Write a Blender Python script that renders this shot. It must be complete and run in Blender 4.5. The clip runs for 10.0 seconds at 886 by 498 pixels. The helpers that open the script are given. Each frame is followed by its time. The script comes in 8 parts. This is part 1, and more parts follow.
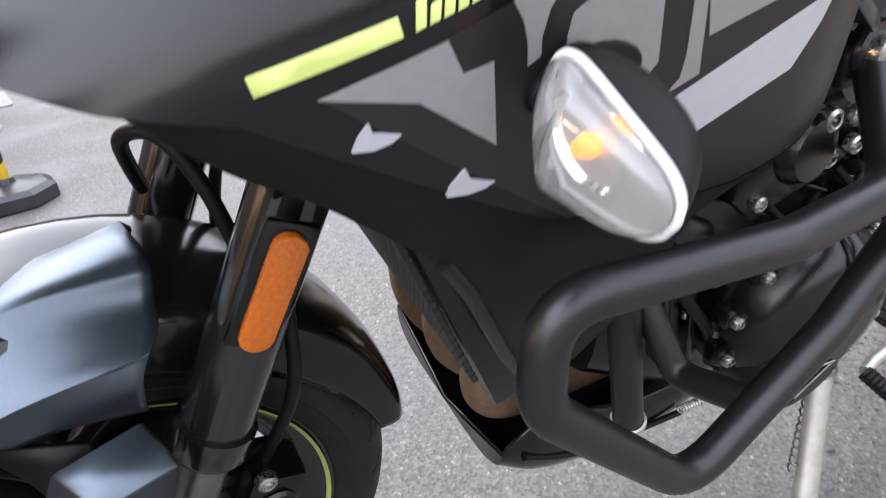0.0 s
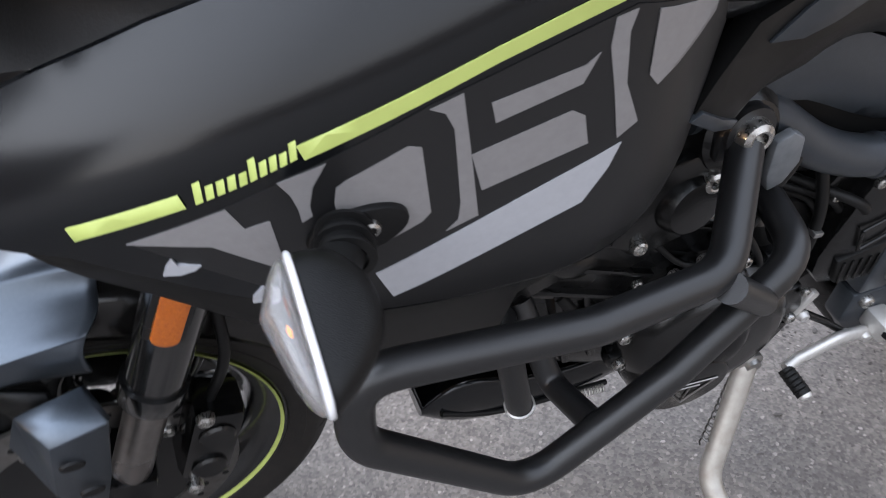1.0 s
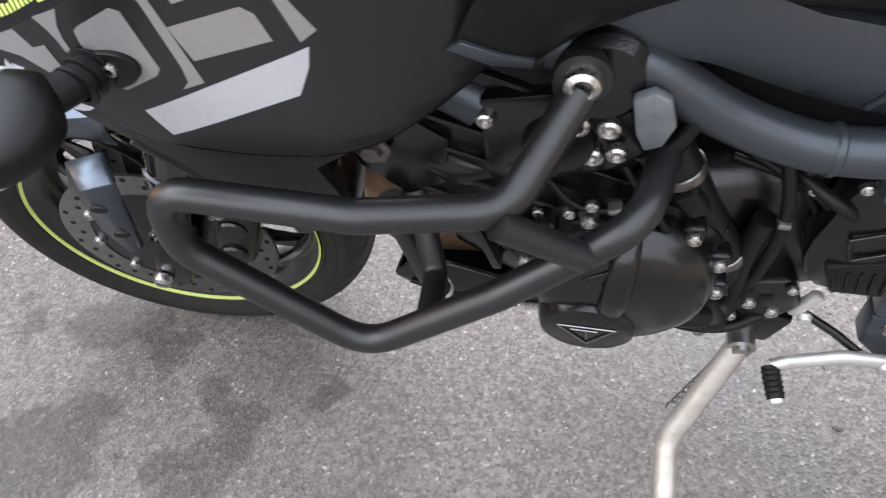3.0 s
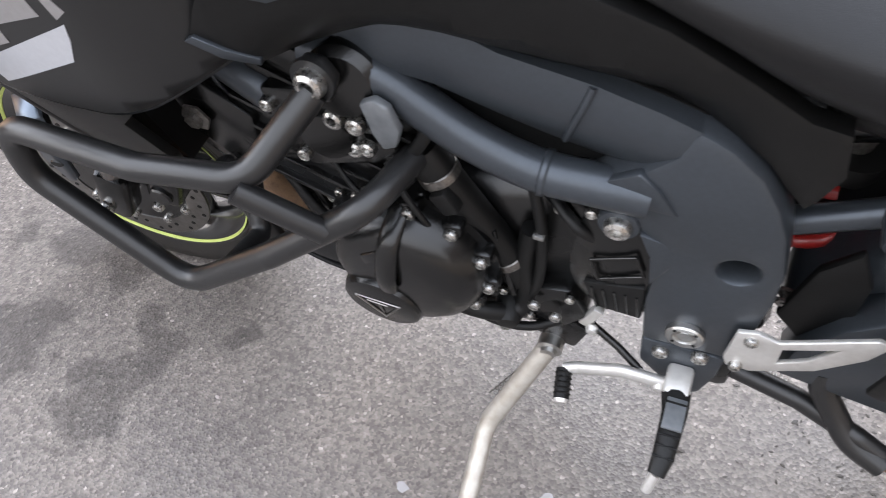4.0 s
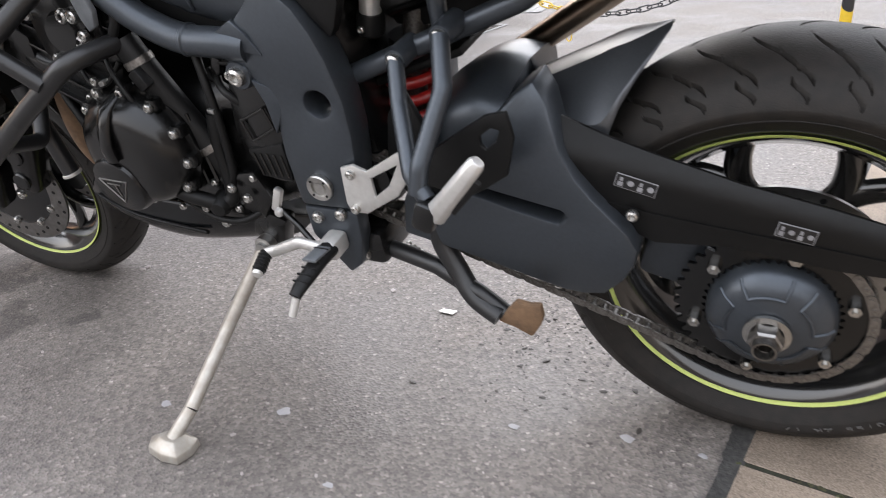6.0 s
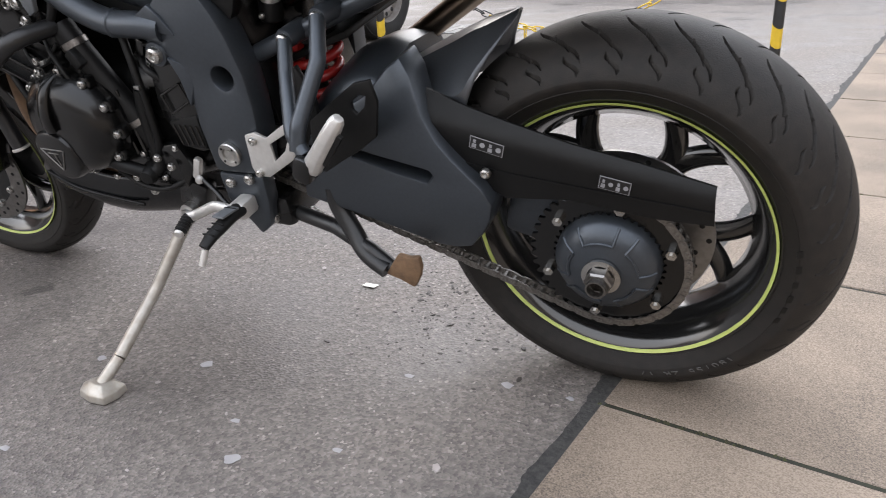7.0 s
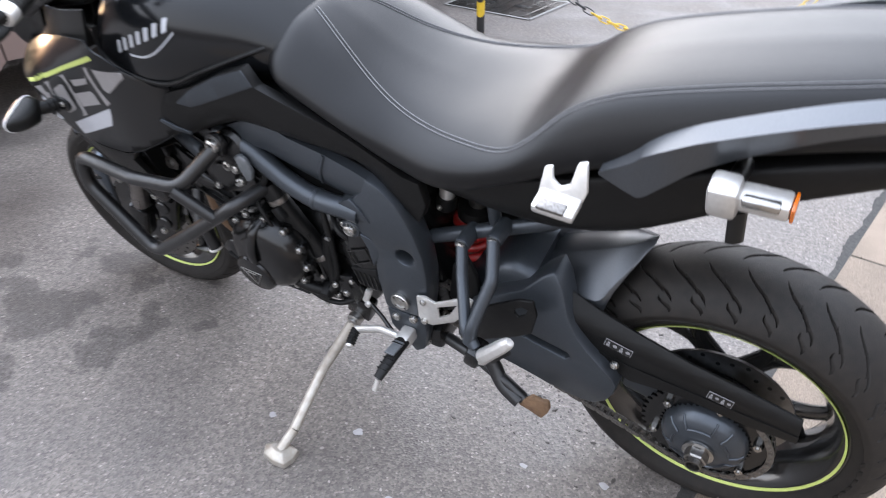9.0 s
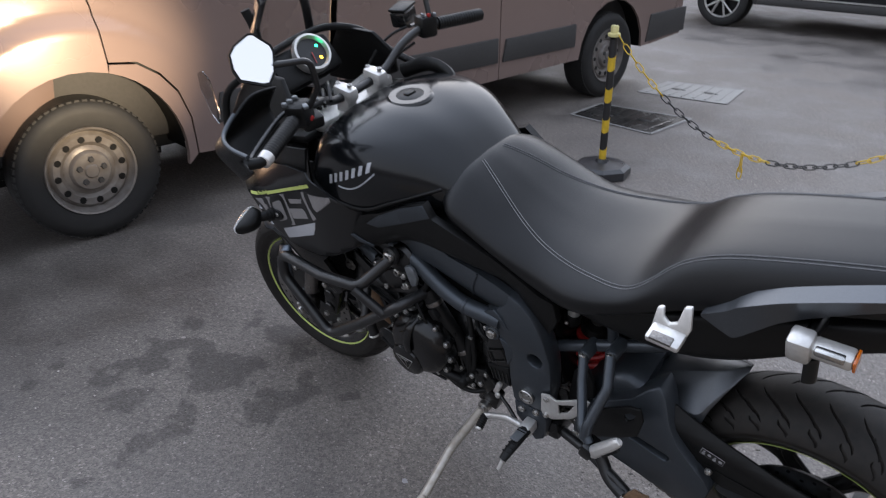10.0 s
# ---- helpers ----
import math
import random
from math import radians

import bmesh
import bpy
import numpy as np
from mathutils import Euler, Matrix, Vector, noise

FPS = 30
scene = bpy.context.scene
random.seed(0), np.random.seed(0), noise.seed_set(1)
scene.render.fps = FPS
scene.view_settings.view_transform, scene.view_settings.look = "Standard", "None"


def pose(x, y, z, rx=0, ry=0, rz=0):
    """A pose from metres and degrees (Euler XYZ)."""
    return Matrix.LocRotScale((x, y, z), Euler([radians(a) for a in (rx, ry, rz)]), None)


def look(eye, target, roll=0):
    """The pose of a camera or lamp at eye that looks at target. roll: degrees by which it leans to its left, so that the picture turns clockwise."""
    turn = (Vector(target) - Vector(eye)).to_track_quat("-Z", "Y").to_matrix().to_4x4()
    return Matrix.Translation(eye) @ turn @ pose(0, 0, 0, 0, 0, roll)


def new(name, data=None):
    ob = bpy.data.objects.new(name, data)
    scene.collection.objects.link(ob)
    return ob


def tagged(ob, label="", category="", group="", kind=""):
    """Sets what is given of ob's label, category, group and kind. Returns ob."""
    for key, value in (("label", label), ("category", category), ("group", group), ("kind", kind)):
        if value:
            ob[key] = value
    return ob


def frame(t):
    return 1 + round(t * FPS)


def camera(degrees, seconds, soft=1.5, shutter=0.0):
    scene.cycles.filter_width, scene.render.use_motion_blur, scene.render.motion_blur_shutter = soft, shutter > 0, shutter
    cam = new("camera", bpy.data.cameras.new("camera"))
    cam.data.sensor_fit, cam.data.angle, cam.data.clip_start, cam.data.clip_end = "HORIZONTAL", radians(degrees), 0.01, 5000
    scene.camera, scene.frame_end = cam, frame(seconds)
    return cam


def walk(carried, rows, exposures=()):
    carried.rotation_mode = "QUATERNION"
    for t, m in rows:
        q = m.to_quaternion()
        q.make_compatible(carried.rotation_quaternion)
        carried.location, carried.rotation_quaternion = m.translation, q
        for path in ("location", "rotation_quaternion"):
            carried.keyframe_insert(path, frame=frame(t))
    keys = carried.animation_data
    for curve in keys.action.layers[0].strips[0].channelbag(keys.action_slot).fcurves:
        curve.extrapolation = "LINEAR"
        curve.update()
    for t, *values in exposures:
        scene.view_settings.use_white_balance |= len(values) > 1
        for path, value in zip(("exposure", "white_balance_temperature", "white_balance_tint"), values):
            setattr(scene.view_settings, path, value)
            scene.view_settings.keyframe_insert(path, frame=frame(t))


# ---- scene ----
cam = camera(61.63, 10.0, soft=1.0, shutter=0.35)
# seconds, place, turn about x, y, z
ROWS = [
    (0, -1.452, -0.735, 0.829, 65.29, 5.11, -26.61),
    (0.5, -1.402, -0.742, 0.940, 56.83, 6.85, -27.32),
    (1, -1.301, -0.795, 0.972, 54.72, 3.27, -18.35),
    (1.5, -1.211, -0.843, 0.979, 51.45, 4.48, -5.20),
    (2, -1.123, -0.869, 0.983, 48.67, 4.95, 1.77),
    (3.3, -0.840, -0.855, 0.988, 46.98, 4.28, 14.30),
    (3.5, -0.782, -0.854, 0.998, 46.70, 3.32, 16.19),
    (4, -0.599, -0.851, 1.028, 47.18, 2.84, 22.98),
    (4.5, -0.480, -0.867, 1.042, 48.24, 3.47, 24.59),
    (5, -0.299, -0.945, 1.038, 52.38, 4.01, 24.60),
    (5.5, -0.120, -1.021, 0.913, 58.96, 3.86, 25.14),
    (5.7, -0.066, -1.043, 0.835, 62.02, 3.95, 25.59),
    (6.8, 0.195, -1.176, 0.719, 67.16, 2.67, 26.17),
    (7, 0.229, -1.172, 0.723, 66.99, 2.62, 25.75),
    (7.5, 0.235, -1.180, 0.737, 66.56, 2.60, 23.94),
    (8, 0.125, -1.163, 0.782, 67.35, 3.54, 23.48),
    (8.5, 0.052, -1.159, 1.018, 61.17, 3.61, 24.55),
    (9, 0.100, -1.259, 1.272, 58.21, 0.37, 31.17),
    (9.5, 0.149, -1.398, 1.425, 60.96, 0.90, 36.97),
    (10, 0.188, -1.504, 1.481, 64.51, -0.06, 40.55),
]
EXPOSURES = [(0.0, 2.65, 6600, 12), (0.5, 2.1, 6400, 12), (1.0, 2.28, 6500, 12), (1.5, 2.75, 6600, 12), (2.0, 2.85, 6700, 12), (3.5, 2.85, 6800, 12), (5.0, 2.95, 6800, 12), (5.5, 2.75, 6900, 12), (7.0, 2.3, 6950, 12), (8.0, 2.3, 6700, 12), (8.5, 2.4, 6500, 12), (9.0, 2.6, 6450, 12), (10.0, 1.36, 6300, 12)]
walk(cam, [(t, pose(*row)) for t, *row in ROWS], EXPOSURES)

# ---- light: a pale dusk sky and a low, veiled, warm sun ----
world = bpy.data.worlds.new("dusk_sky")
scene.world = world
world.use_nodes = True
wn = world.node_tree.nodes
sky = wn.new("ShaderNodeTexSky")
sky.sky_type, sky.sun_disc = "NISHITA", False
sky.sun_elevation, sky.sun_rotation = radians(30), radians(-40)
sky.air_density, sky.dust_density, sky.ozone_density = 1.0, 4.0, 1.0
wn["Background"].inputs[1].default_value = 0.15
cloud = wn.new("ShaderNodeMix")  # a thin, even veil of cloud over the sky
cloud.data_type = "RGBA"
cloud.inputs["Factor"].default_value = 0.94
tc_ = wn.new("ShaderNodeTexCoord")
sep = wn.new("ShaderNodeSeparateXYZ")
veil = wn.new("ShaderNodeValToRGB")  # bluer overhead
ve = veil.color_ramp.elements
ve[0].position, ve[0].color = 0.0, (0.86, 0.84, 0.84, 1)
ve[1].position, ve[1].color = 1.0, (0.80, 0.90, 1.08, 1)
ve.new(0.35).color = (0.85, 0.90, 0.99, 1)
lift = wn.new("ShaderNodeVectorMath")
lift.operation = "SCALE"
lift.inputs["Scale"].default_value = 1.0
world.node_tree.links.new(tc_.outputs["Generated"], sep.inputs[0])
world.node_tree.links.new(sep.outputs[2], veil.inputs[0])
world.node_tree.links.new(veil.outputs[0], lift.inputs[0])
side_ = wn.new("ShaderNodeVectorMath")
side_.operation = "DOT_PRODUCT"
side_.inputs[1].default_value = (-0.85, 0.50, 0.15)
fall = wn.new("ShaderNodeValToRGB")
fe = fall.color_ramp.elements
fe[0].position, fe[0].color = 0.10, (0.34, 0.34, 0.34, 1)
fe[1].position, fe[1].color = 1.0, (1.0, 1.0, 1.0, 1)
fe.new(0.55).color = (0.46, 0.46, 0.46, 1)
fe.new(0.80).color = (0.86, 0.86, 0.86, 1)
half_ = wn.new("ShaderNodeMath")
half_.operation = "MULTIPLY_ADD"
half_.inputs[1].default_value, half_.inputs[2].default_value = 0.5, 0.5
power_ = wn.new("ShaderNodeMath")
power_.operation = "MULTIPLY"
power_.inputs[1].default_value = 8.6
world.node_tree.links.new(tc_.outputs["Generated"], side_.inputs[0])
world.node_tree.links.new(side_.outputs["Value"], half_.inputs[0])
world.node_tree.links.new(half_.outputs[0], fall.inputs[0])
world.node_tree.links.new(fall.outputs[0], power_.inputs[0])
world.node_tree.links.new(power_.outputs[0], lift.inputs["Scale"])
world.node_tree.links.new(lift.outputs[0], cloud.inputs[7])
world.node_tree.links.new(sky.outputs[0], cloud.inputs[6])
world.node_tree.links.new(cloud.outputs[2], wn["Background"].inputs[0])
sun = new("sun", bpy.data.lights.new("sun", "SUN"))
sun.data.energy, sun.data.angle, sun.data.color = 0.1, radians(60), (1.0, 0.94, 0.88)
sun.matrix_world = look((-5.57, 6.63, 5.0), (0, 0, 0))


# ---- materials ----
def material(name, base, rough=0.5, metal=0.0, second=None, scale=40.0, bump=0.0, bump_scale=300.0, coat=0.0, spec=0.5, big=3.0, mix=0.5, rough_var=0.1):
    """A surface with fine grain and broad wear: base mottled towards second, uneven roughness and a fine relief."""
    m = bpy.data.materials.new(name)
    m.use_nodes = True
    n, l = m.node_tree.nodes, m.node_tree.links
    b = n["Principled BSDF"]
    b.inputs["Roughness"].default_value, b.inputs["Metallic"].default_value = rough, metal
    b.inputs["Specular IOR Level"].default_value = spec
    b.inputs["Coat Weight"].default_value, b.inputs["Coat Roughness"].default_value = coat, 0.15
    second = second or tuple(c * 0.7 for c in base)
    tc = n.new("ShaderNodeTexCoord")
    fine, broad = n.new("ShaderNodeTexNoise"), n.new("ShaderNodeTexNoise")
    fine.inputs["Scale"].default_value, broad.inputs["Scale"].default_value = scale, big
    fine.inputs["Detail"].default_value, broad.inputs["Detail"].default_value = 5, 4
    l.new(tc.outputs["Object"], fine.inputs["Vector"])
    l.new(tc.outputs["Object"], broad.inputs["Vector"])
    add = n.new("ShaderNodeMath")
    add.operation = "MULTIPLY_ADD"
    add.inputs[1].default_value = 0.6
    l.new(fine.outputs[0], add.inputs[0])
    half = n.new("ShaderNodeMath")
    half.operation = "MULTIPLY"
    half.inputs[1].default_value = 0.4
    l.new(broad.outputs[0], half.inputs[0])
    l.new(half.outputs[0], add.inputs[2])
    ramp = n.new("ShaderNodeValToRGB")
    ramp.color_ramp.elements[0].position, ramp.color_ramp.elements[1].position = 0.5 - mix * 0.4, 0.5 + mix * 0.4
    ramp.color_ramp.elements[0].color, ramp.color_ramp.elements[1].color = (*second, 1), (*base, 1)
    l.new(add.outputs[0], ramp.inputs[0])
    l.new(ramp.outputs[0], b.inputs["Base Color"])
    rr = n.new("ShaderNodeMapRange")
    rr.inputs[1].default_value, rr.inputs[2].default_value = 0.3, 0.7
    rr.inputs[3].default_value, rr.inputs[4].default_value = max(0.02, rough - rough_var), min(1, rough + rough_var)
    l.new(broad.outputs[0], rr.inputs[0])
    l.new(rr.outputs[0], b.inputs["Roughness"])
    if bump:
        bt, bn = n.new("ShaderNodeTexNoise"), n.new("ShaderNodeBump")
        bt.inputs["Scale"].default_value, bt.inputs["Detail"].default_value = bump_scale, 3
        l.new(tc.outputs["Object"], bt.inputs["Vector"])
        bn.inputs["Strength"].default_value, bn.inputs["Distance"].default_value = bump, 0.002
        l.new(bt.outputs[0], bn.inputs["Height"])
        l.new(bn.outputs[0], b.inputs["Normal"])
    return m


def glow(name, colour, strength):
    m = bpy.data.materials.new(name)
    m.use_nodes = True
    b = m.node_tree.nodes["Principled BSDF"]
    b.inputs["Base Color"].default_value = (*colour, 1)
    b.inputs["Emission Color"].default_value, b.inputs["Emission Strength"].default_value = (*colour, 1), strength
    return m


def glass(name, colour, rough=0.03, ior=1.45):
    m = bpy.data.materials.new(name)
    m.use_nodes = True
    b = m.node_tree.nodes["Principled BSDF"]
    b.inputs["Base Color"].default_value = (*colour, 1)
    b.inputs["Transmission Weight"].default_value, b.inputs["Roughness"].default_value, b.inputs["IOR"].default_value = 1.0, rough, ior
    return m


M_PAINT = material("matt_black_paint", (0.006, 0.0066, 0.0078), 0.18, 0.0, (0.005, 0.0055, 0.006), 300, 0.02, 900, coat=0.0, spec=0.38, rough_var=0.03)
M_GUARD = material("satin_black_mudguard", (0.115, 0.135, 0.160), 0.34, 0.9, (0.10, 0.118, 0.140), 300, 0.02, 900, spec=1.0, rough_var=0.04)
M_FENDER = material("dusty_gloss_black_plastic", (0.006, 0.006, 0.006), 0.16, 0, (0.010, 0.009, 0.008), 90, 0.05, 500, spec=0.5, rough_var=0.08)
M_PLASTIC = material("grained_black_plastic", (0.006, 0.006, 0.006), 0.42, 0, (0.004, 0.004, 0.004), 120, 0.2, 1400, spec=0.24, rough_var=0.08)
M_HUGGER = material("satin_black_hugger", (0.075, 0.081, 0.090), 0.3, 0.6, (0.062, 0.067, 0.075), 300, 0.02, 900, spec=1.0, rough_var=0.04)
M_FRAME = material("satin_graphite_coat", (0.060, 0.069, 0.080), 0.35, 0.6, (0.050, 0.057, 0.066), 200, 0.06, 700, rough_var=0.06)
M_BAR = material("powder_coated_black_steel", (0.011, 0.011, 0.0115), 0.34, 0.0, (0.008, 0.008, 0.0085), 400, 0.1, 1200, spec=0.55, rough_var=0.06)
M_ENGINE = material("black_engine_casting", (0.004, 0.004, 0.004), 0.22, 0.0, (0.003, 0.003, 0.003), 60, 0.10, 500, spec=0.5, rough_var=0.12)
M_DARK = material("deep_black_rubber", (0.005, 0.005, 0.005), 0.5, 0, (0.003, 0.003, 0.003), 60, 0.1, 400, spec=0.3)
M_SEAT = material("black_vinyl", (0.008, 0.008, 0.0086), 0.34, 0, (0.006, 0.006, 0.0064), 200, 0.12, 900, spec=0.26, rough_var=0.05)
M_TYRE = material("tyre_rubber", (0.021, 0.0175, 0.015), 0.6, 0, (0.009, 0.0085, 0.008), 60, 0.3, 500, spec=0.3, rough_var=0.1)
M_RIM = material("gloss_black_alloy", (0.010, 0.010, 0.010), 0.14, 0.1, (0.007, 0.007, 0.007), 60, coat=0.6, spec=0.7, rough_var=0.05)
M_LIME = material("lime_tape", (0.52, 0.60, 0.17), 0.45, 0, (0.47, 0.54, 0.15), 80)
M_STITCH = material("grey_thread", (0.16, 0.16, 0.165), 0.7, 0, (0.10, 0.10, 0.105), 600)
M_SILVER_DECAL = material("silver_decal", (0.30, 0.29, 0.29), 0.45, 0.3, (0.26, 0.25, 0.25), 200)
M_SILVER_LIGHT = material("pale_silver_decal", (0.50, 0.51, 0.54), 0.42, 0.3, (0.45, 0.46, 0.49), 200)
M_BLACK_DECAL = material("black_decal", (0.010, 0.010, 0.0105), 0.42, 0, (0.008, 0.008, 0.0085), 200)
M_STEEL = material("brushed_steel", (0.55, 0.54, 0.52), 0.3, 1.0, (0.4, 0.39, 0.37), 150, 0.05, 800)
M_ALLOY = material("satin_silver_alloy", (0.66, 0.645, 0.62), 0.38, 0.65, (0.54, 0.525, 0.50), 120, 0.08, 900)
M_DISC = material("worn_disc_steel", (0.32, 0.31, 0.3), 0.4, 1.0, (0.2, 0.19, 0.18), 90)
M_CHAIN = material("greasy_chain_steel", (0.30, 0.285, 0.27), 0.36, 0.9, (0.09, 0.08, 0.07), 250)
M_RUST = material("rusty_steel", (0.22, 0.13, 0.07), 0.8, 0.1, (0.1, 0.06, 0.035), 80, 0.4, 300)
M_BRONZE = material("bronze_plug", (0.45, 0.33, 0.18), 0.4, 0.9, (0.3, 0.2, 0.1), 100)
M_RED = material("red_spring", (0.36, 0.018, 0.015), 0.35, 0, (0.28, 0.012, 0.011), 100, coat=0.3)
M_CREAM = material("cream_plastic", (0.75, 0.73, 0.68), 0.4, 0, (0.65, 0.63, 0.58), 90)
M_PLATEGREY = material("grey_breather_cover", (0.11, 0.12, 0.13), 0.45, 0.3, (0.18, 0.19, 0.20), 100)
M_AMBER = material("amber_reflector", (0.62, 0.15, 0.006), 0.22, 0, (0.42, 0.085, 0.003), 260, 0.5, 420, coat=0.6)
M_LENS = glass("clear_ribbed_lens", (0.97, 0.96, 0.95), 0.06)
M_LENS.node_tree.nodes["Principled BSDF"].inputs["Transmission Weight"].default_value = 0.94
M_FLANGE = material("frosted_lens_edge", (0.80, 0.80, 0.80), 0.25, 0, (0.70, 0.70, 0.71), 200, spec=0.6)
M_SCREEN = glass("clear_screen", (0.95, 0.96, 0.96), 0.02)
M_STAND = material("dull_cast_aluminium", (0.46, 0.435, 0.395), 0.45, 0.45, (0.30, 0.265, 0.22), 60, 0.1, 500)
M_MIRROR = material("mirror_silver", (0.93, 0.93, 0.93), 0.02, 1.0, (0.93, 0.93, 0.93), rough_var=0.0)
M_WORN_PRINT = material("worn_white_print", (0.30, 0.30, 0.31), 0.55, 0, (0.20, 0.20, 0.21), 100)


# ---- building tools ----
def finish(name, bm, mat, parent=None, label="", smooth=40, bevel=0.0, segs=2):
    """Links a bmesh as one mesh object, under a thing or a part."""
    bmesh.ops.remove_doubles(bm, verts=bm.verts, dist=1e-6)
    bmesh.ops.recalc_face_normals(bm, faces=bm.faces)
    if bevel:
        sharp = [e for e in bm.edges if len(e.link_faces) == 2 and e.calc_face_angle(0) > radians(35)]
        bmesh.ops.bevel(bm, geom=sharp, offset=bevel, segments=segs, affect="EDGES", profile=0.5, clamp_overlap=True)
    me = bpy.data.meshes.new(name)
    bm.to_mesh(me)
    bm.free()
    me.materials.append(mat)
    me.shade_smooth()
    me.set_sharp_from_angle(angle=radians(smooth))
    ob = new(name, me)
    ob.parent = parent
    if label:
        ob["label"] = label
    return ob


def share(name, ob, m, parent, label=""):
    """Another object on the mesh of ob, at m."""
    o = new(name, ob.data)
    o.parent, o.matrix_basis = parent, m
    if label:
        o["label"] = label
    return o


def spline(pts, n):
    """n points a stretch on a smooth curve through pts."""
    pts = [Vector(p) for p in pts]
    out = []
    for i in range(len(pts) - 1):
        a, b, c, d = pts[max(i - 1, 0)], pts[i], pts[i + 1], pts[min(i + 2, len(pts) - 1)]
        for k in range(n):
            t = k / n
            out.append(0.5 * (2 * b + (c - a) * t + (2 * a - 5 * b + 4 * c - d) * t * t + (3 * b - a - 3 * c + d) * t**3))
    return out + [pts[-1]]


def rounded(pts, r, n=6):
    """A line through pts with its corners rounded to the radius r."""
    pts = [Vector(p) for p in pts]
    out = [pts[0]]
    for a, b, c in zip(pts, pts[1:], pts[2:]):
        u, v = (a - b), (c - b)
        ang = u.angle(v)
        cut = min(r / max(math.tan(ang / 2), 1e-3), u.length * 0.49, v.length * 0.49)
        p, q = b + u.normalized() * cut, b + v.normalized() * cut
        for k in range(n + 1):
            t = k / n
            out.append(p * (1 - t) ** 2 + b * 2 * t * (1 - t) + q * t * t)
    return out + [pts[-1]]


def tube_bm(path, r, segs=14, bm=None, caps=True, flat=1.0, taper=None):
    """A round (or flattened) tube along path."""
    bm = bm or bmesh.new()
    path = [Vector(p) for p in path]
    rings, up = [], None
    for i, p in enumerate(path):
        d = (path[min(i + 1, len(path) - 1)] - path[max(i - 1, 0)]).normalized()
        if up is None:
            up = d.orthogonal().normalized() if abs(d.z) > 0.9 else Vector((0, 0, 1)) - d * d.z
        up = (up - d * up.dot(d)).normalized()
        side = d.cross(up)
        rr = r if taper is None else r + (taper - r) * i / (len(path) - 1)
        rings.append([bm.verts.new(p + rr * (math.cos(a) * up * flat + math.sin(a) * side)) for a in (2 * math.pi * k / segs for k in range(segs))])
    for a, b in zip(rings, rings[1:]):
        for k in range(segs):
            bm.faces.new((a[k], a[(k + 1) % segs], b[(k + 1) % segs], b[k]))
    if caps:
        bm.faces.new(rings[0][::-1])
        bm.faces.new(rings[-1])
    return bm


def tube(name, path, r, mat, parent, label="", bend=0.0, segs=14, flat=1.0, taper=None):
    return finish(name, tube_bm(rounded(path, bend) if bend else path, r, segs, flat=flat, taper=taper), mat, parent, label, 50)


def lathe_bm(profile, m, segs=48, bm=None, closed=False):
    """Turns a profile of (radius, height along the axis) about the z axis of m."""
    bm = bm or bmesh.new()
    rings = []
    for r, h in profile:
        if r < 1e-6:
            rings.append([bm.verts.new(m @ Vector((0, 0, h)))])
        else:
            rings.append([bm.verts.new(m @ Vector((r * math.cos(a), r * math.sin(a), h))) for a in (2 * math.pi * k / segs for k in range(segs))])
    pairs = list(zip(rings, rings[1:])) + ([(rings[-1], rings[0])] if closed else [])
    for a, b in pairs:
        for k in range(segs):
            j = (k + 1) % segs
            if len(a) == 1 and len(b) > 1:
                bm.faces.new((a[0], b[j], b[k]))
            elif len(b) == 1 and len(a) > 1:
                bm.faces.new((a[k], a[j], b[0]))
            elif len(a) > 1:
                bm.faces.new((a[k], a[j], b[j], b[k]))
    return bm


def lathe(name, profile, m, mat, parent, label="", segs=48, closed=False, smooth=35):
    return finish(name, lathe_bm(profile, m, segs, closed=closed), mat, parent, label, smooth)


def box_bm(size, m, bm=None):
    bm = bm or bmesh.new()
    bmesh.ops.create_cube(bm, size=1, matrix=m @ Matrix.Diagonal((*size, 1)))
    return bm


def box(name, size, m, mat, parent, label="", bevel=0.004):
    return finish(name, box_bm(size, m), mat, parent, label, 40, bevel)


def axis_to(p, d, spin=0.0):
    """A pose at p whose z axis points along d."""
    return Matrix.Translation(p) @ Vector(d).to_track_quat("Z", "Y").to_matrix().to_4x4() @ pose(0, 0, 0, 0, 0, spin)


def panel_bm(outline, yf, thick, step=0.03, rim=0.0, bm=None):
    """A shaped panel: an outline in side view (x, z), bent to the sheet y = yf(x, z), with a thickness inwards and a turned-in rim."""
    bm = bm or bmesh.new()
    bm.faces.new([bm.verts.new((x, 0, z)) for x, z in outline])
    xs, zs = [p[0] for p in outline], [p[1] for p in outline]
    for lo, hi, co in ((min(xs), max(xs), 0), (min(zs), max(zs), 2)):
        count = int((hi - lo) / step)
        for k in range(1, count + 1):
            at, no = Vector((0, 0, 0)), Vector((0, 0, 0))
            at[co], no[co] = lo + (hi - lo) * k / (count + 1), 1
            bmesh.ops.bisect_plane(bm, geom=bm.verts[:] + bm.edges[:] + bm.faces[:], plane_co=at, plane_no=no, dist=1e-5)
    edge = {v for e in bm.edges if len(e.link_faces) == 1 for v in e.verts}
    front = list(bm.faces)
    for v in bm.verts:
        v.co.y = yf(v.co.x, v.co.z)
    sgn = 1 if sum(v.co.y for v in bm.verts) < 0 else -1
    ext = bmesh.ops.extrude_face_region(bm, geom=front)
    moved = [g for g in ext["geom"] if isinstance(g, bmesh.types.BMVert)]
    for v in moved:
        v.co.y += sgn * thick
    if rim:
        for v in edge:
            v.co.y += sgn * rim
    return bm


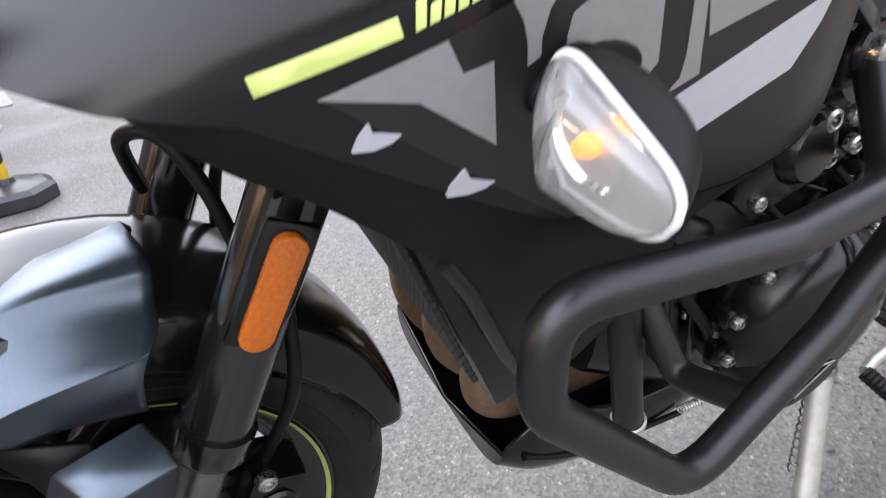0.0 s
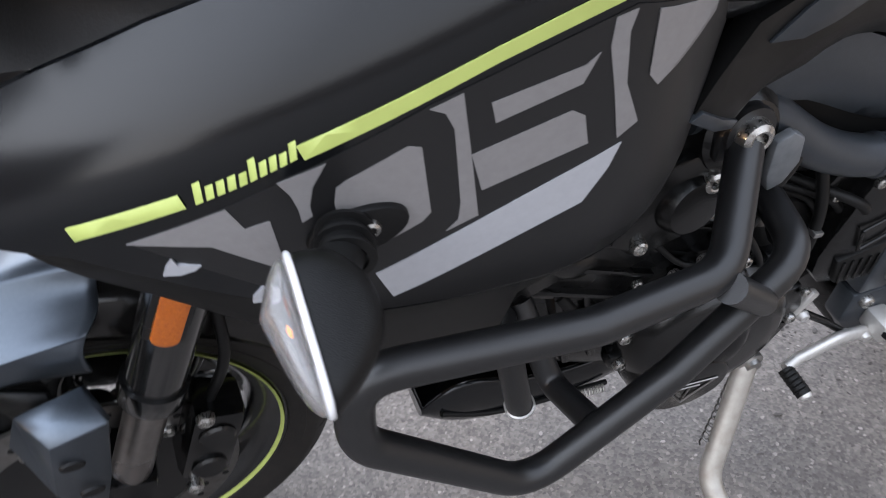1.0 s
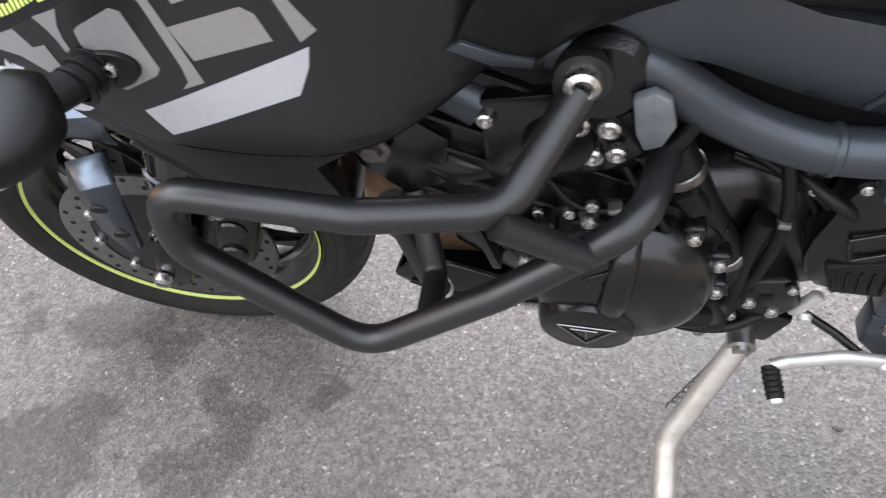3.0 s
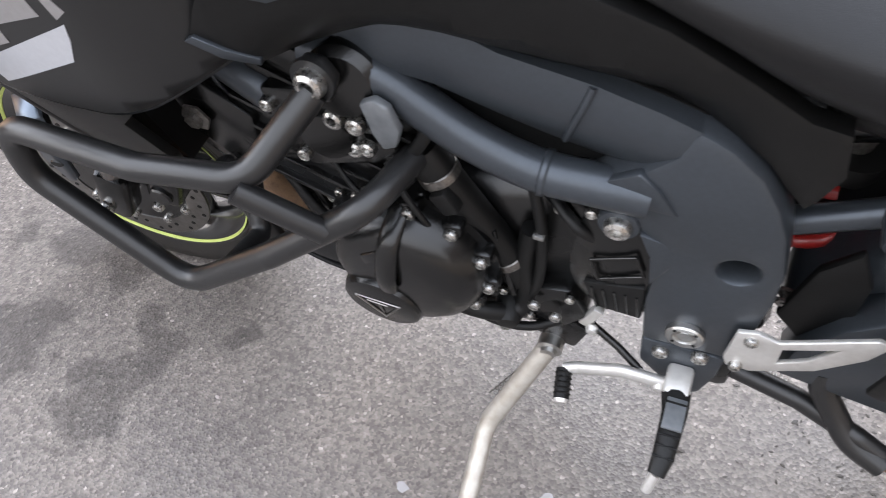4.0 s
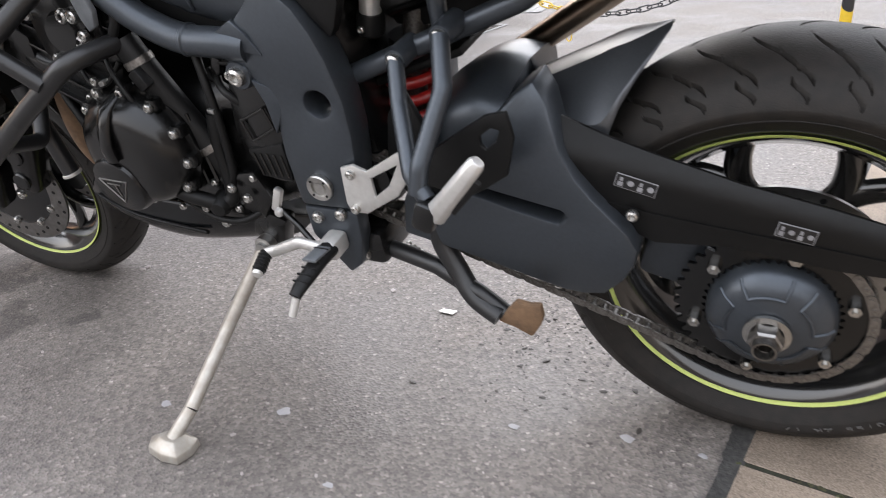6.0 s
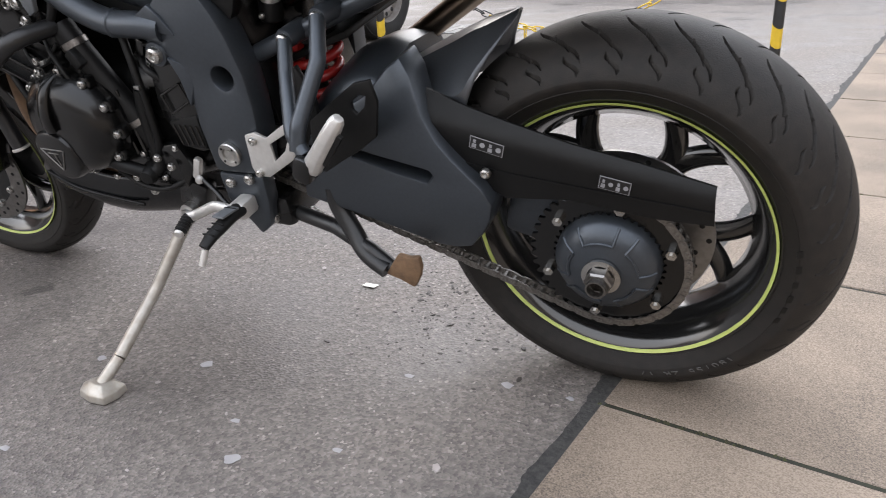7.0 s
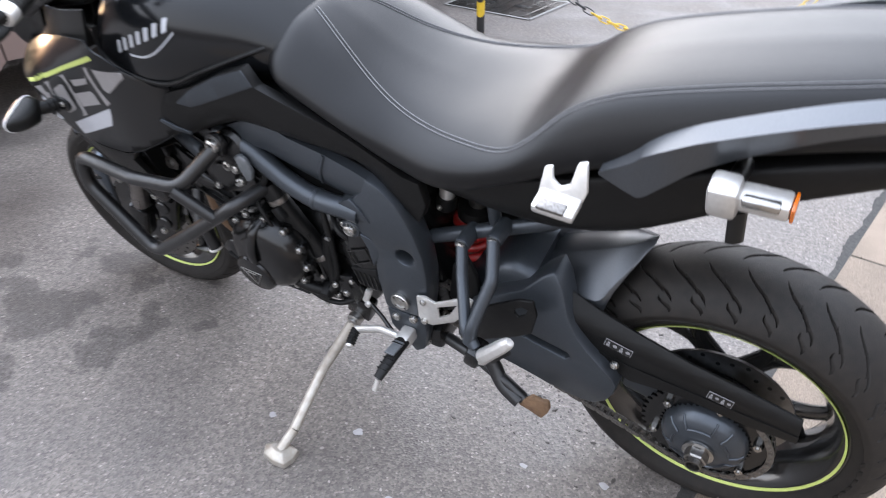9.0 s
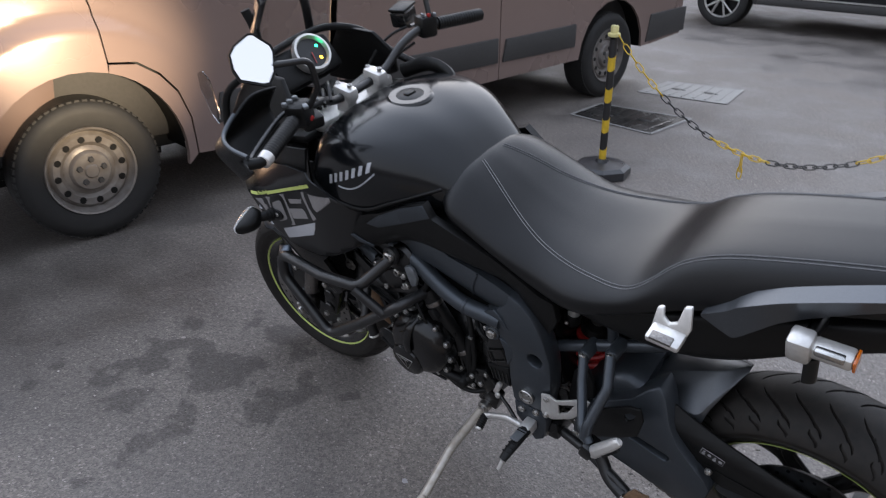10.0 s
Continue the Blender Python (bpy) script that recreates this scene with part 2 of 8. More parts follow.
def panel(name, outline, yf, thick, mat, parent, label="", step=0.03, bevel=0.0, curve=0, smooth=40):
    if curve:
        n = len(outline)
        pts = [Vector((x, 0, z)) for x, z in outline]
        ring = []
        for i in range(n):
            a, b, c, d = pts[i - 1], pts[i], pts[(i + 1) % n], pts[(i + 2) % n]
            for k in range(curve):
                t = k / curve
                ring.append(0.5 * (2 * b + (c - a) * t + (2 * a - 5 * b + 4 * c - d) * t * t + (3 * b - a - 3 * c + d) * t**3))
        outline = [(p.x, p.z) for p in ring]
    bm = panel_bm(outline, yf, thick, step)
    return finish(name, bm, mat, parent, label, smooth, bevel)


def skin_bm(stations, nx=5, ny=4, mirror=True, bm=None):
    """A body lofted along x. A station: x, then (half width, height) from the lowest point to the crown."""
    bm = bm or bmesh.new()
    cols = []
    for x, prof in stations:
        cols.append(spline([(x, y, z) for y, z in prof], ny))
    m = len(cols[0])
    lines = [spline([c[j] for c in cols], nx) for j in range(m)]
    grid = [[lines[j][i] for j in range(m)] for i in range(len(lines[0]))]
    for sgn in (-1, 1) if mirror else (-1,):
        vs = [[bm.verts.new((p.x, sgn * p.y, p.z)) for p in col] for col in grid]
        for a, b in zip(vs, vs[1:]):
            for j in range(m - 1):
                bm.faces.new((a[j], b[j], b[j + 1], a[j + 1]))
        if mirror:
            for end in (vs[0], vs[-1]):
                bm.faces.new(end)
    return bm


def skin(name, stations, mat, parent, label="", nx=5, ny=4, smooth=60, close=True):
    bm = skin_bm(stations, nx, ny)
    bmesh.ops.remove_doubles(bm, verts=bm.verts, dist=1e-5)
    if close:
        bmesh.ops.holes_fill(bm, edges=[e for e in bm.edges if len(e.link_faces) == 1], sides=200)
    return finish(name, bm, mat, parent, label, smooth)


def plate(name, outline, y, thick, mat, parent, label="", bevel=0.003, holes=(), tilt=None, curve=0):
    """A flat plate in side view at y, thick inwards, with round or cornered holes cut through."""
    bm = bmesh.new()
    rings = [outline] + [h if isinstance(h, list) else [(h[0] + h[2] * math.cos(a), h[1] + h[2] * math.sin(a)) for a in (2 * math.pi * k / 20 for k in range(20))] for h in holes]
    edges = []
    for ring in rings:
        vs = [bm.verts.new((x, y, z)) for x, z in ring]
        edges += [bm.edges.new((vs[i], vs[(i + 1) % len(vs)])) for i in range(len(vs))]
    bmesh.ops.triangle_fill(bm, edges=edges, use_beauty=True, normal=(0, -1, 0))
    ext = bmesh.ops.extrude_face_region(bm, geom=bm.faces[:])
    for v in ext["geom"]:
        if isinstance(v, bmesh.types.BMVert):
            v.co.y += thick
    if tilt:
        for v in bm.verts:
            v.co.y += tilt(v.co.x, v.co.z)
    return finish(name, bm, mat, parent, label, 35, bevel)


BOLT = {}


def bolt(p, d, r, parent, mat=None, name="bolt"):
    """A button head with a hexagon socket."""
    mat = mat or M_STEEL
    key = mat.name
    if key not in BOLT:
        bm = lathe_bm([(0, 0.25), (0.42, 0.25), (0.45, 0.62), (0.6, 0.68), (0.88, 0.5), (1.0, 0.15), (1.0, -0.3)], Matrix(), 18)
        me = bpy.data.meshes.new("bolt")
        bmesh.ops.recalc_face_normals(bm, faces=bm.faces)
        bm.to_mesh(me)
        bm.free()
        me.materials.append(mat)
        me.shade_smooth()
        me.set_sharp_from_angle(angle=radians(35))
        BOLT[key] = me
    o = new(name, BOLT[key])
    o.parent, o.matrix_basis = parent, axis_to(p, d) @ Matrix.Scale(r, 4)
    return o


# ---- ground ----
def ground_material():
    m = bpy.data.materials.new("worn_asphalt")
    m.use_nodes = True
    n, l = m.node_tree.nodes, m.node_tree.links
    b = n["Principled BSDF"]
    tc = n.new("ShaderNodeTexCoord")
    stone, fine, broad = n.new("ShaderNodeTexVoronoi"), n.new("ShaderNodeTexNoise"), n.new("ShaderNodeTexNoise")
    stone.inputs["Scale"].default_value = 200
    fine.inputs["Scale"].default_value, fine.inputs["Detail"].default_value = 60, 6
    broad.inputs["Scale"].default_value, broad.inputs["Detail"].default_value = 2.2, 5
    for t in (stone, fine, broad):
        l.new(tc.outputs["Object"], t.inputs["Vector"])
    r1 = n.new("ShaderNodeValToRGB")
    e = r1.color_ramp.elements
    e[0].position, e[0].color = 0.0, (0.090, 0.080, 0.073, 1)
    e[1].position, e[1].color = 1.0, (0.40, 0.360, 0.325, 1)
    e.new(0.5).color = (0.162, 0.145, 0.132, 1)
    e.new(0.85).color = (0.215, 0.192, 0.174, 1)
    l.new(stone.outputs["Color"], r1.inputs[0])
    r2 = n.new("ShaderNodeValToRGB")
    r2.color_ramp.elements[0].position, r2.color_ramp.elements[1].position = 0.33, 0.6
    r2.color_ramp.elements[0].color, r2.color_ramp.elements[1].color = (0.6, 0.6, 0.61, 1), (1.12, 1.10, 1.08, 1)
    l.new(broad.outputs[0], r2.inputs[0])
    spot, sd, sm = n.new("ShaderNodeTexNoise"), n.new("ShaderNodeVectorMath"), n.new("ShaderNodeMapRange")
    spot.inputs["Scale"].default_value, spot.inputs["Detail"].default_value = 6.5, 8
    l.new(tc.outputs["Object"], spot.inputs["Vector"])
    sd.operation = "DISTANCE"
    sd.inputs[1].default_value = (-1.82, -0.42, 0)
    l.new(tc.outputs["Object"], sd.inputs[0])
    sm.inputs[1].default_value, sm.inputs[2].default_value, sm.inputs[3].default_value, sm.inputs[4].default_value = 0.2, 0.85, 0.10, -0.2
    l.new(sd.outputs["Value"], sm.inputs[0])
    sa = n.new("ShaderNodeMath")
    sa.operation = "ADD"
    l.new(spot.outputs[0], sa.inputs[0])
    l.new(sm.outputs[0], sa.inputs[1])
    sr = n.new("ShaderNodeMapRange")
    sr.inputs[1].default_value, sr.inputs[2].default_value, sr.inputs[3].default_value, sr.inputs[4].default_value = 0.56, 0.61, 1.0, 0.58
    l.new(sa.outputs[0], sr.inputs[0])
    mx = n.new("ShaderNodeMix")
    mx.data_type, mx.blend_type = "RGBA", "MULTIPLY"
    mx.inputs["Factor"].default_value = 0.75
    l.new(r1.outputs[0], mx.inputs[6])
    l.new(r2.outputs[0], mx.inputs[7])
    r3 = n.new("ShaderNodeValToRGB")
    r3.color_ramp.elements[0].position, r3.color_ramp.elements[1].position = 0.35, 0.7
    r3.color_ramp.elements[0].color, r3.color_ramp.elements[1].color = (0.72, 0.71, 0.70, 1), (1.15, 1.15, 1.15, 1)
    l.new(fine.outputs[0], r3.inputs[0])
    mx2 = n.new("ShaderNodeMix")
    mx2.data_type, mx2.blend_type = "RGBA", "MULTIPLY"
    mx2.inputs["Factor"].default_value = 0.8
    l.new(mx.outputs[2], mx2.inputs[6])
    l.new(r3.outputs[0], mx2.inputs[7])
    # shade beside the van painted in: asphalt darkens smoothly towards (-3.0, -0.9)
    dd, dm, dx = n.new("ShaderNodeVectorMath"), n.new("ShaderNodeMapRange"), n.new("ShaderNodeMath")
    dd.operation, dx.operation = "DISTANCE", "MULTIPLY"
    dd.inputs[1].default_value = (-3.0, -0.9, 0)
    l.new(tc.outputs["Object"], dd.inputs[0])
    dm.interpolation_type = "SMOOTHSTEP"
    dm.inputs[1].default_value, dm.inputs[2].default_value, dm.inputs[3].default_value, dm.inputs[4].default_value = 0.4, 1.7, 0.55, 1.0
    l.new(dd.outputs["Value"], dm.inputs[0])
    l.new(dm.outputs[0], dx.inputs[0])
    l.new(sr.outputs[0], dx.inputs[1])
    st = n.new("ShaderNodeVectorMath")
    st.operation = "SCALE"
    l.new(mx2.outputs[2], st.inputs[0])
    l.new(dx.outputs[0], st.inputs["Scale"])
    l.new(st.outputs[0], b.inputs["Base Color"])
    rr = n.new("ShaderNodeMapRange")
    rr.inputs[1].default_value, rr.inputs[2].default_value, rr.inputs[3].default_value, rr.inputs[4].default_value = 0.33, 0.62, 0.36, 0.82
    l.new(broad.outputs[0], rr.inputs[0])
    l.new(rr.outputs[0], b.inputs["Roughness"])
    bp = n.new("ShaderNodeBump")
    bp.inputs["Strength"].default_value, bp.inputs["Distance"].default_value = 0.55, 0.002
    l.new(stone.outputs["Distance"], bp.inputs["Height"])
    l.new(bp.outputs[0], b.inputs["Normal"])
    return m


M_ASPHALT = ground_material()
M_SLAB = material("buff_paving_slab", (0.315, 0.250, 0.193), 0.85, 0, (0.10, 0.077, 0.058), 420, 0.55, 620, big=3.2, mix=0.30)
def each_its_own(mat):
    """Shift the grain by a random step for every object that wears the material."""
    n, l = mat.node_tree.nodes, mat.node_tree.links
    info, wide, shift = n.new("ShaderNodeObjectInfo"), n.new("ShaderNodeMath"), n.new("ShaderNodeVectorMath")
    wide.operation, wide.inputs[1].default_value, shift.operation = "MULTIPLY", 37.0, "ADD"
    l.new(info.outputs["Random"], wide.inputs[0])
    l.new(wide.outputs[0], shift.inputs[1])
    users = [(k.from_socket, k.to_socket) for k in l if k.from_node.type == "TEX_COORD"]
    for a, b in users:
        l.new(a, shift.inputs[0])
        l.new(shift.outputs[0], b)
each_its_own(M_SLAB)
M_MOSS = material("mossy_joint", (0.03, 0.032, 0.018), 0.95, 0, (0.012, 0.011, 0.009), 60, 0.5, 200)
M_TAR = material("tar_seam", (0.060, 0.057, 0.053), 0.85, 0, (0.018, 0.018, 0.017), 130, 1.0, 200, mix=0.4)
bm = bmesh.new()
bmesh.ops.create_grid(bm, x_segments=2, y_segments=2, size=200)
ground = tagged(finish("ground", bm, M_ASPHALT), "worn grey asphalt car park surface with stains and painted shade by the van", "ground", kind="structure")

# ---- paving, seam, grit ----
E1, E2, O = Vector((0.990, -0.139, 0)), Vector((0.139, 0.990, 0)), Vector((-0.022, -0.151, 0))
SLAB_D, SLAB_W = 0.64, 0.92
PAVE = Matrix(((E1.x, E2.x, 0, O.x), (E1.y, E2.y, 0, O.y), (0, 0, 1, 0), (0, 0, 0, 1)))
pavement = finish("pavement", box_bm((4.6, 14.0, 0.02), PAVE @ pose(2.3, 3.2, -0.0078)), M_MOSS)
tagged(pavement, "buff concrete paving slabs with mossy joints", "pavement", kind="structure")
slab_me = None
for i in range(5):
    for j in range(-7 if i % 2 else -6, 16):
        mm = PAVE @ pose(0.008 + SLAB_W * (i + 0.5), SLAB_D * (j + 0.5) + (0.31 if i % 2 else 0), 0.0006 * ((i * 7 + j * 5) % 3))
        if slab_me is None:
            sb = finish("slab", box_bm((SLAB_W - 0.007, SLAB_D - 0.007, 0.03), pose(0, 0, -0.0115)), M_SLAB, pavement, "", 30, 0.003, 1)
            sb.matrix_basis = mm
            slab_me = sb
        else:
            share("slab", slab_me, mm, pavement)
# crumbs of moss and soil along the joints
rnd_m = random.Random(12)
verts_m, faces_m = [], []
for i in range(3):
    for j in range(-5, 9):
        at = SLAB_D * j + (0.31 if i % 2 else 0)
        for k in range(150):
            u = 0.008 + SLAB_W * i + SLAB_W * rnd_m.random()
            if noise.noise((u * 7, at * 3, 2)) < -0.12:
                continue
            r = rnd_m.uniform(0.002, 0.0055)
            c = PAVE @ Vector((u, at + rnd_m.gauss(0, 0.0028), 0.0015))
            a0, n0 = rnd_m.random() * 6.3, len(verts_m)
            verts_m += [(c.x + r * rnd_m.uniform(0.6, 1.3) * math.cos(a0 + q * 1.257), c.y + r * rnd_m.uniform(0.6, 1.3) * math.sin(a0 + q * 1.257), 0.0008) for q in range(5)] + [(c.x, c.y, c.z + r * 0.75 + 0.001)]
            faces_m += [(n0 + q, n0 + (q + 1) % 5, n0 + 5) for q in range(5)]
me = bpy.data.meshes.new("joint_moss")
me.from_pydata(verts_m, [], faces_m)
me.materials.append(material("moss_crumbs", (0.050, 0.056, 0.022), 0.95, 0, (0.035, 0.026, 0.018), 45, 0.4, 300, mix=0.3))
tagged(new("joint_moss", me), "dark moss and soil crumbs in the slab joints", "moss", kind="stuff")
bm = bmesh.new()
left, right = [], []
for k in range(1801):
    v = -3.0 + 12.0 * k / 1800
    w = 0.008 + 0.016 * noise.noise((v * 4, 0, 0)) + 0.010 * noise.noise((v * 17, 3, 0)) + 0.006 * noise.noise((v * 60, 5, 0))
    left.append(bm.verts.new(PAVE @ Vector((-max(0.004, w) - 0.006 + 0.01 * noise.noise((v * 9, 7, 0)), v, 0.0029))))
    right.append(bm.verts.new(PAVE @ Vector((0.018, v, 0.0029))))
for k in range(1800):
    bm.faces.new((left[k], right[k], right[k + 1], left[k + 1]))
tagged(finish("tar_seam", bm, M_TAR), "dark tar seam along the paving edge", "seam", kind="structure")
M_GRIT = material("pale_grit", (0.42, 0.38, 0.36), 0.8, 0, (0.25, 0.22, 0.2), 30)
M_GUM = material("trodden_gum", (0.36, 0.35, 0.35), 0.8, 0, (0.28, 0.27, 0.27), 60)
bm = bmesh.new()
for k in range(260):
    x, y = random.uniform(-2.2, 0.1), random.uniform(-1.1, 1.4)
    if x > -0.05 + 0.14 * y:
        continue
    r = random.uniform(0.0015, 0.004) if k % 12 else random.uniform(0.004, 0.008)
    bmesh.ops.create_icosphere(bm, subdivisions=1, radius=r, matrix=pose(x, y, r * 0.25, random.uniform(0, 40), 0, random.uniform(0, 360)) @ Matrix.Diagonal((1.4, 0.9, 0.5, 1)))
tagged(finish("grit", bm, M_GRIT), "scattered pale grit and small stones on asphalt", "grit", kind="stuff")
for x, y, r in ((-0.173, -0.158, 0.011), (-0.345, -0.195, 0.009), (-0.49, -0.50, 0.013), (-0.062, -0.156, 0.007), (-0.55, -0.42, 0.008), (-0.72, -0.30, 0.012), (-0.35, -0.42, 0.008), (-0.93, -0.36, 0.01), (-1.75, 0.2, 0.02), (-0.85, -0.62, 0.009), (-0.25, -0.62, 0.01)):
    bm = bmesh.new()
    ring = [bm.verts.new((x + r * (1 + 0.2 * math.sin(3 * a + x * 40)) * math.cos(a), y + r * (0.8 + 0.2 * math.cos(2 * a + y * 30)) * math.sin(a), 0.0012)) for a in (2 * math.pi * k / 18 for k in range(18))]
    top = bm.verts.new((x, y, 0.003))
    for k in range(18):
        bm.faces.new((ring[k], ring[(k + 1) % 18], top))
    tagged(finish("gum_spot", bm, M_GUM), "flat pale spot of gum trodden into the asphalt", "gum spot", "gum spots on the asphalt")

# ---- inspection covers ----
M_COVER = material("wet_worn_iron", (0.11, 0.105, 0.10), 0.22, 0.7, (0.05, 0.048, 0.045), 30, 0.3, 60, rough_var=0.15)
M_CONC = material("worn_cover_infill", (0.30, 0.29, 0.275), 0.6, 0, (0.2, 0.195, 0.185), 40, 0.3, 90)
def inspection_cover(corners, mat, label):
    bm = bmesh.new()
    vs = [bm.verts.new((x, y, 0.005)) for x, y in corners]
    bm.faces.new(vs)
    ex = bmesh.ops.extrude_face_region(bm, geom=bm.faces[:])
    for v in ex["geom"]:
        if isinstance(v, bmesh.types.BMVert):
            v.co.z -= 0.02
    ob = tagged(finish("inspection_cover", bm, mat, None, "", 30, 0.002, 1), label, "manhole cover", "covers in the asphalt")
    a, b, c, d = (Vector((x, y, 0.006)) for x, y in corners)
    for p, q in ((a, b), (b, c), (c, d), (d, a)):
        tube("frame_edge", [p, q], 0.012, M_CONC, ob, segs=4, flat=0.3)
    for k in range(7):
        t = (k + 0.6) / 7.4
        p, q = a.lerp(d, t), b.lerp(c, t)
        tube("tread_rib", [p.lerp(q, 0.06), p.lerp(q, 0.94)], 0.010, mat, ob, segs=6, flat=0.35)
    for u in (0.3, 0.7):
        p = a.lerp(d, u).lerp(b.lerp(c, u), 0.5)
        lathe("lifting_hole", [(0, 0.003), (0.035, 0.003), (0.045, 0.0)], Matrix.Translation(p) @ Matrix.Diagonal((1.6, 0.7, 1, 1)), M_DARK, ob, segs=16)
    return ob
inspection_cover([(-2.57, 4.22), (-2.54, 4.75), (-1.93, 4.85), (-1.86, 4.30)], M_CONC, "pale worn inspection cover set in asphalt")
inspection_cover([(-2.62, 3.25), (-2.61, 3.67), (-1.89, 3.72), (-1.94, 3.17)], M_COVER, "wet shining iron inspection cover set in asphalt")

# ---- barrier posts and chain ----
M_YELLOW = material("yellow_plastic", (0.75, 0.50, 0.03), 0.45, 0, (0.55, 0.36, 0.03), 40)
M_BLACKTAPE = material("black_plastic", (0.025, 0.025, 0.026), 0.45, 0, (0.015, 0.015, 0.015), 40)
M_BASE = material("black_rubber_base", (0.035, 0.036, 0.04), 0.35, 0, (0.02, 0.02, 0.022), 20, 0.2, 200)
def barrier_post(x, y, turn):
    root = tagged(new("barrier_post"), "yellow and black barrier post on a black octagonal base", "barrier post", "barrier posts")
    root.matrix_world = pose(x, y, 0, 0, 0, turn)
    lathe("base", [(0, 0.0), (0.165, 0.0), (0.17, 0.01), (0.168, 0.05), (0.14, 0.066), (0.04, 0.078), (0.032, 0.095), (0, 0.095)], pose(0, 0, 0, 0, 0, 22.5), M_BASE, root, "black octagonal base", segs=8, smooth=20)
    z = 0.09
    k = 0
    while z < 0.78:
        h = (0.075, 0.10)[k % 2]
        bm = bmesh.new()
        n_ = 20
        r0 = [bm.verts.new((0.021 * math.cos(a), 0.021 * math.sin(a), z + (0.016 * math.sin(a) if k else 0))) for a in (2 * math.pi * i / n_ for i in range(n_))]
        z2 = min(z + h, 0.79)
        r1 = [bm.verts.new((0.021 * math.cos(a), 0.021 * math.sin(a), z2 + 0.016 * math.sin(a))) for a in (2 * math.pi * i / n_ for i in range(n_))]
        for i in range(n_):
            bm.faces.new((r0[i], r0[(i + 1) % n_], r1[(i + 1) % n_], r1[i]))
        finish("band", bm, M_YELLOW if k % 2 == 0 else M_BLACKTAPE, root, "", 60)
        z = z2
        k += 1
    lathe("cap", [(0.021, 0.785), (0.034, 0.79), (0.034, 0.805), (0.022, 0.808), (0.022, 0.84), (0.018, 0.846), (0, 0.846)], Matrix(), material("pale_yellow_cap", (0.75, 0.68, 0.3), 0.5), root, "pale yellow cap", segs=24)
    return root
barrier_post(-1.795, 2.245, 10)
barrier_post(0.085, 2.08, 30)
bm = bmesh.new()
ring = [Vector((0.020 * math.cos(a) + (0.012 if math.cos(a) > 0 else -0.012), 0.0125 * math.sin(a), 0)) for a in (2 * math.pi * i / 16 for i in range(16))]
tube_bm(ring + [ring[0]], 0.0030, 7, bm, caps=False)
me_l = finish("chain_link", bm, M_YELLOW, None, "", 60)
pc = tagged(new("barrier_chain"), "sagging yellow and black plastic barrier chain", "chain")
def catenary(a, b, sag, n_):
    return [a.lerp(b, k / n_) - Vector((0, 0, sag * 4 * (k / n_) * (1 - k / n_))) for k in range(n_ + 1)]
pts = catenary(Vector((-1.77, 2.243, 0.80)), Vector((0.06, 2.083, 0.80)), 0.50, 42)
me_b = bpy.data.meshes.new("chain_link_black")
me_b = me_l.data.copy()
me_b.materials[0] = M_BLACKTAPE
first = True
for k in range(42):
    p, q = pts[k], pts[k + 1]
    d = q - p
    mm = Matrix.Translation((p + q) / 2) @ d.to_track_quat("X", "Z").to_matrix().to_4x4() @ pose(0, 0, 0, 55 if k % 2 else -35, 0, 0)
    yellow = k < 7 or 14 <= k < 21 or 30 <= k < 36
    if first:
        me_l.parent, me_l.matrix_basis = pc, mm
        first = False
    else:
        o = new("chain_link", me_l.data if yellow else me_b)
        o.parent, o.matrix_basis = pc, mm
for k in range(3):
    o = new("chain_link", me_l.data)
    o.parent, o.matrix_basis = pc, Matrix.Translation(pts[18] - Vector((0, 0, 0.025 + 0.036 * k))) @ pose(0, 0, 0, 0, 90, 40 * k)

# ---- the van ----
M_VAN = material("pale_champagne_van_paint", (0.25, 0.182, 0.160), 0.3, 0.3, (0.235, 0.170, 0.150), 400, coat=0.5, big=1.5, rough_var=0.06)
M_TRIM = material("dark_grey_trim", (0.05, 0.048, 0.047), 0.6, 0, (0.035, 0.034, 0.033), 60, 0.2, 400)
M_VTYRE = material("dusty_van_tyre", (0.018, 0.017, 0.016), 0.7, 0, (0.010, 0.010, 0.010), 30, 0.3, 200)
M_VWHEEL = material("dirty_steel_wheel", (0.25, 0.238, 0.225), 0.5, 0.3, (0.09, 0.07, 0.055), 22, 0.2, 120, mix=0.8)
VAN = Matrix(((0.1075, -0.9942, 0, -3.14), (0.9942, 0.1075, 0, -0.12), (0, 0, 1, 0), (0, 0, 0, 1)))
van = tagged(new("van"), "pale champagne panel van with dark side mouldings, parked", "van")
van.matrix_world = VAN
def va_y(x, z):
    r = math.hypot(x - 0.03, z - 0.33)
    w = max(0, min(1, (0.70 - r) / 0.07))
    flare = 0.032 * w * w * (3 - 2 * w) * max(0, min(1, (0.62 - x) / 0.45))
    return -0.02 - flare + 0.10 * max(0, z - 1.0) ** 1.3 + 0.12 * max(0, 0.55 - z) ** 2 + (0.10 * (-0.35 - x) ** 2 if x < -0.35 else 0)
def arc(cx, cz, r, a0, a1, n_=10):
    return [(cx + r * math.cos(radians(a0 + (a1 - a0) * k / n_)), cz + r * math.sin(radians(a0 + (a1 - a0) * k / n_))) for k in range(n_ + 1)]
AR = 0.46
panel("front_wing", [(-0.95, 0.36)] + [(-0.45, 0.33)] + arc(0.03, 0.33, AR, 178, 73) + [(0.165, 0.815), (0.145, 1.05), (0.10, 1.22), (-0.55, 1.12), (-0.95, 0.95)], va_y, 0.02, M_VAN, van, "", 0.03, smooth=60)
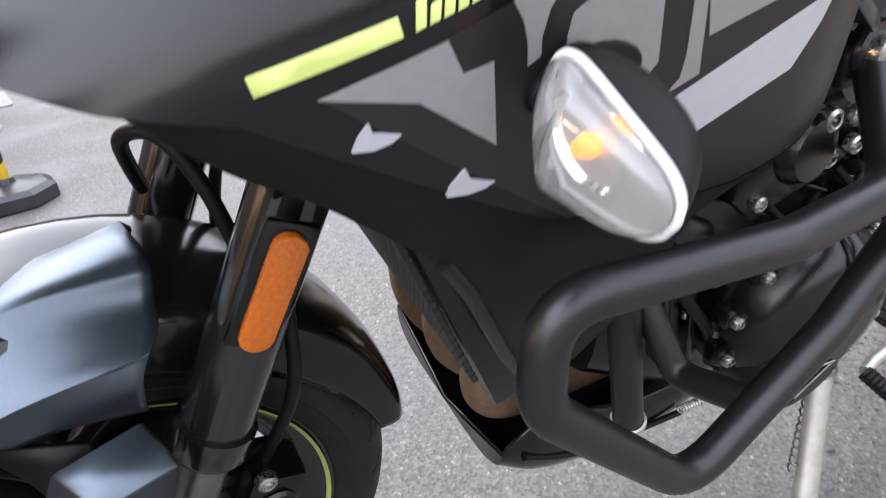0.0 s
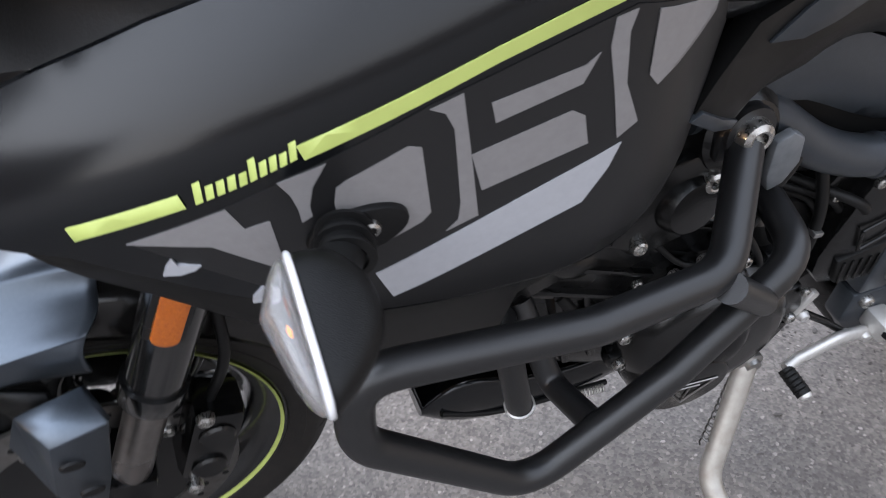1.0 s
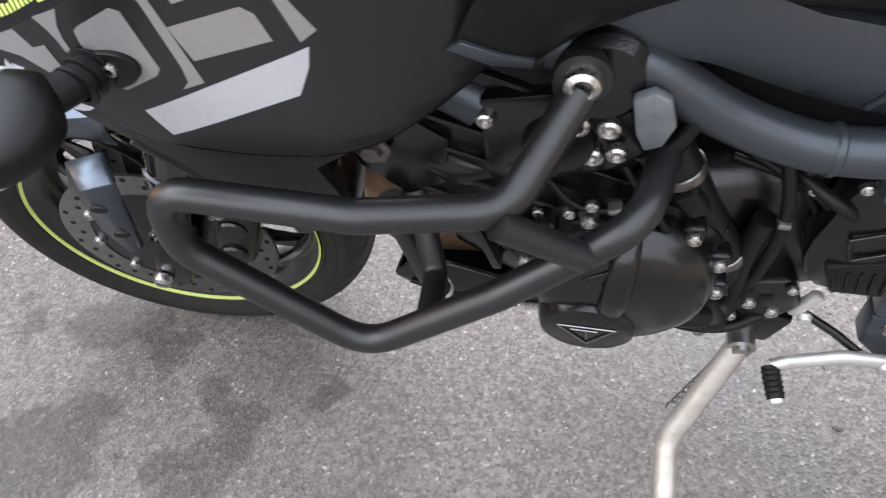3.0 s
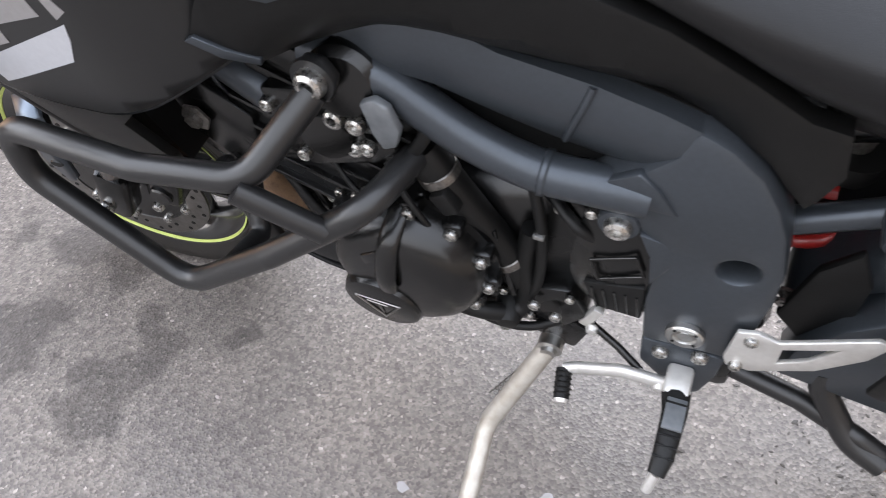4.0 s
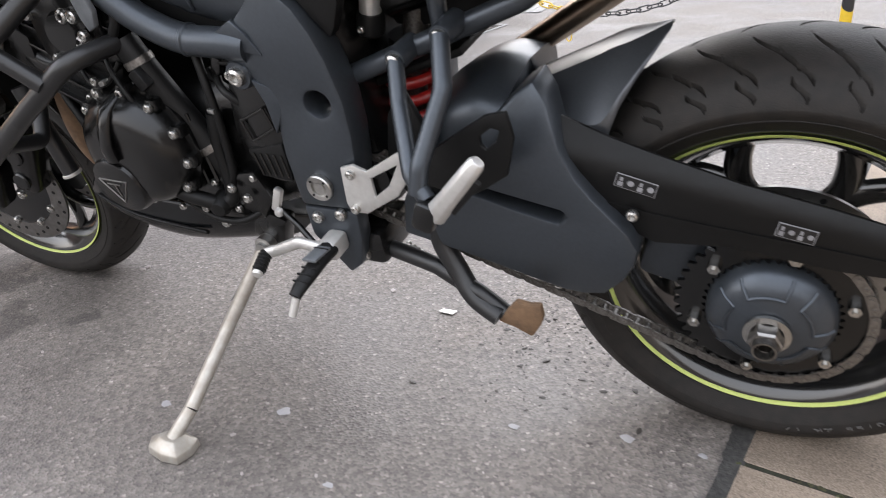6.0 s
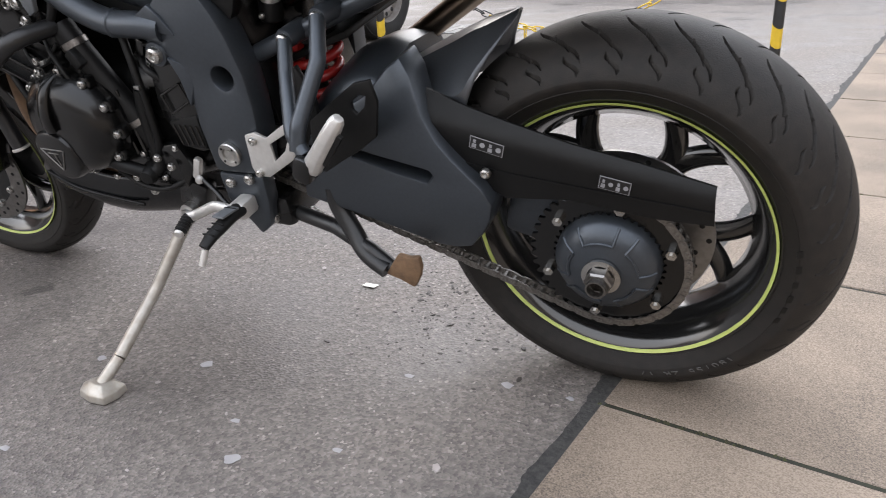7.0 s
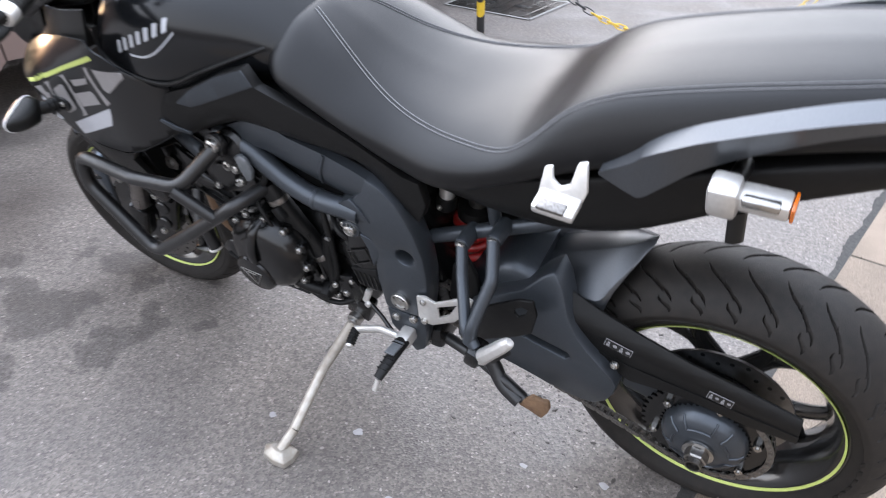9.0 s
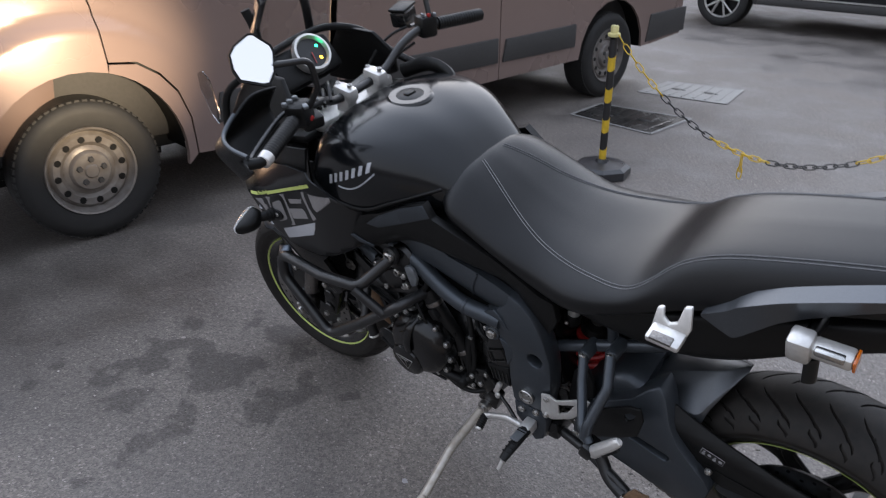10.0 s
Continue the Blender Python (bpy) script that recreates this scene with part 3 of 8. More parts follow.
panel("front_door", [(0.172, 0.815)] + [(0.30, 0.80), (0.40, 0.735), (0.48, 0.64), (0.53, 0.50), (0.545, 0.31), (0.70, 0.30), (1.42, 0.315), (1.42, 1.25), (0.45, 1.25), (0.112, 1.22), (0.152, 1.05)], va_y, 0.02, M_VAN, van, "", 0.03, smooth=60)
panel("arch_flange", arc(0.03, 0.33, AR, 73, -8) + [(0.535, 0.31), (0.52, 0.50), (0.472, 0.632), (0.395, 0.725), (0.295, 0.79), (0.172, 0.805)], lambda x, z: va_y(x, z) - 0.004, 0.03, M_VAN, van, "", 0.03, smooth=60)
panel("sliding_door", [(1.428, 0.315), (2.74, 0.34), (2.74, 1.25), (1.428, 1.25)], va_y, 0.02, M_VAN, van, "", 0.2, smooth=60)
panel("rear_side", [(2.748, 0.34), (3.55, 0.355)] + arc(4.05, 0.34, 0.42, 178, 2) + [(4.62, 0.36), (5.05, 0.40), (5.05, 1.25), (2.748, 1.25)], va_y, 0.02, M_VAN, van, "", 0.15, smooth=60)
for a, b in ((0.66, 1.40), (1.45, 2.72), (2.77, 3.56)):
    za, zb = 0.44 + 0.02 * (a / 3.5), 0.44 + 0.02 * (b / 3.5)
    panel("side_moulding", [(a, za), (b, zb), (b, zb + 0.165), (a + 0.03, za + 0.15)], lambda x, z: va_y(x, z) - 0.014, 0.02, M_TRIM, van, "dark grey side moulding", 0.5, 0.006)
panel("rear_corner", [(4.52, 0.38), (5.10, 0.42), (5.10, 0.62), (4.56, 0.60)], lambda x, z: va_y(x, z) - 0.012, 0.03, M_TRIM, van, "dark grey corner moulding", 0.3, 0.006)
panel("upper_side", [(-0.1, 1.255), (5.05, 1.255), (5.05, 2.2), (4.9, 2.3), (1.0, 2.3), (0.7, 2.2), (0.1, 1.5)], va_y, 0.02, M_VAN, van, "", 0.4, smooth=60)
panel("side_window", [(0.25, 1.3), (1.35, 1.3), (1.35, 1.85), (0.75, 1.85)], lambda x, z: va_y(x, z) - 0.004, 0.02, M_RIM, van, "dark side window", 0.5)
box("inner_body", (5.6, 1.75, 1.85), pose(2.15, 1.02, 1.28), M_TRIM, van, bevel=0.1)
box("underbody", (5.2, 1.6, 0.18), pose(2.2, 1.0, 0.40), M_DARK, van, bevel=0.02)
box("bonnet", (0.95, 1.8, 0.6), pose(-0.45, 1.0, 0.72, 0, 8, 0), M_VAN, van, bevel=0.15)
for cx in (0.03, 4.05):
    liner = bmesh.new()
    rows_l = [[liner.verts.new((cx + 0.455 * math.cos(radians(a)), y, 0.345 + 0.455 * math.sin(radians(a)))) for y in (0.0, 0.32)] for a in range(0, 181, 6)]
    for a, b in zip(rows_l, rows_l[1:]):
        liner.faces.new((a[0], a[1], b[1], b[0]))
    finish("arch_liner", liner, M_DARK, van, "", 40)
    box("wheel_well", (0.92, 0.02, 0.55), pose(cx, 0.33, 0.52), M_DARK, van)
    m_ = pose(cx, 0.0, 0.33, 90)
    whl = finish("wheel", lathe_bm([(0.198, -0.03), (0.21, -0.008), (0.27, 0.004), (0.305, -0.004), (0.325, -0.03), (0.33, -0.06), (0.33, -0.16), (0.32, -0.2), (0.24, -0.22), (0.18, -0.1)], m_, 64), M_VTYRE, van, "dusty black tyre on a steel wheel", 40)
    for k in range(60):
        a = 2 * math.pi * k / 60
        for w_ in (-0.045, -0.10, -0.15):
            if w_ == -0.045:
                tb = box_bm((0.012, 0.022, 0.045), pose(cx, 0, 0.33, 90) @ pose(0, 0, 0, 0, 0, math.degrees(a)) @ pose(0.322, 0, w_))
                if k == 0:
                    tread_bm = tb
                else:
                    box_bm((0.012, 0.022, 0.045), pose(cx, 0, 0.33, 90) @ pose(0, 0, 0, 0, 0, math.degrees(a)) @ pose(0.322, 0, w_), tread_bm)
                    tb.free()
    tagged(finish("tread_block", tread_bm, M_VTYRE, whl), kind="stuff")
    SC = Matrix.Diagonal((0.86, 0.86, 1, 1))
    rim = finish("rim", lathe_bm([(0.0, -0.02), (0.05, -0.018), (0.055, -0.03), (0.115, -0.034), (0.135, -0.045), (0.155, -0.03), (0.19, -0.028), (0.21, -0.045), (0.222, -0.03), (0.228, -0.006), (0.238, -0.002), (0.242, -0.012), (0.238, -0.03)], m_ @ SC, 64), M_VWHEEL, whl, "dirty pressed steel wheel", 35)
    for k in range(12):
        a = 2 * math.pi * k / 12 + 0.1
        lathe("vent_hole", [(0, 0.002), (0.017, 0.002), (0.020, -0.003)], m_ @ SC @ pose(0.172 * math.cos(a), 0.172 * math.sin(a), -0.0285), M_DARK, rim, segs=14)
    finish("hub_cover", lathe_bm([(0, -0.004), (0.032, -0.004), (0.04, -0.012), (0.06, -0.010), (0.098, -0.012), (0.108, -0.022), (0.112, -0.036)], m_ @ SC, 40), M_VWHEEL, rim, "", 30)
    for k in range(5):
        a = 2 * math.pi * k / 5 + 0.25
        lathe("wheel_nut", [(0, 0.012), (0.014, 0.012), (0.018, 0.0), (0.019, -0.004)], m_ @ SC @ pose(0.066 * math.cos(a), 0.066 * math.sin(a), -0.010), M_TRIM, rim, segs=6)
# the motorcycle's headlight falls on the van
lamp = new("headlight_beam", bpy.data.lights.new("headlight_beam", "SPOT"))
lamp.data.energy, lamp.data.color, lamp.data.spot_size, lamp.data.spot_blend, lamp.data.shadow_soft_size = 110, (1.0, 0.78, 0.5), radians(48), 1.0, 0.06
lamp.matrix_world = look((-1.78, -0.21, 0.88), (-3.12, -0.02, 0.84))

# ---- the far car ----
M_CARPAINT = material("dark_car_paint", (0.02, 0.021, 0.024), 0.2, 0.3, (0.015, 0.015, 0.017), 40, coat=0.8, big=2)
car = tagged(new("car"), "dark parked car with alloy wheels", "car")
car.matrix_world = pose(-3.45, 8.05, 0, 0, 0, -4)
CARO = [(-0.85, 0.42), (-0.42, 0.32)] + arc(0, 0.34, 0.39, 178, 2) + [(0.42, 0.30), (2.3, 0.30)] + arc(2.72, 0.34, 0.39, 178, 2) + [(3.6, 0.45), (3.65, 0.9), (3.4, 1.0), (2.9, 1.5), (1.0, 1.5), (0.3, 1.02), (-0.8, 0.85)]
panel("car_body", CARO, lambda x, z: -0.02 + 0.15 * max(0, z - 0.9) ** 1.2, 1.7, M_CARPAINT, car, "dark glossy body", 0.3, smooth=50)
panel("sill_trim", [(0.45, 0.31), (2.28, 0.31), (2.28, 0.39), (0.45, 0.39)], lambda x, z: -0.035, 0.02, M_TRIM, car, "", 0.6, 0.006)
panel("bright_strip", [(0.50, 0.40), (2.2, 0.40), (2.2, 0.415), (0.50, 0.415)], lambda x, z: -0.037, 0.01, M_ALLOY, car, "", 0.6)
for cx in (0.0, 2.72):
    m_ = pose(cx, 0.0, 0.335, 90)
    w2 = finish("car_wheel", lathe_bm([(0.225, -0.01), (0.26, 0.0), (0.31, -0.004), (0.33, -0.02), (0.335, -0.05), (0.335, -0.18), (0.2, -0.2), (0.2, -0.1)], m_, 48), M_VTYRE, car, "tyre on a bright alloy wheel", 40)
    for k in range(5):
        a = 72 * k + 10
        for da in (-9, 9):
            mm = m_ @ pose(0, 0, 0, 0, 0, a)
            e = Vector((0.22 * math.cos(radians(da * 1.5)), 0.22 * math.sin(radians(da * 1.5)), -0.02))
            tube("wheel_spoke", [mm @ Vector((0.04, 0, -0.01)), mm @ e], 0.018, M_ALLOY, w2, segs=8, flat=0.7)
    lathe("wheel_ring", [(0.212, -0.02), (0.222, -0.004), (0.232, -0.006), (0.228, -0.04)], m_, M_ALLOY, w2, segs=48)
    lathe("wheel_back", [(0, -0.06), (0.2, -0.07), (0.215, -0.04)], m_, M_DARK, w2, segs=32)
    lathe("wheel_hub", [(0, 0.0), (0.03, -0.002), (0.045, -0.02)], m_, M_ALLOY, w2, segs=20)

# ---- plain walls round the yard, added out of view to block the low sky ----
M_WALL = material("unseen_wall_brick", (0.15, 0.125, 0.11), 0.85, 0, (0.11, 0.09, 0.08), 20, 0.3, 60)
for name, w, l, x, y, h in (("unseen_wall_north", 44, 0.4, 0, 21, 6.5), ("unseen_wall_south", 44, 0.4, 0, -24, 4.0), ("unseen_wall_west", 0.4, 34, -22, 4, 6.5), ("unseen_wall_east", 0.4, 34, 16, 4, 8.0)):
    tagged(finish(name, box_bm((w, l, h), pose(x, y, h / 2)), M_WALL), "unseen dull brick wall added to block the low sky", "wall", kind="structure")


# ---- the motorcycle: built upright with the rear contact at the origin and the front at -x, then leaned on its stand ----
LEAN, WB, STEER = radians(13.3), 1.551, radians(4.7)
bike = tagged(new("motorcycle"), "matt black sport touring motorcycle with lime details on its side stand", "motorcycle")
bike.matrix_world = Matrix.Translation((0, 0, 0.0015)) @ Matrix.Rotation(LEAN, 4, "X")
AXLE_F = Vector((-WB, 0, 0.30))
RAKE = radians(23)
FORK = Vector((math.sin(RAKE), 0, math.cos(RAKE)))
FOOT = Vector((-WB - 0.0887, 0, 0))
FM = Matrix.Translation(FOOT) @ Matrix.Rotation(STEER, 4, FORK) @ Matrix.Translation(-FOOT)
YAX = pose(0, 0, 0, 90)  # lathe axis to -y


def steered(ob):
    ob.matrix_basis = FM @ ob.matrix_basis
    return ob


def tread(u, v, rear):
    """Depth of the tread's cuts at the angle u (in pitches) and v from -1 to 1 across the crown."""
    a = abs(v)
    if a < 0.06 or a > 0.93:
        return 0
    s = 1 if v > 0 else -1
    best = 0
    for off, lo, hi, lean, w in ((0.0, 0.06, 0.60, -1.7, 0.062), (0.5, 0.28, 0.74, -1.5, 0.055), (0.2, 0.62, 0.92, -1.0, 0.065)):
        if lo < a < hi:
            mid = (a - lo) / (hi - lo)
            centre = off + (0.23 if s > 0 else 0) + lean * (a - lo) + 0.07 * math.sin(mid * 2 * math.pi)
            d = abs((u - centre + 0.5) % 1 - 0.5)
            ww = w * math.sin(max(0.05, min(1, mid * 1.6)) * math.pi * 0.5 if mid < 0.6 else math.pi * 0.5 * (1.02 - mid) / 0.42)
            if d < ww:
                best = max(best, min(1, (ww - d) / 0.016))
    return best


def tyre_mesh(name, c, R, half, bead, beadw, pitches, segs, parent):
    """A treaded tyre about y through c."""
    prof = []
    crown = 130 if half > 0.08 else 80
    for k in range(crown + 1):
        v = -1 + 2 * k / crown
        prof.append((half * math.sin(v * 1.32) / math.sin(1.32), R - (half * 0.92) * (1 - math.cos(v * 1.32)) * 0.86, v))
    y_end, r_end = prof[-1][0], prof[-1][1]
    wall = [(y_end - (y_end - beadw) * t**1.6, r_end + (bead - r_end) * t, None) for t in (0.12, 0.25, 0.38, 0.4, 0.42, 0.6, 0.8, 0.93, 0.95, 1.0)]
    wall = [(y + (0.0012 if 3 <= i <= 4 or i == 8 else 0), r, None) for i, (y, r, _) in enumerate(wall)]
    full = [(-y, r, None) for y, r, _ in reversed(wall)] + prof + wall
    verts, faces, n = [], [], len(full)
    for i in range(segs):
        a = 2 * math.pi * i / segs
        ca, sa = math.cos(a), math.sin(a)
        for y, r, v in full:
            rr = r - (0.0070 * tread(a / (2 * math.pi) * pitches, v, True) if v is not None else 0)
            verts.append((c[0] + rr * ca, c[1] + y, c[2] + rr * sa))
    for i in range(segs):
        j = (i + 1) % segs
        for k in range(n - 1):
            faces.append((i * n + k, j * n + k, j * n + k + 1, i * n + k + 1))
    me = bpy.data.meshes.new(name)
    me.from_pydata(verts, [], faces)
    me.materials.append(M_TYRE)
    me.shade_smooth()
    me.set_sharp_from_angle(angle=radians(38))
    ob = new(name, me)
    ob.parent = parent
    return ob


def wheel(name, c, R, half, rimw, pitches, segs, base_angle, spoke_y, label):
    """A cast wheel with five forked spokes; its tyre, stripe and hub are its parts."""
    m = Matrix.Translation(c) @ YAX
    bm = lathe_bm([(0.219, -rimw), (0.229, -rimw - 0.003), (0.231, -rimw + 0.006), (0.214, -rimw + 0.012), (0.2, -rimw * 0.55), (0.19, -rimw * 0.3), (0.19, rimw * 0.3), (0.2, rimw * 0.55), (0.214, rimw - 0.012), (0.231, rimw - 0.006), (0.229, rimw + 0.003), (0.219, rimw), (0.205, rimw * 0.8), (0.183, rimw * 0.35), (0.180, 0), (0.183, -rimw * 0.35), (0.205, -rimw * 0.8)], m, 96, closed=True)
    spokes = []
    for k in range(5):
        a0 = radians(base_angle + 72 * k)
        for s in (-1, 1):
            pts = []
            for t in (0, 0.25, 0.5, 0.72, 0.88, 1.0):
                r = 0.04 + 0.147 * t
                a = a0 + s * radians(19) * max(0, (t - 0.42) / 0.58) ** 1.25 + s * 0.05 * (1 - t)
                pts.append((c[0] + r * math.cos(a), c[1] + spoke_y + 0.012 * (1 - t), c[2] + r * math.sin(a)))
            spokes.append(spline(pts, 4))
    w = finish(name, bm, M_RIM, bike, label, 40)
    for path in spokes:
        tube("spoke", path, 0.014, M_RIM, w, segs=10, flat=1.5, taper=0.010)
    lathe("hub", [(0.012, -0.045), (0.03, -0.045), (0.045, -0.02), (0.05, 0), (0.045, 0.03), (0.03, 0.045), (0.012, 0.045)], m, M_RIM, w, closed=True)
    tyre_mesh("tyre", c, R, half, 0.226, rimw + 0.002, pitches, segs, w)
    stripe = lathe_bm([(0.2178, -rimw - 0.0014), (0.2218, -rimw - 0.0044), (0.2218, -rimw - 0.0028), (0.2178, -rimw + 0.0003)], Matrix.Translation(c) @ pose(0, 0, 0, -90), 96, closed=True)
    finish("rim_stripe", stripe, M_LIME, w, "lime tape round the rim", 30)
    return w


rear_c = Vector((0, 0, 0.315))
rear_wheel = wheel("rear_wheel", rear_c, 0.315, 0.092, 0.072, 32, 1500, 54, 0.012, "gloss black cast wheel with forked spokes and a lime stripe")
front_wheel = steered(wheel("front_wheel", AXLE_F, 0.300, 0.062, 0.047, 30, 1000, 20, 0.0, "gloss black cast wheel with forked spokes and a lime stripe"))


def disc(name, c, y, R, inner, parent, holes=30):
    m = Matrix.Translation((c[0], y, c[2])) @ pose(0, 0, 0, 90)
    bm = lathe_bm([(inner, -0.0025), (R, -0.0025), (R, 0.0025), (inner, 0.0025)], m, 72, closed=True)
    d = finish(name, bm, M_DISC, parent, "worn steel brake disc", 30)
    hm = lathe_bm([(0, 0.0032), (0.0042, 0.0032), (0.0042, -0.0032), (0, -0.0032)], Matrix(), 10)
    first = finish("drilling", hm, M_DARK, d)
    for k in range(holes):
        a = 2 * math.pi * k / holes
        r = R - 0.009 - 0.008 * (k % 3)
        mat = Matrix.Translation((c[0] + r * math.cos(a), y, c[2] + r * math.sin(a))) @ pose(0, 0, 0, 90)
        if k == 0:
            first.matrix_basis = mat
        else:
            share("drilling", first, mat, d)
    return d


# rear hub, disc, sprocket, chain
disc("brake_disc", rear_c, -0.046, 0.136, 0.085, rear_wheel)
lathe("disc_carrier", [(0.03, -0.02), (0.085, -0.005), (0.088, 0.004), (0.05, 0.012), (0.03, 0.012)], Matrix.Translation((0, -0.04, 0.315)) @ YAX, M_RIM, rear_wheel, closed=True)
SPY = -0.122
bm = bmesh.new()
teeth = 44
vs = []
for k in range(teeth * 4):
    a = 2 * math.pi * k / (teeth * 4)
    r = 0.113 + (0.0045 if k % 4 in (1, 2) else -0.0035)
    vs.append((r * math.cos(a), r * math.sin(a)))
prof = []
outer = [[bm.verts.new((x, y + SPY, z + 0.315)) for x, z in vs] for y in (-0.003, 0.003)]
inner = [[bm.verts.new((x * 0.7, y + SPY, z * 0.7 + 0.315)) for x, z in vs] for y in (-0.003, 0.003)]
n = len(vs)
for k in range(n):
    j = (k + 1) % n
    bm.faces.new((outer[0][k], outer[0][j], inner[0][j], inner[0][k]))
    bm.faces.new((outer[1][k], outer[1][j], inner[1][j], inner[1][k]))
    bm.faces.new((outer[0][k], outer[0][j], outer[1][j], outer[1][k]))
    bm.faces.new((inner[0][k], inner[0][j], inner[1][j], inner[1][k]))
sprocket = finish("sprocket", bm, M_ENGINE, rear_wheel, "black toothed rear sprocket", 30)
lathe("sprocket_carrier", [(0.03, 0.0), (0.085, 0.0), (0.09, 0.012), (0.06, 0.03), (0.03, 0.03)], Matrix.Translation((0, SPY + 0.034, 0.315)) @ YAX, M_RIM, rear_wheel, closed=True)
for k in range(6):
    a = radians(18 + 60 * k)
    p = Vector((0.094 * math.cos(a), SPY - 0.004, 0.315 + 0.094 * math.sin(a)))
    lathe("sprocket_nut", [(0, 0.014), (0.004, 0.014), (0.004, 0.010), (0.008, 0.010), (0.009, 0), (0.009, -0.004)], axis_to(p, (0, -1, 0)), M_STEEL, sprocket, segs=6)
hub = lathe("hub_cover", [(0, 0.054), (0.022, 0.054), (0.024, 0.05), (0.05, 0.046), (0.066, 0.038), (0.076, 0.024), (0.078, 0.0), (0.07, -0.012)], Matrix.Translation((0, -0.112, 0.315)) @ YAX, M_FRAME, bike, "satin black domed axle hub")
for k in range(5):
    a = 72 * k + 25
    mm = Matrix.Translation((0, -0.112, 0.315)) @ pose(0, 0, 0, 90) @ pose(0, 0, 0, 0, 0, a)
    tube("rib", [mm @ Vector((0.05 * math.cos(t), 0.05 * math.sin(t), 0.0465)) for t in (-0.42, -0.2, 0, 0.2, 0.42)], 0.0022, M_FRAME, hub, segs=6)
    for t in (-0.42, 0.42):
        tube("rib", [mm @ Vector((r * math.cos(t), r * math.sin(t), h)) for r, h in ((0.05, 0.0465), (0.063, 0.040), (0.072, 0.030))], 0.0022, M_FRAME, hub, segs=6)
lathe("axle_nut", [(0.012, 0.026), (0.018, 0.027), (0.0205, 0.024), (0.021, 0), (0.0, 0)], axis_to((0, -0.160, 0.315), (0, -1, 0)), M_DISC, hub, "steel hexagon axle nut", segs=6, smooth=20)
lathe("axle_washer", [(0.02, 0.004), (0.028, 0.003), (0.028, -0.002), (0, -0.002)], axis_to((0, -0.1655, 0.315), (0, -1, 0)), M_STEEL, hub, segs=32)
lathe("axle_bore", [(0, 0.006), (0.011, 0.006), (0.012, 0.033), (0.0145, 0.033), (0.0145, 0.02)], axis_to((0, -0.165, 0.315), (0, -1, 0)), M_CHAIN, hub, segs=24)

# chain: links along two straights and two arcs
FRONT_SP = Vector((-0.60, SPY, 0.455))
RF = 0.042
def chain_points():
    c0, c1, r0, r1 = Vector((0, 0.315)), Vector((FRONT_SP.x, FRONT_SP.z)), 0.113, RF
    d = c1 - c0
    L, base = d.length, math.atan2(d.y, d.x)
    off = math.acos((r0 - r1) / L)
    a0, a1 = base - off, base + off
    pts = []
    n0 = 60
    for k in range(n0 + 1):
        a = a1 + (2 * math.pi - 2 * off) * k / n0
        pts.append(c0 + r0 * Vector((math.cos(a), math.sin(a))))
    for k in range(31):
        a = a0 + 2 * off * k / 30
        pts.append(c1 + r1 * Vector((math.cos(a), math.sin(a))))
    pts.append(pts[0].copy())
    return pts
cp = chain_points()
lens = [0]
for a, b in zip(cp, cp[1:]):
    lens.append(lens[-1] + (b - a).length)
total = lens[-1]
count = int(total / 0.0159) // 2 * 2
def chain_at(s):
    s %= total
    for i in range(len(cp) - 1):
        if lens[i + 1] >= s:
            t = (s - lens[i]) / max(1e-9, lens[i + 1] - lens[i])
            return cp[i].lerp(cp[i + 1], t)
chain = finish("drive_chain", tube_bm([(0, 0, 0), (0, 0.0001, 0)], 0.0001, 3), M_CHAIN, bike, "greasy steel drive chain")
bmp = bmesh.new()
for sy in (-1, 1):
    ring = []
    for k in range(20):
        a = 2 * math.pi * k / 20
        x = 0.0079 * (1 if math.cos(a) > 0 else -1) + 0.0072 * math.cos(a)
        z = 0.0072 * math.sin(a) * (0.8 + 0.2 * abs(math.cos(a)))
        ring.append((x, z))
    f0 = [bmp.verts.new((x, sy * 0.009, z)) for x, z in ring]
    f1 = [bmp.verts.new((x, sy * 0.0068, z)) for x, z in ring]
    bmp.faces.new(f0), bmp.faces.new(f1)
    for k in range(20):
        bmp.faces.new((f0[k], f0[(k + 1) % 20], f1[(k + 1) % 20], f1[k]))
for x in (-0.0079, 0.0079):
    lathe_bm([(0, -0.0105), (0.003, -0.0105), (0.003, 0.0105), (0, 0.0105)], Matrix.Translation((x, 0, 0)) @ pose(0, 0, 0, 90), 8, bmp)
    lathe_bm([(0.005, -0.0066), (0.005, 0.0066)], Matrix.Translation((x, 0, 0)) @ pose(0, 0, 0, 90), 10, bmp)
link = finish("chain_link", bmp, M_CHAIN, chain, smooth=30)
for i in range(count):
    p, q = chain_at((i - 0.5) * total / count), chain_at((i + 0.5) * total / count)
    mid, d = (p + q) / 2, q - p
    mat = Matrix.Translation((mid.x, SPY, mid.y)) @ Matrix.Rotation(-math.atan2(d.y, d.x), 4, "Y")
    if i % 2:
        mat = mat @ Matrix.Diagonal((1, 0.78, 0.96, 1))
    if i == 0:
        link.matrix_basis = mat
    else:
        share("chain_link", link, mat, chain)

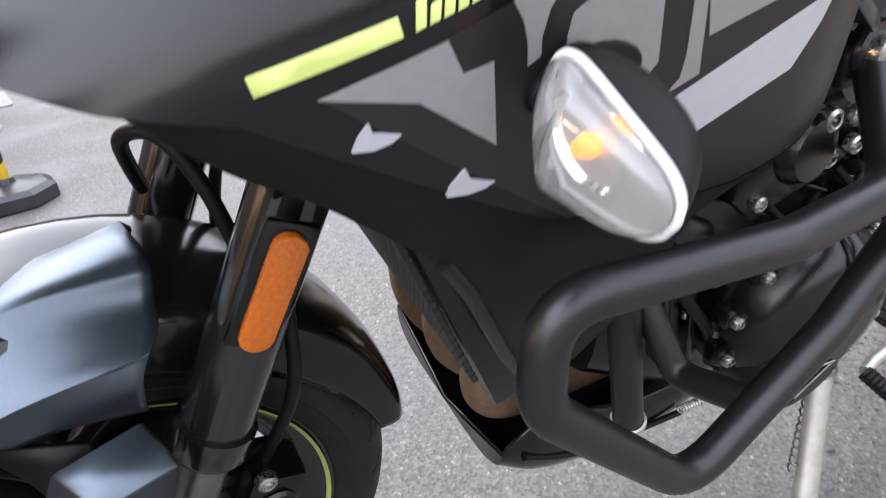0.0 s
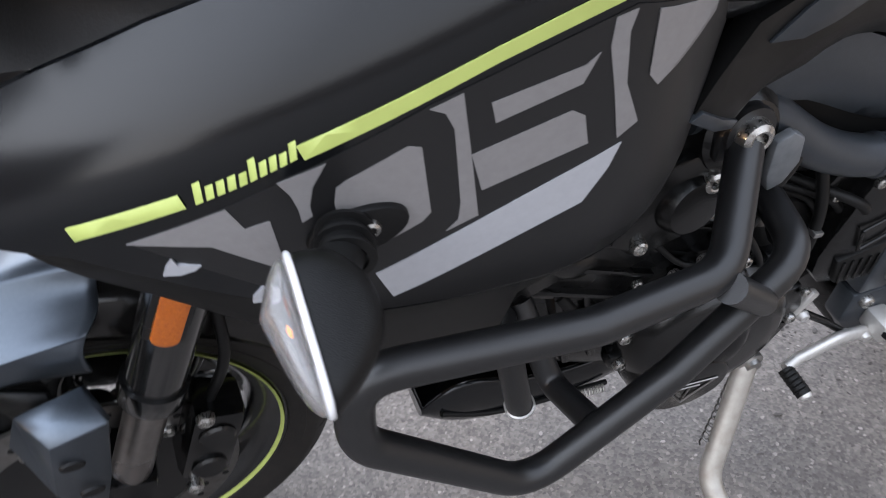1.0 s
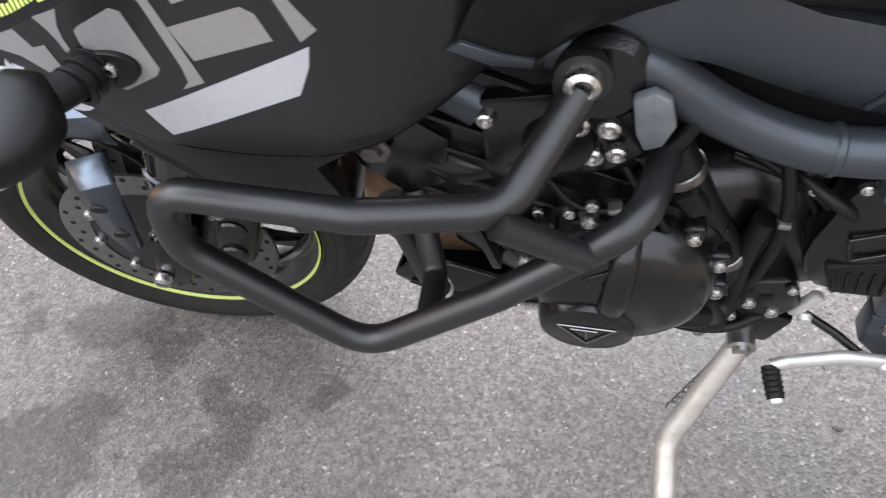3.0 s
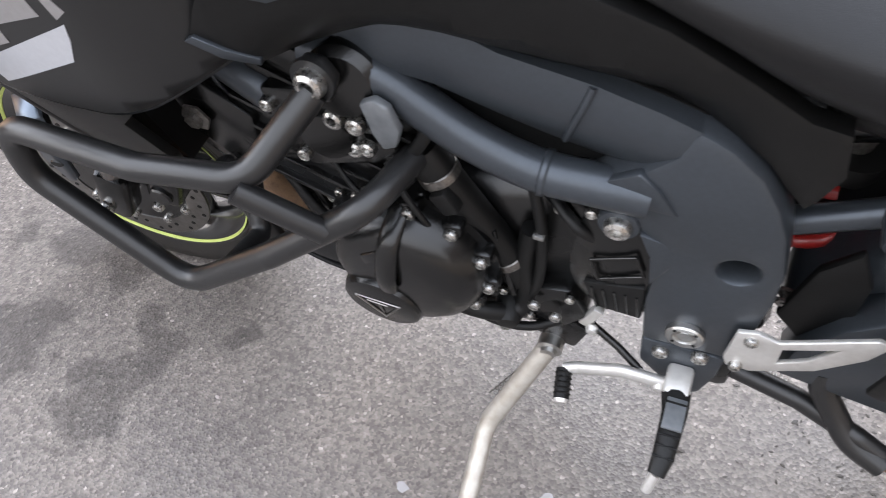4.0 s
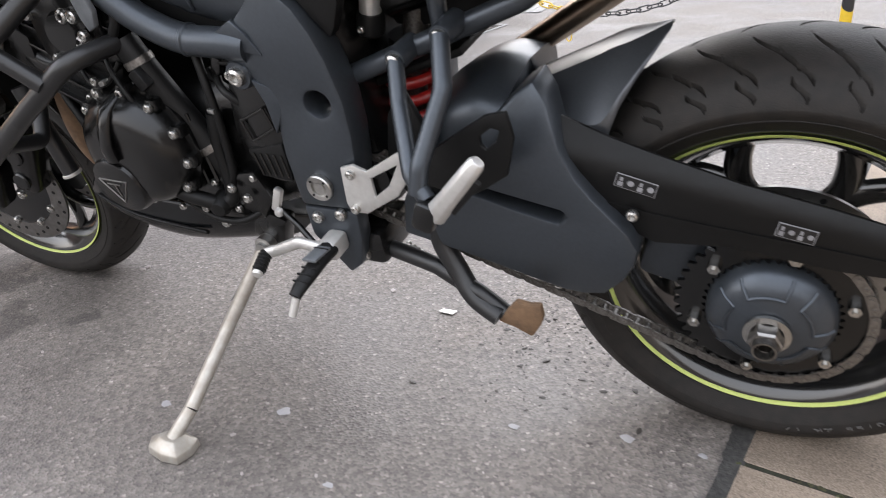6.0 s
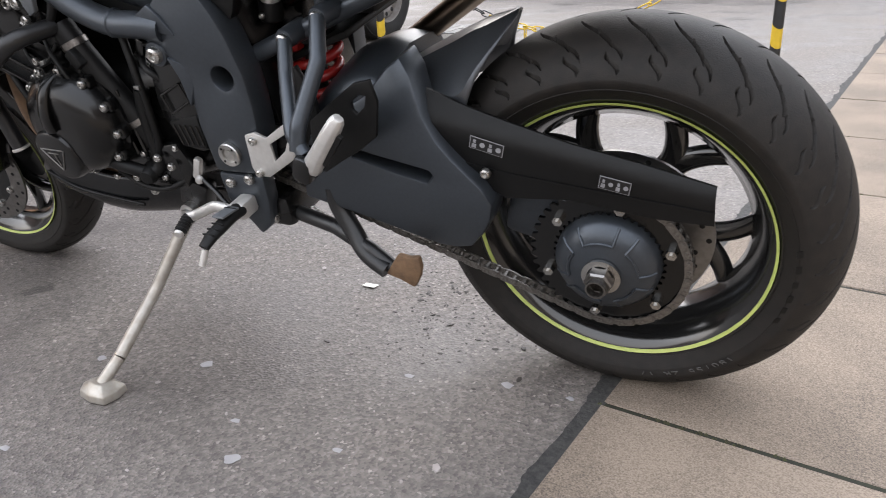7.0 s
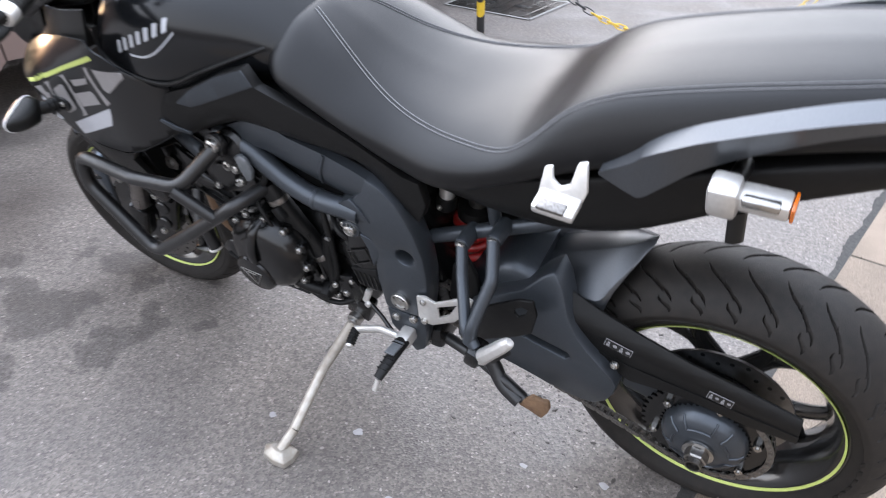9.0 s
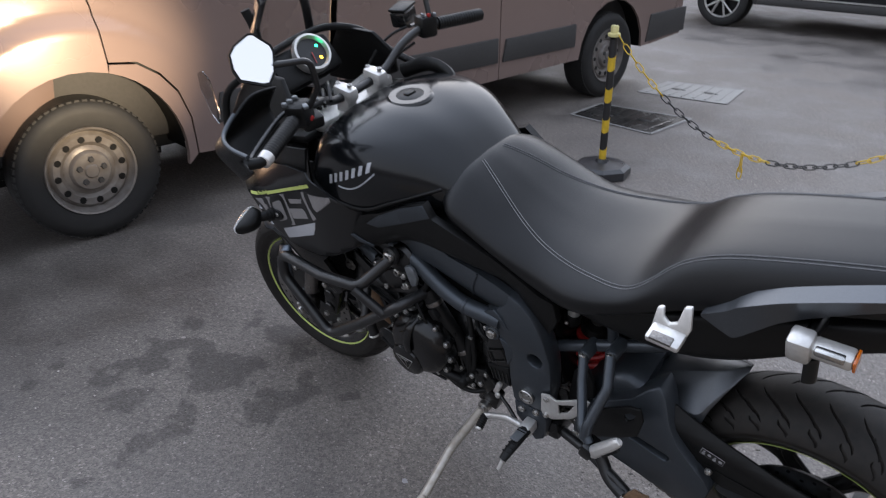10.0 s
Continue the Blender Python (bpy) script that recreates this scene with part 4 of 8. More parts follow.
# ---- swingarm, chain guard, hugger ----
def sw_y(x, z):
    return -0.010 * max(0, min(1, (x + 0.36) / 0.2)) + 0.5 * max(0, z - 0.50) ** 1.2 + 0.8 * max(0, 0.36 - z) ** 1.4
swingarm = plate("swingarm", [(-0.49, 0.382), (-0.48, 0.44), (-0.45, 0.495), (-0.40, 0.530), (-0.345, 0.560), (-0.312, 0.595), (-0.288, 0.612), (-0.270, 0.588), (-0.252, 0.537), (-0.232, 0.505), (-0.212, 0.480), (-0.188, 0.455), (-0.168, 0.435), (-0.155, 0.412), (-0.160, 0.388), (-0.174, 0.360), (-0.200, 0.328), (-0.228, 0.319), (-0.256, 0.319), (-0.312, 0.335), (-0.368, 0.352), (-0.43, 0.368)], -0.155, 0.055, M_FRAME, bike, "satin graphite single-sided swingarm with a slot", 0.009, holes=[[(-0.392, 0.474), (-0.384, 0.482), (-0.339, 0.471), (-0.250, 0.456), (-0.245, 0.448), (-0.256, 0.435), (-0.31, 0.446), (-0.382, 0.464)]], tilt=sw_y)
panel("slot_floor", [(-0.40, 0.49), (-0.24, 0.465), (-0.24, 0.425), (-0.39, 0.455)], lambda x, z: -0.118, 0.01, M_DARK, swingarm, "", 0.1)
skin("arch", [(-0.50, [(0.03, 0.40), (0.10, 0.42), (0.10, 0.47), (0.06, 0.50), (0, 0.505)]), (-0.44, [(0.03, 0.43), (0.10, 0.44), (0.106, 0.52), (0.08, 0.55), (0, 0.565)]), (-0.385, [(0.05, 0.46), (0.10, 0.45), (0.11, 0.535), (0.085, 0.575), (0, 0.59)]), (-0.335, [(0.07, 0.48), (0.10, 0.47), (0.112, 0.535), (0.09, 0.57), (0, 0.585)])], M_FRAME, swingarm)
box("hub_carrier", (0.18, 0.035, 0.12), pose(-0.075, -0.075, 0.355, 0, 14, 0), M_FRAME, swingarm, bevel=0.015)
def cg_y(x, z):
    return -0.137 - 0.004 * math.sin((x + 0.3) * 4) + 0.9 * max(0, z - (0.474 - 0.208 * x))
guard = panel("chain_guard", [(-0.285, 0.572), (-0.262, 0.562), (-0.20, 0.541), (-0.144, 0.525), (-0.046, 0.499), (0.05, 0.478), (0.141, 0.456), (0.142, 0.404), (0.066, 0.405), (-0.05, 0.420), (-0.14, 0.412), (-0.175, 0.428), (-0.205, 0.458), (-0.235, 0.495), (-0.262, 0.540)], cg_y, 0.004, M_PLASTIC, bike, "black plastic chain guard with white warning labels", 0.012)
panel("crease", [(-0.21, 0.468), (-0.14, 0.455), (0.142, 0.425), (0.142, 0.421), (-0.14, 0.450), (-0.205, 0.462)], lambda x, z: cg_y(x, z) - 0.002, 0.003, M_PLASTIC, guard)
for x, z, w, ang in ((-0.163, 0.4935, 0.05, 15), (0.015, 0.4515, 0.042, 11)):
    mm = pose(x, cg_y(x, z) - 0.001, z, 0, ang, 0)
    lab = box("warning_label", (w, 0.001, 0.019), mm, M_WORN_PRINT, guard, "white and black warning label", 0)
    box("label_ground", (w - 0.002, 0.001, 0.0172), mm @ pose(0, -0.0004, 0), M_BLACK_DECAL, lab, "", 0)
    for k in range(4):
        u = (-0.36 + 0.24 * k) * w
        if k % 2 == 0:
            finish("symbol", box_bm((w * 0.13, 0.001, 0.006), mm @ pose(u, -0.0008, -0.004), box_bm((w * 0.08, 0.001, 0.005), mm @ pose(u, -0.0008, 0.003))), M_WORN_PRINT, lab)
        else:
            lathe("symbol", [(0, 0), (w * 0.08, 0), (w * 0.08, 0.0008), (0, 0.0008)], mm @ pose(u, -0.0004, 0, 90), M_WORN_PRINT, lab, segs=14)
bolt((-0.165, -0.15, 0.456), (0, -1, 0), 0.008, guard)
hugger = skin("rear_hugger", [
    (-0.345, [(0.112, 0.47), (0.105, 0.51), (0.062, 0.535), (0.03, 0.553), (0, 0.556)]),
    (-0.30, [(0.115, 0.485), (0.105, 0.532), (0.06, 0.552), (0.03, 0.575), (0, 0.58)]),
    (-0.245, [(0.112, 0.500), (0.100, 0.545), (0.058, 0.574), (0.03, 0.600), (0, 0.606)]),
    (-0.215, [(0.108, 0.503), (0.098, 0.55), (0.055, 0.590), (0.028, 0.615), (0, 0.619)]),
    (-0.195, [(0.085, 0.565), (0.075, 0.58), (0.048, 0.601), (0.025, 0.622), (0, 0.626)]),
    (-0.15, [(0.01, 0.634), (0.009, 0.635), (0.007, 0.637), (0.003, 0.639), (0, 0.640)])], M_HUGGER, bike, "matt black rear tyre hugger", 3, 1, smooth=22, close=False)
so = hugger.modifiers.new("thickness", "SOLIDIFY")
so.thickness = 0.004
# ---- frame, side plates ----
def fr_y(x, z):
    return -0.183 + 0.12 * max(0, z - 0.68) + 0.1 * max(0, x + 0.56)
frame_plate = plate("frame_plate", [(-0.715, 0.665), (-0.69, 0.690), (-0.656, 0.706), (-0.632, 0.728), (-0.619, 0.757), (-0.59, 0.743), (-0.563, 0.720), (-0.545, 0.690), (-0.532, 0.655), (-0.522, 0.600), (-0.522, 0.55), (-0.527, 0.50), (-0.542, 0.43), (-0.636, 0.43), (-0.640, 0.51), (-0.634, 0.575), (-0.640, 0.610), (-0.660, 0.636), (-0.69, 0.652)], -0.183, 0.05, M_FRAME, bike, "satin graphite frame side plate with a round opening", 0.007, holes=[(-0.561, 0.595, 0.0185)], tilt=lambda x, z: fr_y(x, z) + 0.183)
panel("footrest_plate", [(-0.636, 0.427), (-0.545, 0.427), (-0.548, 0.38), (-0.56, 0.33), (-0.585, 0.31), (-0.61, 0.345), (-0.635, 0.375)], lambda x, z: -0.181, 0.03, M_FRAME, frame_plate, "", 0.03, 0.005)
for x, z in ((-0.613, 0.412), (-0.571, 0.422)):
    bolt((x, -0.183, z), (0, -1, 0), 0.0095, frame_plate)
cap = lathe("pivot_cap", [(0, 0.004), (0.008, 0.004), (0.009, 0.0015), (0.012, 0.0015), (0.013, 0.005), (0.019, 0.006), (0.0205, 0.004), (0.0205, -0.002)], axis_to((-0.592, -0.184, 0.467), (0, -1, 0)), M_STEEL, frame_plate, "bright swingarm pivot cap", segs=36)
for k in range(4):
    a = radians(45 + 90 * k)
    lathe("pin_hole", [(0, 0.0062), (0.002, 0.0062), (0.002, 0.004)], axis_to((-0.592 + 0.0155 * math.cos(a), -0.184, 0.467 + 0.0155 * math.sin(a)), (0, -1, 0)), M_DARK, cap, segs=10)
def bm_y(x, z):
    """The upper beam's cover: a broad rounded sheet, rolled in along its upper and lower edges."""
    mid = 0.788 - 0.27 * max(0, x + 0.84) - 1.1 * max(0, -0.84 - x) ** 1.5
    return -0.176 + 6.0 * (z - mid) ** 2 + 0.02 * max(0, x + 0.70)
cover_ = panel("beam_cover", [(-0.965, 0.775), (-0.94, 0.790), (-0.918, 0.800), (-0.89, 0.813), (-0.866, 0.820), (-0.84, 0.822), (-0.821, 0.818), (-0.78, 0.802), (-0.703, 0.784), (-0.648, 0.766), (-0.612, 0.752), (-0.616, 0.735), (-0.630, 0.715), (-0.66, 0.699), (-0.702, 0.696), (-0.743, 0.706), (-0.786, 0.727), (-0.816, 0.743), (-0.85, 0.760), (-0.89, 0.772), (-0.93, 0.776)], bm_y, 0.02, M_FRAME, frame_plate, "", 0.014, smooth=60)
tube("weld_seam", [(x, bm_y(x, z) - 0.0012, z) for x, z in ((-0.703, 0.783), (-0.708, 0.768), (-0.715, 0.75), (-0.722, 0.73), (-0.727, 0.714))], 0.0035, M_FRAME, cover_, segs=8)
low_ = finish("lower_rail", tube_bm(spline([(-0.965, -0.166, 0.772), (-0.93, -0.168, 0.770), (-0.893, -0.172, 0.757), (-0.858, -0.174, 0.732), (-0.822, -0.175, 0.707), (-0.78, -0.176, 0.687), (-0.74, -0.177, 0.677), (-0.69, -0.176, 0.674), (-0.65, -0.172, 0.668)], 6), 0.0205, 20), M_FRAME, frame_plate, "", 60)
lathe("weld_seam", [(0.0207, -0.004), (0.0225, -0.002), (0.0225, 0.002), (0.0207, 0.004)], axis_to((-0.742, -0.177, 0.6775), (1, 0, -0.12)), M_FRAME, low_, segs=24)
panel("beam_back", [(-0.93, 0.77), (-0.84, 0.815), (-0.70, 0.785), (-0.60, 0.75), (-0.64, 0.68), (-0.74, 0.675), (-0.82, 0.70)], lambda x, z: -0.150, 0.02, M_DARK, frame_plate, "", 0.1)
for tri_ in ([(-0.700, 0.684), (-0.658, 0.707), (-0.640, 0.690), (-0.622, 0.660), (-0.665, 0.668)], [(-0.652, 0.628), (-0.606, 0.606), (-0.637, 0.548), (-0.640, 0.595)]):
    panel("facet", tri_, lambda x, z: fr_y(x, z) - 0.004 + 0.25 * max(0, x + 0.635), 0.01, M_FRAME, frame_plate, "", 0.05, 0.002)
bolt((-0.672, -0.186, 0.632), (0, -1, 0), 0.0135, frame_plate)
lathe("bolt_boss", [(0, 0), (0.019, 0), (0.021, -0.004), (0.021, -0.03)], axis_to((-0.672, -0.185, 0.632), (0, -1, 0)), M_FRAME, frame_plate, segs=24)
box("cross_frame", (0.06, 0.26, 0.36), pose(-0.56, 0, 0.58, 0, -8, 0), M_ENGINE, frame_plate, "", 0.02)
for s in (1,):
    panel("far_plate", [(-0.70, 0.672), (-0.62, 0.757), (-0.543, 0.679), (-0.522, 0.57), (-0.545, 0.34), (-0.60, 0.33), (-0.643, 0.49), (-0.65, 0.64)], lambda x, z: 0.17, 0.04, M_FRAME, frame_plate, "", 0.06, 0.005)

# ---- tank, seat, tail ----
tank = skin("fuel_tank", [
    (-1.165, [(0.10, 0.93), (0.155, 0.945), (0.165, 0.975), (0.13, 1.02), (0.06, 1.035), (0, 1.037)]),
    (-1.12, [(0.14, 0.90), (0.215, 0.93), (0.222, 0.975), (0.17, 1.04), (0.07, 1.062), (0, 1.064)]),
    (-1.04, [(0.16, 0.865), (0.232, 0.90), (0.238, 0.965), (0.20, 1.05), (0.09, 1.082), (0, 1.084)]),
    (-0.96, [(0.16, 0.86), (0.222, 0.90), (0.232, 0.975), (0.195, 1.05), (0.09, 1.083), (0, 1.085)]),
    (-0.88, [(0.13, 0.87), (0.19, 0.91), (0.205, 0.97), (0.17, 1.035), (0.08, 1.062), (0, 1.065)]),
    (-0.81, [(0.11, 0.88), (0.15, 0.91), (0.165, 0.95), (0.14, 1.00), (0.07, 1.024), (0, 1.028)]),
    (-0.74, [(0.09, 0.88), (0.12, 0.90), (0.125, 0.925), (0.11, 0.95), (0.06, 0.965), (0, 0.968)])], M_PAINT, bike, "matt black fuel tank", 6, 5)
lathe("filler_ring", [(0.03, 0.004), (0.033, 0.008), (0.05, 0.008), (0.056, 0.002), (0.056, -0.006)], axis_to((-0.985, 0, 1.083), (0.05, 0, 1)), M_FENDER, tank, "gloss black filler surround", segs=40)
fc = lathe("filler_cap", [(0, 0.010), (0.024, 0.010), (0.033, 0.007), (0.036, 0.002), (0.036, -0.006)], axis_to((-0.985, 0, 1.083), (0.05, 0, 1)), M_DARK, tank, "glossy black filler cap", segs=40)
box("cap_latch", (0.028, 0.016, 0.006), axis_to((-0.985, 0, 1.094), (0.05, 0, 1)), M_PLASTIC, fc, bevel=0.002)
seat = skin("seat", [
    (-0.80, [(0.05, 0.89), (0.10, 0.90), (0.135, 0.925), (0.125, 0.96), (0.07, 0.985), (0, 0.99)]),
    (-0.76, [(0.06, 0.895), (0.14, 0.90), (0.172, 0.918), (0.165, 0.948), (0.09, 0.985), (0, 0.993)]),
    (-0.70, [(0.07, 0.875), (0.15, 0.88), (0.180, 0.893), (0.172, 0.922), (0.10, 0.955), (0, 0.965)]),
    (-0.62, [(0.08, 0.835), (0.15, 0.84), (0.183, 0.855), (0.176, 0.885), (0.10, 0.91), (0, 0.917)]),
    (-0.54, [(0.08, 0.785), (0.14, 0.79), (0.178, 0.81), (0.182, 0.855), (0.11, 0.883), (0, 0.889)]),
    (-0.44, [(0.08, 0.785), (0.15, 0.79), (0.195, 0.805), (0.198, 0.85), (0.12, 0.875), (0, 0.878)]),
    (-0.34, [(0.08, 0.81), (0.14, 0.815), (0.185, 0.835), (0.185, 0.87), (0.12, 0.89), (0, 0.895)]),
    (-0.26, [(0.08, 0.84), (0.13, 0.845), (0.168, 0.868), (0.155, 0.915), (0.115, 0.945), (0, 0.952)]),
    (-0.19, [(0.08, 0.865), (0.125, 0.87), (0.160, 0.895), (0.145, 0.945), (0.108, 0.977), (0, 0.984)]),
    (-0.08, [(0.07, 0.905), (0.12, 0.91), (0.152, 0.932), (0.138, 0.978), (0.103, 1.006), (0, 1.014)]),
    (0.06, [(0.06, 0.945), (0.10, 0.95), (0.140, 0.968), (0.128, 1.008), (0.096, 1.034), (0, 1.042)]),
    (0.18, [(0.05, 0.975), (0.09, 0.98), (0.125, 0.995), (0.112, 1.028), (0.08, 1.048), (0, 1.055)]),
    (0.26, [(0.03, 0.995), (0.06, 1.0), (0.085, 1.01), (0.08, 1.03), (0.06, 1.045), (0, 1.05)])], M_SEAT, bike, "black vinyl stepped seat with double stitching", 6, 5)
tail = skin("tail_unit", [
    (-0.53, [(0.05, 0.72), (0.10, 0.725), (0.125, 0.745), (0.125, 0.765), (0.10, 0.78), (0, 0.785)]),
    (-0.40, [(0.05, 0.705), (0.10, 0.71), (0.135, 0.735), (0.14, 0.78), (0.12, 0.80), (0, 0.805)]),
    (-0.28, [(0.05, 0.70), (0.10, 0.705), (0.135, 0.74), (0.14, 0.81), (0.12, 0.83), (0, 0.835)]),
    (-0.16, [(0.05, 0.73), (0.095, 0.735), (0.128, 0.77), (0.135, 0.845), (0.11, 0.865), (0, 0.87)]),
    (-0.02, [(0.05, 0.81), (0.085, 0.815), (0.115, 0.835), (0.12, 0.885), (0.10, 0.905), (0, 0.91)]),
    (0.18, [(0.04, 0.90), (0.06, 0.905), (0.085, 0.915), (0.09, 0.945), (0.07, 0.955), (0, 0.96)])], M_PLASTIC, bike, "grained black plastic tail unit", 5, 4)

# ---- side fairings with decals ----
def fa_y(x, z):
    roll = max(0, z - (0.838 + 0.40 * (x + 1.4)))
    return -(0.277 - 0.8 * max(0, -1.2 - x) ** 2 - min(0.15, 9.0 * roll ** 2) - 2.0 * max(0, 0.8 - z) ** 2 - 5.0 * max(0, x + 1.11) ** 2)
FAIRING = [(-1.50, 0.850), (-1.56, 0.866), (-1.59, 0.885), (-1.56, 0.880), (-1.50, 0.880), (-1.455, 0.885), (-1.422, 0.900), (-1.387, 0.916), (-1.33, 0.940), (-1.30, 0.951), (-1.2, 0.977), (-1.1, 0.992), (-1.069, 0.968), (-1.032, 0.922), (-0.985, 0.885), (-0.960, 0.866), (-0.958, 0.83), (-0.968, 0.807), (-1.01, 0.791), (-1.07, 0.766), (-1.13, 0.749), (-1.18, 0.748), (-1.25, 0.757), (-1.315, 0.79), (-1.40, 0.832), (-1.45, 0.838)]
fairing = panel("side_fairing", FAIRING, fa_y, 0.004, M_PAINT, bike, "matt black side fairing with silver figures and lime line", 0.011, smooth=28)
panel("side_fairing", FAIRING, lambda x, z: -fa_y(x, z), 0.004, M_PAINT, bike, step=0.04, smooth=60)
panel("inner_liner", [(-1.56, 0.88), (-1.43, 0.895), (-1.30, 0.93), (-1.14, 0.965), (-1.14, 1.02), (-1.30, 1.0), (-1.43, 0.965), (-1.56, 0.93)], lambda x, z: fa_y(x, min(z, 0.93)) + 0.03 + 0.3 * max(0, z - 0.93), 0.006, M_DARK, bike, "black inner liner of the fairing", 0.012)
def decal(name, pts, mat, lift=0.0012, label=""):
    pts = [(x + 0.007 * max(0, min(1, (-1.25 - x) / 0.06)), z + 0.006) for x, z in pts]
    return panel(name, pts, lambda x, z: fa_y(x, z) - lift, 0.0008, mat, fairing, label, 0.015, smooth=80)
decal("flank", [(-1.375, 0.836), (-1.322, 0.858), (-1.212, 0.905), (-1.108, 0.941), (-1.044, 0.93), (-1.03, 0.915), (-0.99, 0.878), (-0.965, 0.858), (-0.964, 0.824), (-0.974, 0.804), (-1.01, 0.788), (-1.07, 0.763), (-1.13, 0.746), (-1.18, 0.745), (-1.248, 0.754), (-1.313, 0.794)], M_BLACK_DECAL, 0.0006)
for pts in ([(-1.376, 0.836), (-1.323, 0.857), (-1.316, 0.842), (-1.302, 0.846), (-1.298, 0.806), (-1.335, 0.831)],
            [(-1.294, 0.871), (-1.266, 0.88), (-1.275, 0.866), (-1.278, 0.854), (-1.2775, 0.846), (-1.284, 0.842), (-1.285, 0.852), (-1.288, 0.862)],
            [(-1.262, 0.863), (-1.256, 0.867), (-1.223, 0.883), (-1.216, 0.881), (-1.211, 0.834), (-1.216, 0.828), (-1.248, 0.812), (-1.261, 0.818), (-1.264, 0.853)],
            [(-1.212, 0.903), (-1.195, 0.909), (-1.189, 0.868), (-1.183, 0.823), (-1.202, 0.816), (-1.195, 0.823), (-1.194, 0.836), (-1.199, 0.888), (-1.204, 0.899)],
            [(-1.18, 0.9), (-1.131, 0.912), (-1.124, 0.918), (-1.131, 0.901), (-1.177, 0.887)],
            [(-1.189, 0.869), (-1.134, 0.885), (-1.126, 0.88), (-1.121, 0.86), (-1.182, 0.842)],
            [(-1.119, 0.936), (-1.108, 0.939), (-1.11, 0.927), (-1.105, 0.896), (-1.091, 0.867), (-1.103, 0.859), (-1.111, 0.891), (-1.119, 0.92)],
            [(-1.095, 0.936), (-1.046, 0.928), (-1.045, 0.916), (-1.072, 0.895), (-1.083, 0.888), (-1.091, 0.897)]):
    decal("figure_ground", pts, M_SILVER_DECAL, label="silver decal round dark figures 1050")
decal("flash", [(-1.244, 0.792), (-1.099, 0.855), (-1.104, 0.838), (-1.117, 0.814), (-1.234, 0.766)], M_SILVER_LIGHT, label="pale silver flash")
decal("lime_line", [(-1.402, 0.847), (-1.343, 0.868), (-1.341, 0.860), (-1.400, 0.839)], M_LIME, label="lime line")
decal("lime_line", [(-1.280, 0.892), (-1.177, 0.931), (-1.09, 0.963), (-1.086, 0.955), (-1.177, 0.923), (-1.277, 0.884)], M_LIME, label="lime line")
for k in range(10):
    x = -1.336 + 0.0057 * k
    z = 0.861 + 0.42 * (x + 1.338)
    h = (0.012, 0.008, 0.008, 0.008, 0.007, 0.012, 0.008, 0.008, 0.007, 0.010)[k]
    decal("lettering_bar", [(x, z), (x + 0.0007, z + h), (x + 0.0047, z + h + 0.0018), (x + 0.004, z + 0.0018)], M_LIME)
def lo_y(x, z):
    zb = 0.832 - 0.49 * (x + 1.40) if x < -1.25 else 0.757
    return fa_y(x, max(zb, 0.757)) + 0.003 + 0.32 * max(0, zb - z)
LOWER = [(-1.46, 0.842), (-1.40, 0.836), (-1.315, 0.793), (-1.25, 0.765), (-1.15, 0.772), (-1.11, 0.79), (-1.02, 0.815), (-1.00, 0.80), (-1.10, 0.755), (-1.14, 0.72), (-1.14, 0.64), (-1.17, 0.57), (-1.20, 0.545), (-1.237, 0.606), (-1.257, 0.644), (-1.277, 0.685), (-1.301, 0.729), (-1.325, 0.747), (-1.341, 0.761), (-1.37, 0.784), (-1.40, 0.80)]
lower = panel("lower_fairing", LOWER, lo_y, 0.012, M_PLASTIC, bike, "grained black lower fairing and radiator shroud", 0.03, 0.004)
panel("lower_fairing", LOWER, lambda x, z: -lo_y(x, z), 0.012, M_PLASTIC, bike, step=0.06)
# lip in a glossier black than the shroud, put in to carry the sky sheen
tube("shroud_lip", spline([(x, lo_y(x, z) + 0.002, z) for x, z in ((-1.304, 0.730), (-1.290, 0.708), (-1.277, 0.684), (-1.257, 0.643), (-1.237, 0.604), (-1.215, 0.567))], 4), 0.0055, M_BAR, lower, "glossier black lip put in for the sky sheen on the shroud edge", segs=10)
# daylight through the two vent slits is painted as pale silver panels
SLITS = ([(-1.357, 0.817), (-1.354, 0.824), (-1.3495, 0.830), (-1.348, 0.825), (-1.342, 0.8245), (-1.336, 0.8235), (-1.340, 0.820), (-1.348, 0.817)],
         [(-1.315, 0.788), (-1.314, 0.793), (-1.307, 0.802), (-1.304, 0.796), (-1.292, 0.793), (-1.297, 0.790), (-1.305, 0.788)])
for pts in SLITS:
    panel("slit_daylight_panel", pts, lambda x, z: min(lo_y(x, z), fa_y(x, z)) - 0.002, 0.003, M_SILVER_LIGHT, lower, "pale silver panel painted as daylight through a vent slit")

# radiator
M_RADFIN = material("dull_grey_fins", (0.06, 0.06, 0.06), 0.5, 0.3, (0.035, 0.035, 0.035), 200)
RADP = pose(-1.260, 0, 0.642, 0, -22, 0)
rad = box("radiator", (0.028, 0.36, 0.22), RADP, M_DARK, bike, "black finned radiator", 0.004)
fin = None
for k in range(22):
    m_ = RADP @ pose(-0.015, 0, -0.103 + 0.0098 * k)
    if fin is None:
        fin = finish("fin", box_bm((0.008, 0.35, 0.0022), Matrix()), M_RADFIN, rad)
        fin.matrix_basis = m_
    else:
        share("fin", fin, m_, rad)
for k in range(44):
    m_ = RADP @ pose(-0.017, -0.17 + 0.0079 * k, 0)
    if k == 0:
        wire = finish("mesh_wire", box_bm((0.004, 0.0018, 0.21), Matrix()), M_RADFIN, rad)
        wire.matrix_basis = m_
    else:
        share("mesh_wire", wire, m_, rad)
